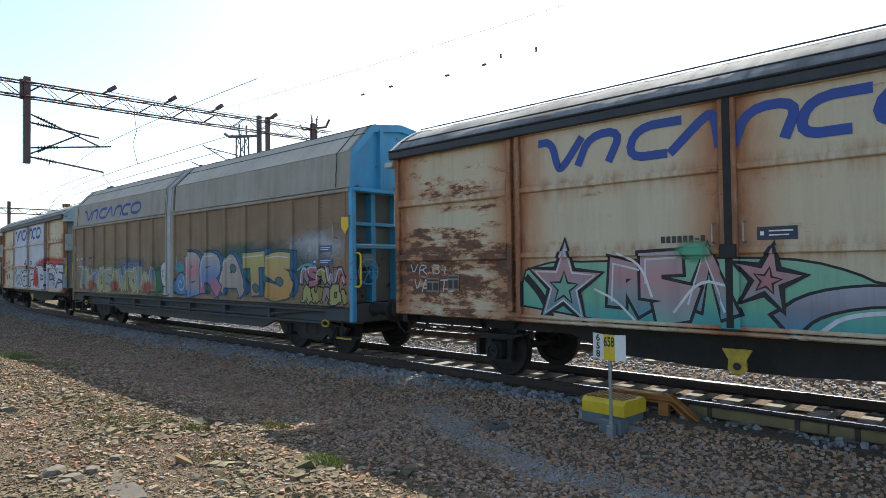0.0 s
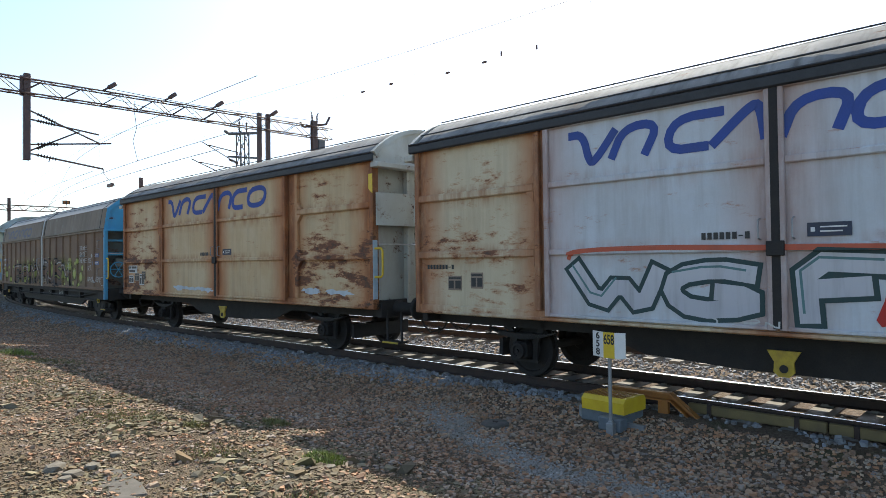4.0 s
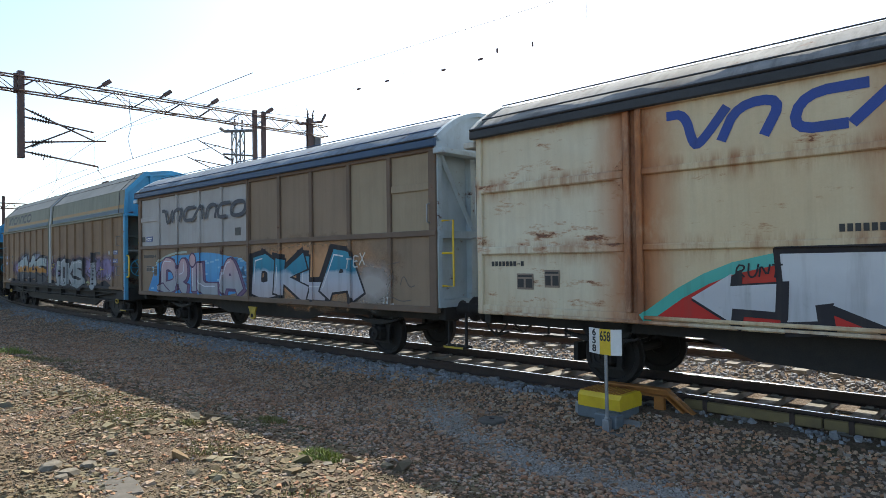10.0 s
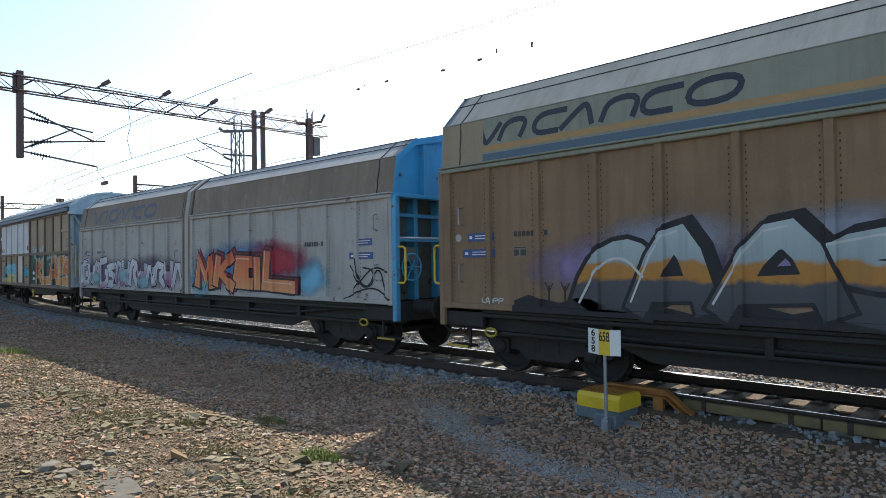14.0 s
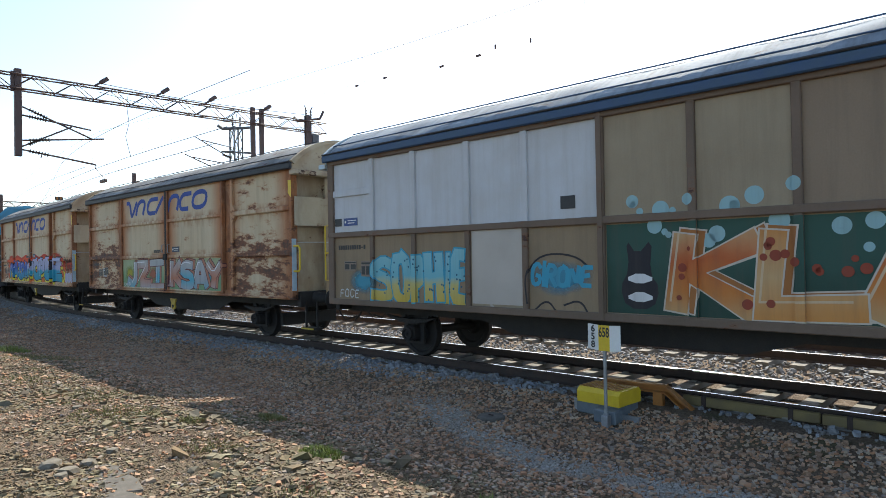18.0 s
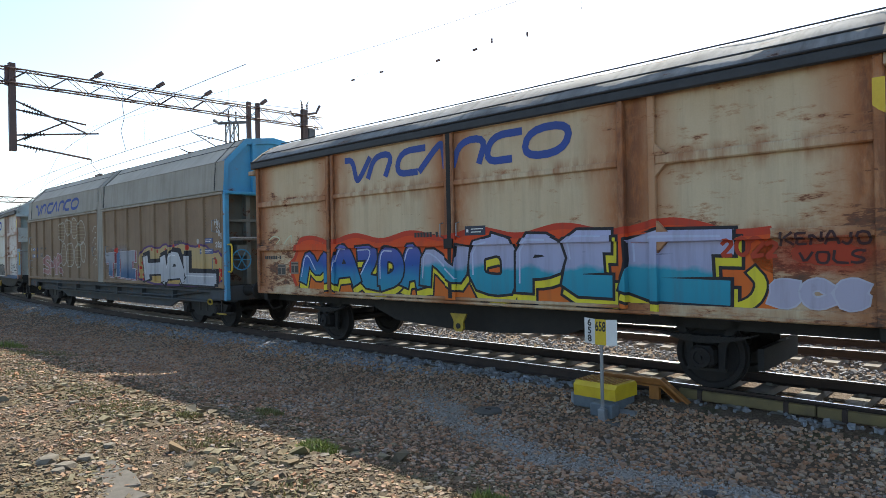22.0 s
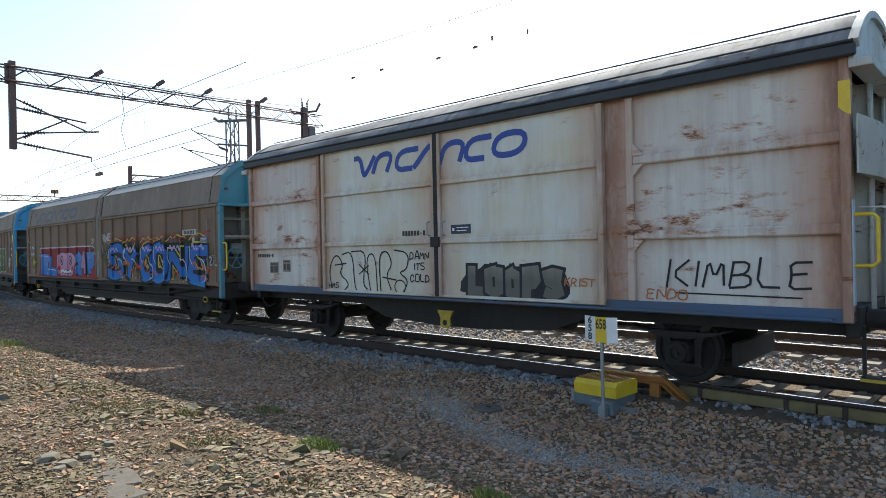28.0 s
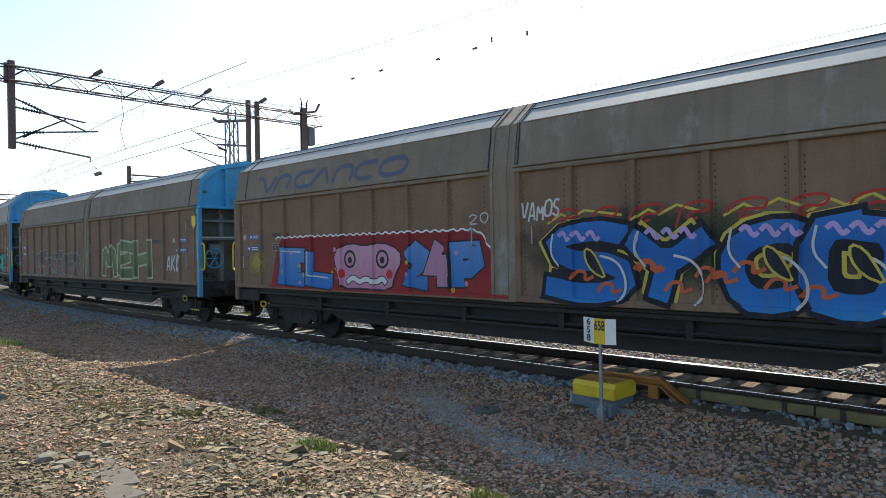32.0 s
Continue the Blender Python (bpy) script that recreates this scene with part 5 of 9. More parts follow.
W8 = sliding_wagon(-38.5, TALL, BROWN_8, GREENUP, ROOF_T, "tall brown sliding-wall wagon with a painted snowman", strip=STRIP_W, logo=M_LOGO_DARK, logo_at=(-7.72, 4.54, 3.97, 0.36), band=[(3.66, 3.80, BLUE_BAND), (3.84, 3.94, ORANGE_BAND)])
W9 = sliding_wagon(-56.8, LOW, GREY9, GREYUP_D, ROOF_G, "light grey sliding-wall wagon with orange graffiti and blue ends", strip=GREY9, logo=M_LOGO_OLD, logo_at=(-7.27, 5.2, 3.43, 0.42), rail_m=GREY9, boards=M_BLUE)
W10 = panelled_wagon(-72.8, FRAME7, [WHITE10] * 5 + [TAN10L, TAN10L, BROWN7, TAN10L, TAN10L], [TAN10] * 3 + [TAN10L] + [TAN10] * 6, "white and tan panelled wagon with orange and dotted graffiti", seed=10, edge=M_EDGEBLUE)
W11 = covered_wagon(-86.95, P11, "heavily rusted cream covered wagon with pale green graffiti", logo=M_LOGO, seed=11, end=M_ENDRUST)
W12 = covered_wagon(-101.24, P12, "rust-stained cream covered wagon with blue and yellow graffiti", logo=M_LOGO, seed=12, end=M_ENDRUST)
W13 = sliding_wagon(-117.54, TALL, BROWN, GREYUP, ROOF_T, "tall brown sliding-wall wagon with white and red-dotted graffiti", sill=SILL_B, logo=M_LOGO, logo_at=(-7.34, 5.15, 3.81, 0.42))
W14 = covered_wagon(-134.25, P14, "dirty white covered wagon with black tags and blue sill", doors=P14D, logo=M_LOGO, sill=P14S, seed=14, mark_at=(-2.22, 4.2, 3.47, 0.41))
W15 = sliding_wagon(-150.5, LOW, BROWN_D, GREYUP_D, ROOF_G, "dark brown sliding-wall wagon with blue and red graffiti", logo=M_LOGO_OLD, logo_at=(-7.4, 5.18, 3.43, 0.38), end_m=M_TEALEND)
W16 = sliding_wagon(-169.3, LOW, BROWN_D, GREYUP_D, ROOF_G, "dark brown sliding-wall wagon with pale outline graffiti", logo=None, mark=True)
W17 = sliding_wagon(-187.6, TALL, BROWN_8, GREYUP, ROOF_G, "tall brown sliding-wall wagon with light blue ends", logo=None)

# ---------------------------------------------------------------- beside the track
def text_mesh(body, size, bold=0.0):
    """The outline of a line of writing, as vertices and faces centred on its middle."""
    cu = bpy.data.curves.new("writing", "FONT")
    cu.body, cu.size, cu.offset = body, size, bold
    cu.align_x, cu.align_y = "CENTER", "CENTER"
    ob = bpy.data.objects.new("writing", cu)
    me = bpy.data.meshes.new_from_object(ob)
    v = [tuple(p.co) for p in me.vertices]
    f = [tuple(p.vertices) for p in me.polygons]
    bpy.data.objects.remove(ob)
    bpy.data.curves.remove(cu)
    bpy.data.meshes.remove(me)
    return v, f


def point_sign():
    x, y, z = -4.455, 7.56, -0.37
    r = empty("number_sign", pose(x, y, z), "folded white and yellow number sign on a grey post", "sign")
    bm = bmesh.new()
    disc(bm, (0, 0, 0), "z", [(0, 0.035), (0.22, 0.035), (0.23, 0.024), (1.16, 0.024)], 12)
    part("post", bm, M_GREYSTEEL, r)
    part("foot", boxes((-0.05, 0.05, -0.05, 0.05, -0.05, 0.2), bevel=0.01), M_GREYSTEEL, r)
    z0, z1 = 1.06, 1.40
    # three leaves: white facing along the track, yellow facing the yard, white folded back
    leaves = [((-0.30, 0.075), (-0.075, -0.03), M_WHITE, "6\n5\n8"), ((-0.075, -0.03), (0.10, -0.045), M_YELLOW, "658"), ((0.10, -0.045), (0.225, 0.02), M_WHITE, "")]
    for (ax, ay), (bx, by), m, word in leaves:
        d = Vector((bx - ax, by - ay, 0))
        ln = d.length
        d.normalize()
        n = Vector((d.y, -d.x, 0))
        bm = bmesh.new()
        prism(bm, [(ax, ay), (bx, by), (bx - n.x * 0.012, by - n.y * 0.012), (ax - n.x * 0.012, ay - n.y * 0.012)], z0, z1, "z")
        leaf = part("sign_leaf", bm, m, r, "yellow sign leaf" if m is M_YELLOW else "white sign leaf")
        if word:
            rows = word.split("\n")
            h = 0.125 if len(rows) > 1 else 0.155
            for k, w in enumerate(rows):
                v, f = text_mesh(w, h, 0.004)
                cx, cy = ((ax + bx) / 2 + n.x * 0.003, (ay + by) / 2 + n.y * 0.003)
                cz = z1 - 0.06 - k * 0.107 if len(rows) > 1 else (z1 - 0.10)
                sx = 0.72 if len(rows) == 1 else 1.5
                verts = [(cx + d.x * p[0] * sx, cy + d.y * p[0] * sx, cz + p[1] * (1.15 if len(rows) == 1 else 1)) for p in v]
                part("numeral", (verts, f), M_INK, leaf)
    return r


point_sign()


def point_machine():
    r = empty("point_machine", pose(-4.74, 8.05, -0.37, 0, 0, -2), "yellow covered point machine on grey brackets and concrete", "point machine")
    part("concrete_base", boxes((-0.62, -0.10, -0.30, 0.55, -0.05, 0.07), (0.02, 0.62, -0.55, 0.9, -0.05, 0.045), bevel=0.02), M_CONCRETE, r)
    part("grey_case", boxes((-0.34, 0.36, -0.24, 0.26, 0.10, 0.28), (0.06, 0.40, -0.42, -0.22, 0.06, 0.24), bevel=0.015), M_GREYBLUE, r)
    bm = bmesh.new()
    prism(bm, [(-0.28, 0.27), (-0.29, 0.42), (-0.23, 0.475), (0.24, 0.475), (0.29, 0.42), (0.28, 0.27)], -0.29, 0.38, "x")
    cover = part("cover", bm, M_YELLOW, r, "yellow folded steel cover")
    bm = bmesh.new()
    for k in range(11):
        box(bm, -0.30 + k * 0.058, -0.27 + k * 0.058, -0.21, 0.22, 0.476, 0.483)
    part("tread_ribs", bm, M_ORANGE, cover)
    part("bracket", boxes((0.30, 0.62, -0.20, -0.14, 0.0, 0.16), (0.30, 0.62, 0.2, 0.26, 0.0, 0.16), (-0.4, -0.34, -0.2, 0.2, 0.05, 0.28)), M_GREYSTEEL, r)
    part("push_rod", tubes(0.025, [(0.2, 0.2, 0.16), (0.2, 1.1, 0.16), (0.2, 1.8, 0.2)]), M_GREYSTEEL, r)
    return r


M_GREYBLUE = plain("grey_blue_casing", (0.17, 0.20, 0.22), (0.11, 0.13, 0.145), 5, 0.5)
point_machine()


def deflector():
    r = empty("deflector_rail", pose(-4.6, 8.62, -0.37, 0, 0, 3), "orange-brown channel rail guarding the point machine", "guard rail")
    pts = [(-0.62, 0.30), (-0.40, 0.47), (0.50, 0.47), (0.92, 0.14)]
    for (ax, az), (bx, bz) in zip(pts, pts[1:]):
        bm = bmesh.new()
        prism(bm, [(ax, az), (bx, bz), (bx, bz + 0.02), (ax, az + 0.02)], -0.13, -0.0, "y")
        prism(bm, [(ax, az - 0.10), (bx, bz - 0.10), (bx, bz), (ax, az)], -0.02, 0.0, "y")
        prism(bm, [(ax, az - 0.10), (bx, bz - 0.10), (bx, bz - 0.085), (ax, az - 0.085)], -0.13, -0.02, "y")
        part("channel", bm, M_ORANGE, r)
    part("stand", boxes((0.32, 0.46, -0.10, -0.02, 0.0, 0.37), (0.24, 0.54, -0.14, 0.02, 0.0, 0.02)), M_ORANGE, r)
    part("stand", boxes((-0.46, -0.36, -0.10, -0.02, 0.0, 0.37)), M_ORANGE, r)


deflector()


def heating_duct():
    """The ochre-painted duct clamped to the near rail."""
    s = -4.0
    k = 0
    r = empty("rail_duct", Matrix(), "ochre painted duct clamped along the near rail", "cable duct")
    while s < 3:
        x0, y0, h0 = on_track(s, -0.90)
        x1, y1, h1 = on_track(s + 1.74, -0.90)
        L = math.hypot(x1 - x0, y1 - y0)
        bm = boxes((0, L, -0.035, 0.035, -0.18, -0.045), bevel=0.012)
        o = part("duct_length", bm, M_OCHRE, r)
        o.matrix_world = pose(x0, y0, 0, 0, 0, h0)
        for cx in (0.3, 1.4):
            c = part("clamp", boxes((cx - 0.03, cx + 0.03, -0.055, 0.03, -0.20, -0.03), bevel=0.008), M_RAIL, o)
        s += 1.76


M_OCHRE = plain("grimy_ochre_paint", (0.21, 0.15, 0.055), (0.13, 0.095, 0.045), 3, 0.65)
heating_duct()


def manhole():
    x, y = -5.95, 6.95
    r = empty("manhole_cover", pose(x, y, ground_z(x, y) + 0.02), "small round concrete cover lying in gravel", "manhole cover")
    bm = bmesh.new()
    disc(bm, (0, 0, 0), "z", [(-0.06, 0.20), (0.02, 0.20), (0.035, 0.18), (0.035, 0.02)], 20)
    part("cover", bm, M_CONCRETE, r)
    part("lifting_eye", boxes((-0.04, 0.04, -0.012, 0.012, 0.034, 0.05)), M_RAIL, r)


manhole()

for k, (x, y, w, d, rz) in enumerate(((-6.25, 1.92, 0.22, 0.20, 24), (-5.86, 1.86, 0.26, 0.22, -8), (-5.45, 1.70, 0.26, 0.24, 12))):
    bm = boxes((-w, w, -d, d, -0.08, 0.012), bevel=0.012)
    bmesh.ops.subdivide_edges(bm, edges=bm.edges[:], cuts=2, use_grid_fill=True)
    for v in bm.verts:
        v.co += Vector((noise.noise(v.co * 6), noise.noise(v.co * 6 + Vector((3, 0, 0))), 0.25 * noise.noise(v.co * 9))) * 0.05
    o = part("concrete_slab", bm, M_CONCRETE)
    o.matrix_world = pose(x, y, ground_z(x, y) - 0.004, random.uniform(-2, 2), random.uniform(-2, 2), rz)
    tagged(o, "broken grey concrete slab sunk in the yard", "slab", "slabs in the yard")


def rock(x, y, size, material, label, seed):
    bm = bmesh.new()
    bmesh.ops.create_icosphere(bm, subdivisions=1, radius=size)
    for v in bm.verts:
        v.co *= 1 + 0.6 * noise.noise(v.co / size * 1.1 + Vector((seed, 0, 0)))
        v.co.z = min(v.co.z, size * 0.45) * 0.6
    o = part("rock", bm, material)
    o.matrix_world = pose(x, y, ground_z(x, y) + size * 0.25, 0, 0, seed * 40)
    tagged(o, label, "rock", "larger stones in the yard")


M_ROCK = plain("grey_rock", (0.23, 0.195, 0.145), (0.14, 0.115, 0.085), 9, 0.9, 0, 0.6)
M_DARKROCK = plain("dark_rock", (0.06, 0.06, 0.062), (0.09, 0.085, 0.08), 9, 0.9, 0, 0.6)
rock(-2.42, 6.0, 0.07, M_DARKROCK, "dark stone lying on brown gravel", 1)
for k, (x, y, s) in enumerate(((-6.75, 1.62, 0.11), (-6.5, 1.72, 0.09), (-6.62, 1.9, 0.08), (-6.4, 1.62, 0.07), (-5.28, 3.66, 0.06), (-3.9, 3.75, 0.055), (-3.3, 3.9, 0.06), (-6.9, 2.2, 0.07), (-18.4, 3.45, 0.12), (-9.5, 2.6, 0.07))):
    rock(x, y, s, M_ROCK, "grey angular stone on the yard ground", k + 2)


def leafy(name, x, y, spread, height, count, tones, label, seed):
    """A low clump of narrow leaves."""
    rng = random.Random(seed)
    verts, faces = [], []
    for _ in range(int(count * 1.8)):
        a, d = rng.uniform(0, 6.283), spread * math.sqrt(rng.random())
        bx, by = math.cos(a) * d, math.sin(a) * d * 0.8
        w = rng.uniform(0.002, 0.006)
        h = height * rng.uniform(0.4, 1.0) * (1 - 0.5 * d / spread)
        lean, b = rng.uniform(0.1, 0.8) * h, rng.uniform(0, 6.283)
        i = len(verts)
        px, py = -math.sin(b) * w, math.cos(b) * w
        z = ground_z(x + bx, y + by) - ground_z(x, y)
        verts += [(bx - px, by - py, z), (bx + px, by + py, z), (bx + math.cos(b) * lean * 0.4 + px, by + math.sin(b) * lean * 0.4 + py, z + h * 0.6), (bx + math.cos(b) * lean * 0.4 - px, by + math.sin(b) * lean * 0.4 - py, z + h * 0.6), (bx + math.cos(b) * lean, by + math.sin(b) * lean, z + h)]
        faces += [(i, i + 1, i + 2, i + 3), (i + 3, i + 2, i + 4)]
    o = part(name, (verts, faces), tones)
    o.matrix_world = pose(x, y, ground_z(x, y))
    return tagged(o, label, "weed", "weeds in the yard")


def leaf_material(name, a, b):
    n = Nodes(name)
    g = n.add("ShaderNodeNewGeometry")
    n.set(color=n.mix(g.outputs["Random Per Island"], a, b), rough=0.7)
    n.bsdf.inputs["Transmission Weight"].default_value = 0.0
    return n.m


M_LEAF = leaf_material("fresh_leaves", (0.24, 0.27, 0.05), (0.12, 0.16, 0.035))
M_LEAFDRY = leaf_material("yellowing_leaves", (0.24, 0.21, 0.07), (0.14, 0.14, 0.04))
for k, (x, y, sp, h, c, m) in enumerate(((-5.58, 3.80, 0.26, 0.17, 420, M_LEAF), (-7.75, 4.5, 0.22, 0.13, 260, M_LEAFDRY), (-7.9, 3.45, 0.22, 0.10, 240, M_LEAFDRY), (-18.2, 3.6, 0.5, 0.2, 300, M_LEAF), (-16.5, 3.9, 0.9, 0.08, 700, M_LEAFDRY), (-3.45, 4.05, 0.2, 0.14, 160, M_LEAF), (-8.7, 2.9, 0.75, 0.05, 1300, M_LEAFDRY), (-6.4, 3.05, 0.5, 0.05, 500, M_LEAFDRY), (-10.5, 3.0, 0.85, 0.05, 1200, M_LEAFDRY), (-12.6, 2.6, 0.6, 0.07, 200, M_LEAFDRY), (-4.6, 2.9, 0.35, 0.07, 120, M_LEAFDRY))):
    leafy("weed_tuft", x, y, sp, h, c, m, "low green weed growing between stones" if m is M_LEAF else "low yellowing weed between stones", k)

# ---------------------------------------------------------------- overhead line
def lattice(root, x, y0, y1, z0, z1, bays, w=0.42, r=0.035):
    """A four-chord lattice beam across the tracks."""
    for xx in (x - w / 2, x + w / 2):
        for z in (z0, z1):
            part("chord", tubes(r, [(xx, y0, z), (xx, y1, z)], sides=4), M_MAST, root)
    step_y = (y1 - y0) / bays
    for i in range(bays):
        a = y0 + i * step_y
        for xx in (x - w / 2, x + w / 2):
            part("lacing", tubes(r * 0.62, [(xx, a, z0), (xx, a + step_y / 2, z1), (xx, a + step_y, z0)], sides=4), M_MAST, root)
        for z in (z0, z1):
            part("lacing", tubes(r * 0.5, [(x - w / 2, a, z), (x + w / 2, a + step_y / 2, z), (x - w / 2, a + step_y, z)], sides=4), M_MAST, root)


def insulator(root, a, b, material=None):
    """A ribbed insulator on a line from a to b."""
    a, b = Vector(a), Vector(b)
    n = 7
    d = (b - a)
    bm = bmesh.new()
    u = d.normalized()
    q = u.to_track_quat("Z", "Y").to_matrix().to_4x4()
    prof = [(0, 0.03)]
    for k in range(n):
        lo, gap = k / n * d.length, d.length / n
        prof += [(lo + gap * 0.1, 0.04), (lo + gap * 0.35, 0.088), (lo + gap * 0.6, 0.045), (lo + gap * 0.95, 0.03)]
    disc(bm, (0, 0, 0), "z", prof, 10)
    bmesh.ops.transform(bm, matrix=Matrix.Translation(a) @ q, verts=bm.verts)
    part("insulator", bm, material or M_INSUL, root)


M_INSUL = plain("brown_porcelain", (0.06, 0.035, 0.03), (0.045, 0.03, 0.028), 5, 0.3)


def lamp_head(root, x, y, z, dy=0.45, dz=0.35):
    part("lamp_arm", tubes(0.05, [(x, y, z), (x, y + dy * 0.55, z + dz * 0.55)], sides=6), M_MAST, root)
    bm = boxes((-0.12, 0.12, -0.2, 0.2, -0.09, 0.09), bevel=0.04)
    bmesh.ops.transform(bm, matrix=pose(x, y + dy * 0.8, z + dz * 0.8, 38, 0, 0), verts=bm.verts)
    part("floodlight", bm, M_MAST, root, "small floodlight")


def portal():
    X = -30.0
    r = empty("overhead_portal", Matrix(), "dark lattice beam of the overhead line with floodlights and hanging arm", "overhead gantry")
    lattice(r, X, -9.0, 21.0, 9.0, 9.58, 20)
    part("hanging_post", boxes((X - 0.12, X + 0.12, 6.10, 6.34, 6.30, 9.82), bevel=0.015), M_MAST, r, "dark hanging steel post")
    part("hanging_post_back", boxes((X - 0.06, X + 0.06, 5.98, 6.09, 8.9, 9.7)), M_MAST, r)
    for y, z in ((9.02, 9.6), (11.65, 9.62), (13.95, 9.62), (16.95, 9.64)):
        lamp_head(r, X + 0.2, y, z)
    # registration arms towards the wire
    for (ya, za), (yb, zb), cut in (((6.34, 8.33), (8.95, 7.30), 0.36), ((6.34, 7.98), (8.90, 7.68), 0.36), ((6.34, 6.95), (9.40, 7.36), 0.34), ((6.34, 6.70), (8.15, 7.72), 0.42), ((6.34, 6.58), (9.08, 6.20), 0.36)):
        m = (ya + (yb - ya) * cut, za + (zb - za) * cut)
        insulator(r, (X, ya + 0.25, za + (m[1] - za) * 0.25), (X, m[0], m[1]))
        part("arm_rod", tubes(0.036, [(X, ya, za), (X, yb, zb)]), M_MAST, r)
    part("wire_clamp", tubes(0.02, [(X, 9.08, 6.2), (X, 9.06, 6.03)], [(X, 7.05, 6.47), (X, 7.0, 6.3)], [(X, 7.08, 6.5), (X, 9.05, 6.23)]), M_MAST, r)
    part("section_insulator", boxes((X - 1.0, X - 0.3, 9.5, 9.64, 5.52, 5.68), bevel=0.04), M_MAST, r)
    part("steady_rod", tubes(0.012, [(X, 9.06, 6.05), (X - 0.5, 9.57, 5.67)]), M_MAST, r)
    for y in (16.55, 17.05):
        part("mast", boxes((X - 0.10, X + 0.10, y - 0.10, y + 0.10, -0.3, 9.85), bevel=0.01), M_MAST, r)
    part("end_mast", boxes((X - 0.12, X + 0.12, -9.1, -8.86, -0.3, 9.7)), M_MAST, r)
    return r


portal()


def switch_mast():
    X = -30.0
    r = empty("switch_mast", pose(0, 0, 0), "grey mast with a raised isolator switch on top", "overhead mast")
    part("mast", boxes((X - 0.14, X - 0.06, 19.75, 20.05, -0.3, 9.9), (X + 0.06, X + 0.14, 19.75, 20.05, -0.3, 9.9)), M_MAST, r)
    part("cabinet", boxes((X - 0.2, X + 0.2, 20.1, 20.5, 7.9, 8.9), bevel=0.02), M_MASTGREY, r)
    part("cross_arm", tubes(0.07, [(X, 19.0, 9.72), (X, 19.25, 9.5), (X, 20.7, 9.85), (X, 20.95, 10.3)]), M_MAST, r)
    for y in (19.78, 20.1):
        insulator(r, (X, y, 9.65), (X, y, 10.25))
    part("jumper", tubes(0.03, [(X, 19.78, 10.25), (X, 19.7, 10.45)], [(X, 20.1, 10.25), (X, 20.2, 10.42)]), M_MAST, r)


switch_mast()


def lattice_mast(x, y, top, label):
    r = empty("lattice_mast", Matrix(), label, "overhead mast")
    for dx in (-0.28, 0.28):
        for dy in (-0.28, 0.28):
            part("leg", tubes(0.05, [(x + dx, y + dy, -0.3), (x + dx * 0.9, y + dy * 0.9, top)], sides=4), M_MASTGREY, r)
    n = 9
    for k in range(n):
        z0, z1 = top * k / n, top * (k + 1) / n
        part("lacing", tubes(0.028, [(x - 0.27, y - 0.27, z0), (x + 0.27, y - 0.27, z1)], [(x + 0.27, y + 0.27, z0), (x - 0.27, y + 0.27, z1)], [(x + 0.27, y - 0.27, z0), (x + 0.27, y + 0.27, z1)], [(x - 0.27, y + 0.27, z0), (x - 0.27, y - 0.27, z1)], sides=4), M_MASTGREY, r)
    part("head_beam", tubes(0.09, [(x, y - 1.1, top - 0.05), (x, y - 0.8, top - 0.2), (x, y + 1.0, top + 0.1)]), M_MASTGREY, r)
    for d in (-0.2, 0.25):
        insulator(r, (x, y + d, top), (x, y + d, top + 0.62))
    for z, reach in ((top - 1.2, 2.4), (top - 2.2, 3.0)):
        insulator(r, (x, y - 0.35, z - 0.6), (x, y - 0.85, z - 0.45))
        part("bracket_arm", tubes(0.03, [(x, y - 0.3, z - 0.65), (x, y - reach, z + 0.35)], [(x, y - 0.3, z), (x, y - reach * 0.85, z + 0.22)], sides=5), M_MAST, r)
    part("cross_beam", tubes(0.06, [(x, y - 0.9, top - 1.5), (x, y + 0.9, top - 1.4)]), M_MASTGREY, r)


lattice_mast(-34.0, 17.7, 9.6, "grey lattice mast carrying insulators and bracket arms")


def far_portal(X, y0, y1, ztop, label, board=None):
    r = empty("overhead_portal", Matrix(), label, "overhead gantry")
    lattice(r, X, y0, y1, ztop - 0.6, ztop, 14, r=0.05)
    if board:
        part("board_post", boxes((X - 0.04, X + 0.04, board - 0.04, board + 0.04, ztop - 0.02, ztop + 0.9)), M_MAST, r)
        b = part("caution_board", boxes((X + 0.05, X + 0.10, board - 0.42, board + 0.42, ztop + 0.4, ztop + 0.86)), M_INK, r, "small black caution board with orange bars")
        for d in (-0.2, 0.2):
            part("board_bar", boxes((X + 0.101, X + 0.11, board + d - 0.1, board + d + 0.1, ztop + 0.48, ztop + 0.78)), M_ORANGE, b)
    for y in (y0, (y0 + y1) / 2, y1):
        part("mast", boxes((X - 0.15, X + 0.15, y - 0.15, y + 0.15, -0.3, ztop + 0.8)), M_MAST, r)


far_portal(-88.0, 6.0, 27.0, 9.2, "distant lattice gantry of the overhead line", 22.4)
far_portal(-62.0, 22.0, 38.0, 9.4, "lattice gantry over the farther tracks")


M_PALEWIRE = plain("bright_thin_wire", (0.75, 0.75, 0.76), (0.65, 0.65, 0.66), 3, 0.5, 0.0)


def wire(name, pts, r, label):
    o = part(name, tubes(r, pts, sides=5), M_WIRE)
    return tagged(o, label, "overhead wire", "overhead wires")


def along(off, z, s0, s1, sag=0.0, n=24):
    out = []
    for i in range(n + 1):
        s = s0 + (s1 - s0) * i / n
        x, y, h = on_track(s, off)
        f = ((s - (-30)) % 60) / 60
        out.append((x, y, z - sag * 4 * f * (1 - f)))
    return out


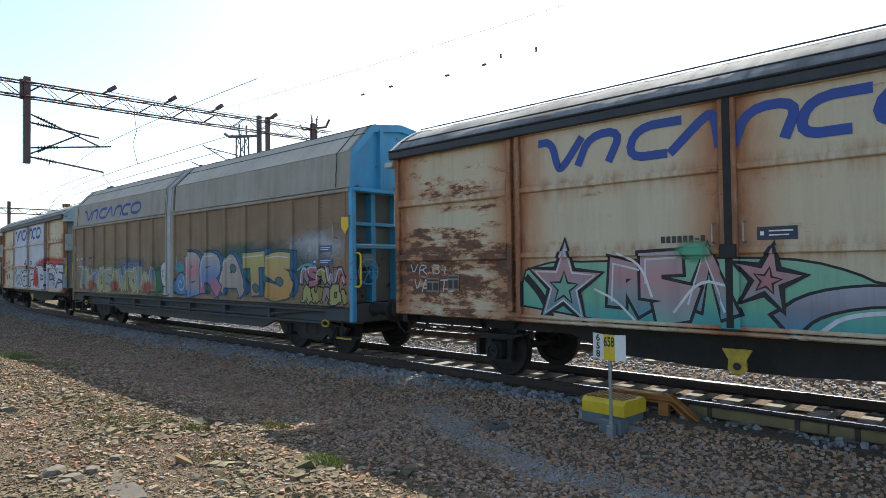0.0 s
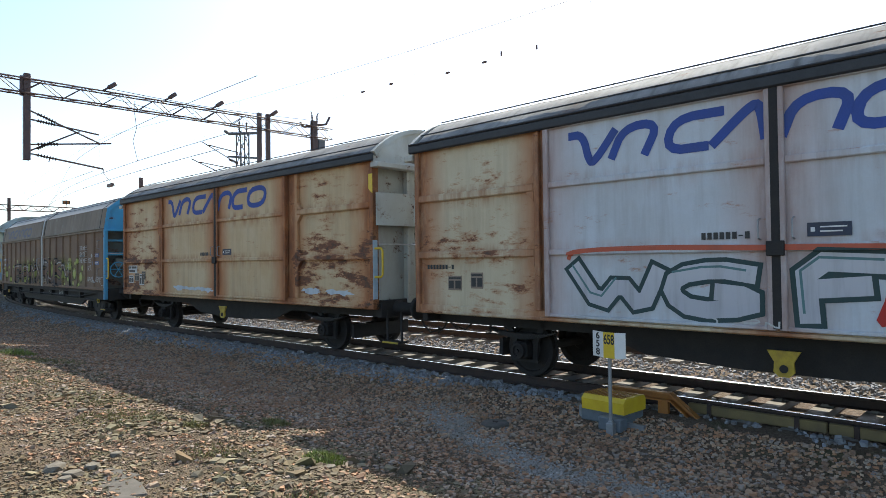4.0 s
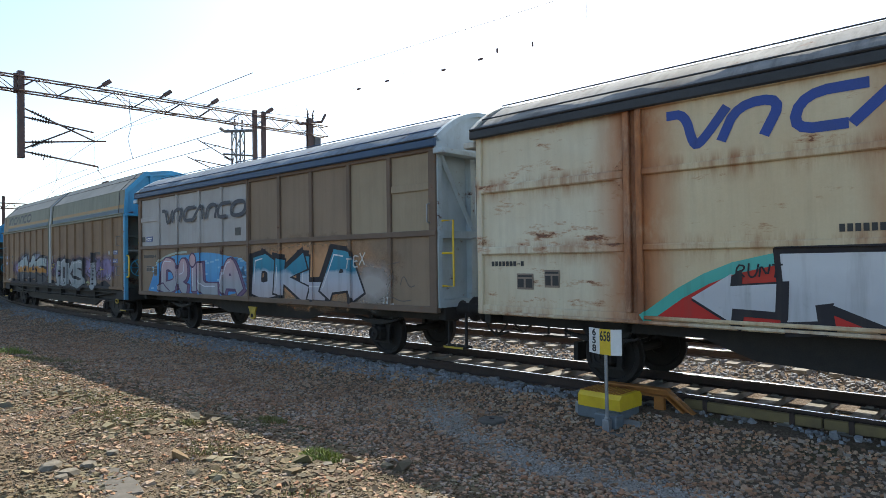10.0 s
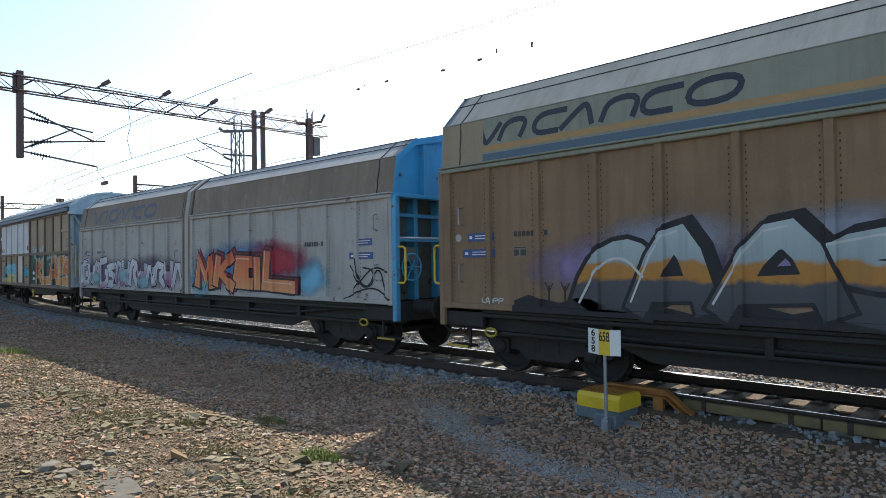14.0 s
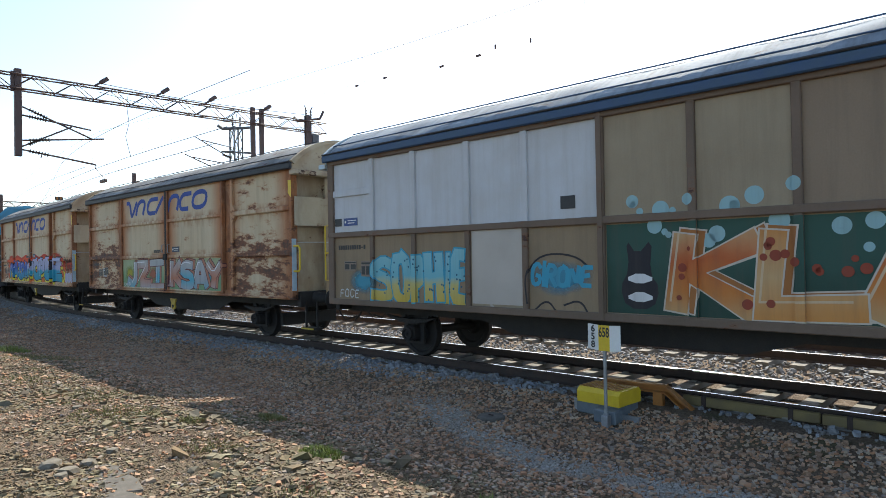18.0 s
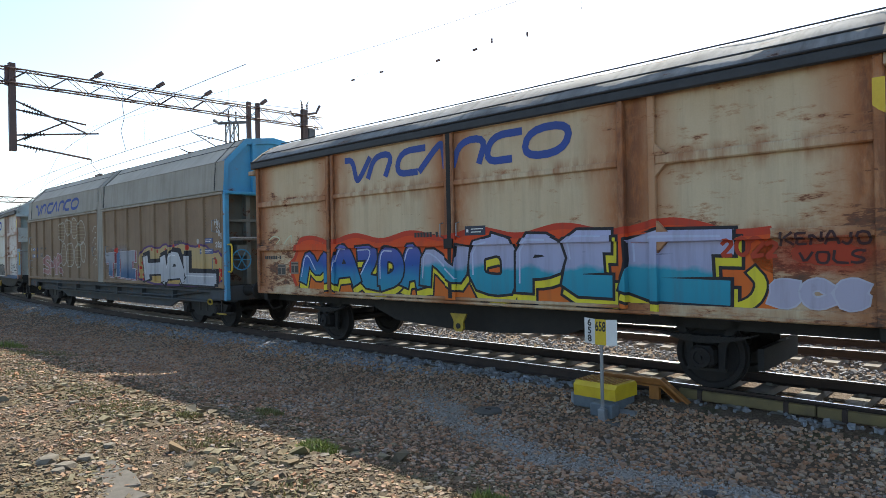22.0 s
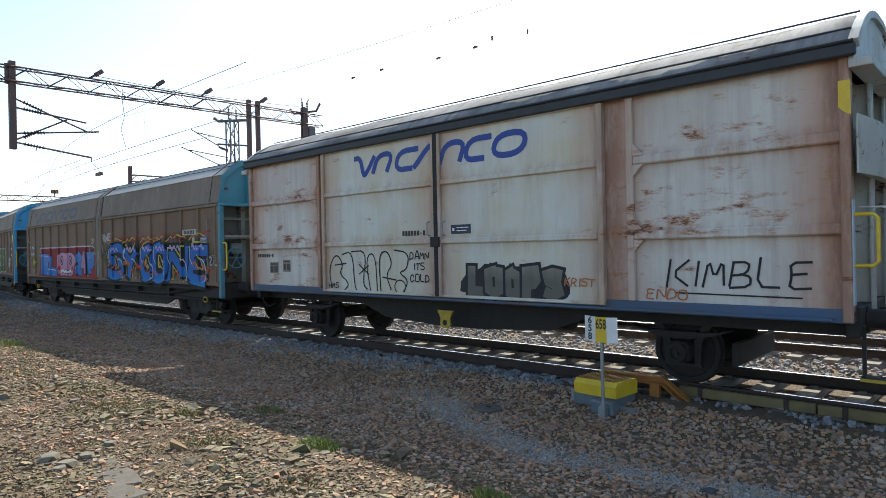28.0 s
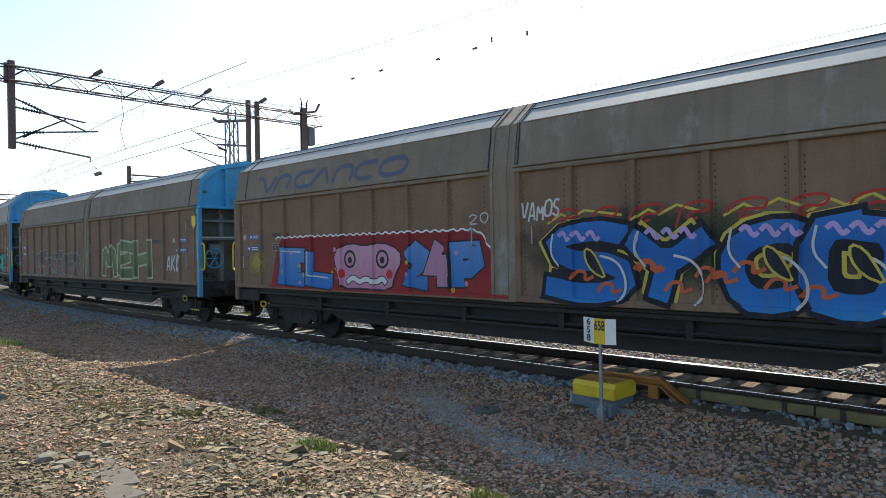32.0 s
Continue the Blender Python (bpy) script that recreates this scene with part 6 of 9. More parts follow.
wire("contact_wire", along(0.0, 6.2, -140, -31), 0.012, "thin contact wire above the track")
wire("contact_wire", along(0.0, 6.2, -31, 40), 0.002, "thin contact wire above the track")
wire("messenger_wire", along(0.0, 7.55, -140, 40, 0.9, 60), 0.005, "thin carrying wire above the track")
wire("contact_wire", along(4.65, 6.1, -140, 40), 0.006, "thin contact wire above the second track")
wire("contact_wire", along(9.1, 6.1, -140, 40), 0.012, "thin contact wire above the third track")
wire("messenger_wire", along(9.1, 7.4, -140, 40, 0.7, 60), 0.013, "thin carrying wire above the third track")
for k, (off, z) in enumerate(((16, 7.9), (16, 7.1), (18.5, 6.6), (21.5, 8.0), (21.5, 5.6))):
    wire("feeder_wire", along(off, z, -120, 60, 0.4, 40), 0.011, "thin wire over the farther tracks")
for k, (off, z) in enumerate(((1.6, 6.25), (2.0, 6.9), (3.0, 9.2))):
    wire("feeder_wire", along(off, z, -125, -22, 0.0, 40), 0.014, "thin grey wire slung between the gantries")
wire("top_wire", [(-30, y, 9.95 - 0.25 * math.sin((y - 6) / 14 * math.pi)) for y in (9.4, 11, 13, 15, 17, 20)], 0.015, "slack wire hung along the gantry beam")
wire("top_wire", [(-30, y, 9.4 - 0.5 * math.sin((y - 9.2) / 12 * math.pi)) for y in (9.2, 12, 15, 18, 20.2)], 0.012, "slack wire hung along the gantry beam")
for k, y in enumerate((10.4, 15.6)):
    wire("drop_wire", [(-30 + 0.1 * math.sin(z * 3), y + 0.08 * math.sin(z * 4 + k), z) for z in (9.4, 8.8, 8.2, 7.6, 7.1, 6.7)], 0.013, "crinkled drop wire hanging from the gantry")
for s in range(-66, 10, 6):
    x, y, h = on_track(s, 0)
    f = ((s + 30) % 60) / 60
    wire("dropper", [(x, y, 6.16), (x, y, 7.55 - 3.6 * f * (1 - f))], 0.004, "thin dropper between the overhead wires")
for k, (x, z, up) in enumerate(((-18.49, 8.28, 0), (-16.89, 8.24, 0), (-14.12, 8.02, 0), (-12.56, 8.0, 0), (-11.9, 8.1, 1), (-10.62, 7.97, 1))):
    y = 14.4
    if up:
        bm = tubes(0.028, [(x, y, z - 0.06), (x, y, z + 0.07)])
    else:
        bm = boxes((x - 0.085, x + 0.085, y - 0.03, y + 0.03, z - 0.03, z + 0.03), bevel=0.01)
    tagged(part("wire_clip", bm, M_MAST), "small dark clip on an overhead wire", "wire clip", "clips on the overhead wire")
wire("marked_wire", [(-40, 14.4, 8.42), (-18.5, 14.4, 8.28), (-12.5, 14.4, 8.0), (-6.4, 14.4, 7.9), (10, 14.4, 7.8)], 0.0009, "thin wire that carries dark clips").data.materials[0] = M_PALEWIRE
# ---------------------------------------------------------------- beyond the tracks
M_PLAT = plain("pale_platform_concrete", (0.46, 0.45, 0.43), (0.36, 0.35, 0.33), 2, 0.85)
M_PLATFACE = plain("platform_face_concrete", (0.33, 0.32, 0.30), (0.25, 0.24, 0.225), 2, 0.9)
for y0, y1, z in ((26.5, 33.5, 0.55), (38.0, 46.0, 0.62)):
    p = empty("platform", Matrix(), "long pale concrete station platform", "platform", kind="structure")
    part("platform_face", boxes((-60, 70, y0, y0 + 0.3, -0.4, z - 0.12)), M_PLATFACE, p)
    part("platform_top", boxes((-60, 70, y0 - 0.06, y1, z - 0.12, z), bevel=0.02), M_PLAT, p)
    part("platform_edge_line", boxes((-60, 70, y0 + 0.5, y0 + 0.62, z + 0.001, z + 0.005)), M_WHITE, p)

M_PINKWALL = plain("pinkish_render", (0.40, 0.35, 0.34), (0.34, 0.30, 0.295), 0.4, 0.9, 0, 0.2, 12, 0.02)
M_GREYWALL = plain("grey_cladding", (0.36, 0.36, 0.38), (0.31, 0.31, 0.33), 0.3, 0.85, 0, 0.2, 12, 0.02)
M_ROOFD = plain("dark_roof_sheet", (0.05, 0.05, 0.055), (0.07, 0.065, 0.06), 1, 0.7)
M_PANE = plain("dark_window_glass", (0.045, 0.06, 0.075), (0.06, 0.075, 0.09), 0.5, 0.12, 0.0, 0.02)
M_BALC = plain("pale_balcony_front", (0.42, 0.42, 0.43), (0.34, 0.34, 0.35), 1, 0.7)


def house(x0, x1, y, depth, h_left, h_right, wall_m, label, cols, storeys, band=False, first=1.2):
    """A block of flats with a slanting roofline, its storeys and windows."""
    r = empty("apartment_block", Matrix(), label, "building")
    bm = bmesh.new()
    prism(bm, [(x0, -0.5), (x1, -0.5), (x1, h_right), (x0, h_left)], y, y + depth, "y")
    part("wall", bm, wall_m, r)
    bm = bmesh.new()
    prism(bm, [(x0 - 0.6, h_left - 0.1), (x1 + 0.6, h_right - 0.1), (x1 + 0.6, h_right + 0.35), (x0 - 0.6, h_left + 0.35)], y - 0.6, y + depth + 0.6, "y")
    part("roof", bm, M_ROOFD, r)
    for s in range(storeys):
        z = first + s * 2.95
        part("string_course", boxes((x0, x1, y - 0.04, y, z - 0.75, z - 0.65)), M_BALC, r)
        for c in cols:
            if z + 1.5 > h_left + (h_right - h_left) * (c - x0) / (x1 - x0) - 0.4:
                continue
            w = part("window", boxes((c - 0.75, c + 0.75, y - 0.06, y - 0.001, z - 0.05, z + 1.5)), M_BALC, r)
            part("pane", boxes((c - 0.67, c - 0.03, y - 0.075, y - 0.061, z + 0.03, z + 1.42)), M_PANE, w)
            part("pane", boxes((c + 0.03, c + 0.67, y - 0.075, y - 0.061, z + 0.03, z + 1.42)), M_PANE, w)
    if band:
        for c in cols:
            part("window_band", boxes((c - 1.0, c + 1.0, y - 0.03, y - 0.0005, 0.4, min(h_left, h_right) - 0.8)), M_GREYWALL, r)
    return r


house(-26.0, 10, 105, 14, 13.6, 26.0, M_PINKWALL, "pinkish apartment block with a dark slanting roof edge", (-20.7, -12, -4, 4), 5, True)
house(-64, -52.6, 160, 14, 19.4, 19.4, M_BALC, "pale apartment block with balconies beyond the station", (-61, -58, -55.2), 6)
house(-72, -38, 230, 14, 11, 11, M_PINKWALL, "low pink building far behind the platforms", (-66, -60, -54, -48, -43), 3)
house(14, 60, 118, 14, 20, 20, M_GREYWALL, "grey apartment block beyond the station", (18, 24, 30, 36, 42, 48, 54), 6)


def tree(x, y, h, seed, label):
    rng = random.Random(seed)
    r = empty("tree", pose(x, y, -0.3), label, "tree", "trees beyond the station")
    bm = bmesh.new()
    disc(bm, (0, 0, 0), "z", [(0, 0.26), (h * 0.2, 0.2), (h * 0.55, 0.12), (h * 0.9, 0.04)], 8)
    for k in range(7):
        a, z = rng.uniform(0, 6.28), h * rng.uniform(0.3, 0.75)
        l = h * rng.uniform(0.15, 0.3)
        tube(bm, [(0, 0, z), (math.cos(a) * l * 0.6, math.sin(a) * l * 0.6, z + l * 0.4), (math.cos(a) * l, math.sin(a) * l, z + l * 0.8)], 0.05)
    part("trunk", bm, M_BARK, r)
    verts, faces = [], []
    for _ in range(2600):
        t = rng.random()
        z = h * (0.25 + 0.75 * t)
        rad = h * 0.26 * (1 - t) ** 0.6 * math.sqrt(rng.random()) * (0.6 + 0.6 * rng.random())
        a = rng.uniform(0, 6.28)
        c = Vector((math.cos(a) * rad, math.sin(a) * rad, z))
        u = Vector((rng.gauss(0, 1), rng.gauss(0, 1), rng.gauss(0, 1))).normalized() * rng.uniform(0.1, 0.22)
        v = u.orthogonal().normalized() * rng.uniform(0.06, 0.14)
        i = len(verts)
        verts += [tuple(c - u), tuple(c + v), tuple(c + u), tuple(c - v)]
        faces.append((i, i + 1, i + 2, i + 3))
    part("crown", (verts, faces), M_CROWN, r)


M_BARK = plain("bark", (0.09, 0.07, 0.055), (0.06, 0.05, 0.04), 6, 0.95)
M_CROWN = leaf_material("tree_leaves", (0.05, 0.08, 0.025), (0.035, 0.055, 0.02))
for k, (x, y, h) in enumerate(((-27.5, 104, 5.5), (-50, 150, 8), (-47.5, 152, 6.5), (-44, 150, 9), (-40, 148, 6), (-34, 150, 8), (-31, 152, 9.5))):
    tree(x, y, h, k, "leafy green tree beyond the platforms")

# ---------------------------------------------------------------- painted writing on the wagons
def steps(spans, base):
    """Breaks of a stepped wall face: spans of (x0, x1, y) over a base y."""
    out = [(-9.5, base)]
    for a, b, y in spans:
        out += [(a - 0.003, base), (a + 0.003, y), (b - 0.003, y), (b + 0.003, base)]
    return out + [(9.5, base)]


FACES = {
    "ribbed": PROFILE,
    "doors": steps([(-9.4, -6.259, 1.551), (-3.682, -3.572, 1.566), (-3.372, -3.277, 1.602), (-0.118, 0.118, 1.602), (3.217, 3.312, 1.602), (3.658, 3.768, 1.566), (6.259, 9.4, 1.551)], 1.487),
    "beam": [(-9, 1.262), (9, 1.262)],
    "posts": steps([(c - 0.055, c + 0.055, 1.546) for c in (-5.07, -3.87, -2.52, -1.29, 0.08, 1.42, 2.68, 4.0, 5.24)], 1.491),
}


def face_y(kind, x, z):
    p = FACES[kind]
    y = float(np.interp(x, [a for a, _ in p], [b for _, b in p]))
    if kind == "ribbed" and z < 1.221:
        y = 1.557
    if kind == "doors":
        inside = -3.375 < x < 3.315
        if inside:
            y = max(y, 1.547)
        if 2.052 < z < 2.188 and not inside or 2.072 < z < 2.168:
            y = max(y, 1.602 if inside else (1.566 if abs(x) > 3.57 else y))
    return y


def lay(root, name, shape, material, kind, level, label="", parent=None):
    """Lays flat paint of (x, z) over the steps and ribs of the near wall."""
    verts, faces = shape
    bm = bmesh.new()
    vs = [bm.verts.new((p[0], p[2] if len(p) > 2 else 0.0, p[1])) for p in verts]
    for f in faces:
        try:
            bm.faces.new([vs[i] for i in f])
        except ValueError:
            pass
    xs = [v[0] for v in verts]
    zs = [v[1] for v in verts]
    for a, _ in FACES[kind]:
        if min(xs) < a < max(xs):
            bmesh.ops.bisect_plane(bm, geom=bm.verts[:] + bm.edges[:] + bm.faces[:], dist=1e-5, plane_co=(a, 0, 0), plane_no=(1, 0, 0))
    if kind == "ribbed" and min(zs) < 1.22 < max(zs):
        for a in (1.2195, 1.2225):
            bmesh.ops.bisect_plane(bm, geom=bm.verts[:] + bm.edges[:] + bm.faces[:], dist=1e-5, plane_co=(0, 0, a), plane_no=(0, 0, 1))
    if kind == "doors":
        for a in (2.0505, 2.0535, 2.0705, 2.0735, 2.1665, 2.1695, 2.1865, 2.1895):
            if min(zs) < a < max(zs):
                bmesh.ops.bisect_plane(bm, geom=bm.verts[:] + bm.edges[:] + bm.faces[:], dist=1e-5, plane_co=(0, 0, a), plane_no=(0, 0, 1))
    for v in bm.verts:
        v.co.y = -(face_y(kind, v.co.x, v.co.z) + 0.0015 + 0.0009 * level + v.co.y)
    for f in bm.faces:
        f.normal_update()
        if f.normal.y > 0:
            f.normal_flip()
    return part(name, bm, material, parent or root, label)


_spray = {}


def tones(stops, rough=0.8):
    """Spray paint in soft bands: stops of (height, colour) from below to above."""
    n = Nodes("banded_spray_paint")
    z = n.xyz()[2]
    lo, hi = stops[0][0], stops[-1][0]
    up = n.math("MULTIPLY", n.math("SUBTRACT", z, lo), 1 / (hi - lo), True)
    up = n.math("ADD", up, n.math("MULTIPLY", n.math("SUBTRACT", n.noise(1.7, 4), 0.5), 0.35), True)
    c = n.ramp(up, [((h - lo) / (hi - lo), k) for h, k in stops])
    runs = n.noise(1.0, 5, 0.65, n.moved((3, 0, 0), (6, 1, 0.5)))
    c = n.mix(n.math("MULTIPLY", n.ramp(runs, [(0.5, 0.0), (0.75, 1.0)]), 0.3), c, (0.09, 0.07, 0.055))
    n.bump(n.noise(60, 3), 0.15, 0.002)
    return n.set(color=c, rough=rough)


def spray(a, b=None, z0=1.1, z1=2.2, rough=0.8):
    """Spray paint, from tone a below to tone b above, a little uneven."""
    b = b or a
    key = (a, b, z0, z1)
    if key not in _spray:
        n = Nodes("spray_paint")
        x, y, z = n.xyz()[:3]
        up = n.math("MULTIPLY", n.math("SUBTRACT", z, z0), 1 / (z1 - z0), True)
        wob = n.math("ADD", up, n.math("MULTIPLY", n.math("SUBTRACT", n.noise(2.2, 4), 0.5), 0.5), True)
        c = n.mix(n.ramp(wob, [(0.3, 0.0), (0.7, 1.0)]), a, b)
        worn = n.ramp(n.noise(5, 7, 0.7), [(0.60, 0.0), (0.72, 1.0)])
        c = n.mix(n.math("MULTIPLY", worn, 0.35), c, tuple(0.5 * v + 0.03 for v in a))
        runs = n.noise(1.0, 5, 0.65, n.moved((3, 0, 0), (6, 1, 0.5)))
        c = n.mix(n.math("MULTIPLY", n.ramp(runs, [(0.5, 0.0), (0.75, 1.0)]), 0.3), c, (0.09, 0.07, 0.055))
        n.bump(n.noise(60, 3), 0.15, 0.002)
        n.set(color=c, rough=rough)
        _spray[key] = n.m
    return _spray[key]


def haze(root, kind, x, z, rx, rz, color, strength=0.7, level=0):
    """A soft-edged cloud of spray."""
    n = Nodes("spray_mist")
    px, _, pz = n.xyz()[:3]
    u = n.math("MULTIPLY", n.math("SUBTRACT", px, x), 1 / rx)
    v = n.math("MULTIPLY", n.math("SUBTRACT", pz, z), 1 / rz)
    d = n.math("POWER", n.math("ADD", n.math("MULTIPLY", u, u), n.math("MULTIPLY", v, v)), 0.5)
    d = n.math("ADD", d, n.math("MULTIPLY", n.math("SUBTRACT", n.noise(2.6, 4), 0.5), 0.7))
    a = n.ramp(d, [(0.35, strength), (0.95, 0.0)])
    n.set(color=color, rough=0.8, alpha=a)
    k = 28
    ring = [(x + rx * math.cos(i * 2 * math.pi / k), z + rz * math.sin(i * 2 * math.pi / k)) for i in range(k)]
    return lay(root, "spray_cloud", (ring, [tuple(range(k))]), n.m, kind, level)



# centre lines of hand-drawn letters in a unit box
LETTER = {
    "A": [[(0, 0), (0.36, 1), (0.64, 1), (1, 0)], [(0.2, 0.3), (0.82, 0.34)]],
    "B": [[(0, 0), (0.02, 1)], [(0.02, 1), (0.75, 0.98), (0.86, 0.72), (0.55, 0.53), (0.02, 0.52)], [(0.4, 0.53), (1, 0.42), (0.95, 0.05), (0, 0)]],
    "C": [[(1, 0.84), (0.7, 1), (0.2, 0.95), (0, 0.5), (0.2, 0.03), (0.7, 0), (1, 0.2)]],
    "D": [[(0, 0), (0.03, 1), (0.7, 0.95), (1, 0.6), (0.9, 0.15), (0, 0)]],
    "E": [[(1, 0.96), (0.05, 1), (0.1, 0.5), (0, 0.02), (1, 0)], [(0.1, 0.5), (0.8, 0.55)]],
    "F": [[(1, 0.98), (0.05, 1), (0.05, 0)], [(0.05, 0.52), (0.75, 0.55)]],
    "G": [[(1, 0.85), (0.6, 1), (0.1, 0.85), (0, 0.4), (0.3, 0), (0.95, 0.08), (1, 0.42), (0.6, 0.42)]],
    "H": [[(0.02, 0), (0, 1)], [(1, 0), (0.95, 1)], [(0, 0.45), (1, 0.52)]],
    "I": [[(0.5, 0), (0.5, 1)]],
    "J": [[(0.8, 1), (0.85, 0.25), (0.5, 0), (0, 0.2)]],
    "K": [[(0, 0), (0.03, 1)], [(0.95, 1), (0.15, 0.48), (1, 0)]],
    "L": [[(0.05, 1), (0, 0.04), (1, 0)]],
    "M": [[(0, 0), (0.12, 1), (0.5, 0.3), (0.86, 1), (1, 0)]],
    "N": [[(0, 0), (0.03, 1), (0.95, 0), (1, 1)]],
    "O": [[(0.5, 1), (0, 0.9), (0, 0.12), (0.5, 0), (1, 0.1), (1, 0.88), (0.52, 1)]],
    "P": [[(0, 0), (0.02, 1), (0.85, 0.98), (0.95, 0.6), (0.6, 0.42), (0.05, 0.42)]],
    "Q": [[(0.5, 1), (0, 0.85), (0, 0.15), (0.5, 0), (1, 0.15), (1, 0.85), (0.52, 1)], [(0.6, 0.3), (1.05, -0.05)]],
    "R": [[(0, 0), (0.02, 1), (0.85, 0.98), (0.92, 0.62), (0.1, 0.46)], [(0.4, 0.47), (1, 0)]],
    "S": [[(0.95, 0.9), (0.5, 1), (0.05, 0.86), (0.1, 0.58), (0.9, 0.44), (0.98, 0.12), (0.5, 0), (0, 0.1)]],
    "T": [[(0, 0.97), (1, 1)], [(0.5, 0.98), (0.48, 0)]],
    "U": [[(0, 1), (0.02, 0.2), (0.4, 0), (0.9, 0.15), (1, 1)]],
    "V": [[(0, 1), (0.45, 0), (1, 1)]],
    "W": [[(0, 1), (0.22, 0), (0.5, 0.7), (0.75, 0), (1, 1)]],
    "X": [[(0, 1), (1, 0)], [(0.95, 1), (0.05, 0)]],
    "Y": [[(0, 1), (0.5, 0.5), (1, 1)], [(0.5, 0.52), (0.4, 0)]],
    "Z": [[(0, 0.96), (1, 1), (0.05, 0.05), (1, 0)]],
    "0": [[(0.5, 1), (0, 0.8), (0, 0.2), (0.5, 0), (1, 0.2), (1, 0.8), (0.52, 1)]],
    "1": [[(0.3, 0.8), (0.55, 1), (0.55, 0)]],
    "2": [[(0, 0.8), (0.4, 1), (0.95, 0.8), (0.7, 0.45), (0, 0), (1, 0.03)]],
    "3": [[(0, 0.95), (0.9, 0.95), (0.4, 0.58), (0.95, 0.35), (0.7, 0), (0, 0.08)]],
    "4": [[(0.6, 1), (0, 0.35), (1, 0.38)], [(0.75, 0.7), (0.7, 0)]],
    "8": [[(0.5, 1), (0.05, 0.8), (0.9, 0.3), (0.5, 0), (0.05, 0.25), (0.95, 0.78), (0.52, 1)]],
    "s": [[(1, 0.96), (0.12, 0.98), (0.0, 0.62), (0.95, 0.44), (0.92, 0.03), (0, 0.02)]],
    "d": [[(0.12, 0.0), (0.0, 0.98), (0.62, 0.9), (1, 0.46), (0.72, 0.02), (0.12, 0.0)]],
    "e": [[(0.05, 0.5), (0.95, 0.56), (0.85, 0.96), (0.3, 1), (0, 0.55), (0.15, 0.05), (0.95, 0.02)]],
    ":": [[(0.4, 0.7), (0.5, 0.62)], [(0.4, 0.2), (0.5, 0.12)]],
    ".": [[(0.4, 0.06), (0.5, 0)]],
    "!": [[(0.5, 1), (0.48, 0.35)], [(0.45, 0.06), (0.5, 0)]],
    ",": [[(0.5, 0.06), (0.4, -0.1)]],
}


def rounded(pts, closed=False, times=2):
    for _ in range(times):
        out = []
        n = len(pts)
        for i in range(n if closed else n - 1):
            a, b = pts[i], pts[(i + 1) % n]
            out += [(0.75 * a[0] + 0.25 * b[0], 0.75 * a[1] + 0.25 * b[1]), (0.25 * a[0] + 0.75 * b[0], 0.25 * a[1] + 0.75 * b[1])]
        pts = out if closed else [pts[0]] + out + [pts[-1]]
    return pts


def ribbon(pts, width, closed=False, soft=2, end=0.0, taper=1.0, lift=0.0):
    """A painted stroke as a strip of quads with mitred corners, rising a hair along its length."""
    p = [Vector(q) for q in rounded([tuple(q) for q in pts], closed, soft)]
    n = len(p)
    if not closed and end:
        p[0] = p[0] - (p[1] - p[0]).normalized() * end
        p[-1] = p[-1] + (p[-1] - p[-2]).normalized() * end
    verts, faces = [], []
    for i in range(n):
        a = (p[i] - p[i - 1]) if closed or i else (p[1] - p[0])
        b = (p[(i + 1) % n] - p[i]) if closed or i < n - 1 else a
        a = a.normalized() if a.length > 1e-9 else Vector((1, 0))
        b = b.normalized() if b.length > 1e-9 else a
        d = a + b
        d = d.normalized() if d.length > 0.15 else a
        w = width / 2 * (1 + (taper - 1) * i / max(n - 1, 1)) / max(d.dot(b), 0.72)
        h = lift + 0.0007 * i / max(n - 1, 1)
        verts += [(p[i].x - d.y * w, p[i].y + d.x * w, h), (p[i].x + d.y * w, p[i].y - d.x * w, h)]
    for i in range(n if closed else n - 1):
        j = (i + 1) % n
        faces.append((2 * i, 2 * i + 1, 2 * j + 1, 2 * j))
    return verts, faces


def strokes(lines, width, soft, end=0.0):
    """Several strokes as one shape."""
    verts, faces = [], []
    for k, l in enumerate(lines):
        v, f = ribbon(l, width, False, soft, end, 1.0, 0.00012 * k)
        faces += [tuple(i + len(verts) for i in q) for q in f]
        verts += v
    return verts, faces


def stroke(root, kind, pts, width, fill, level=3, outline=None, ow=0.03, closed=False, soft=2, name="painted_stroke", taper=1.0, parent=None):
    s = lay(root, name, ribbon(pts, width, closed, soft, 0, taper), fill, kind, level, parent=parent)
    if outline:
        lay(root, "stroke_outline", ribbon(pts, width + 2 * ow, closed, soft, ow, taper), outline, kind, level - 1, parent=s if parent is None else parent)
    return s


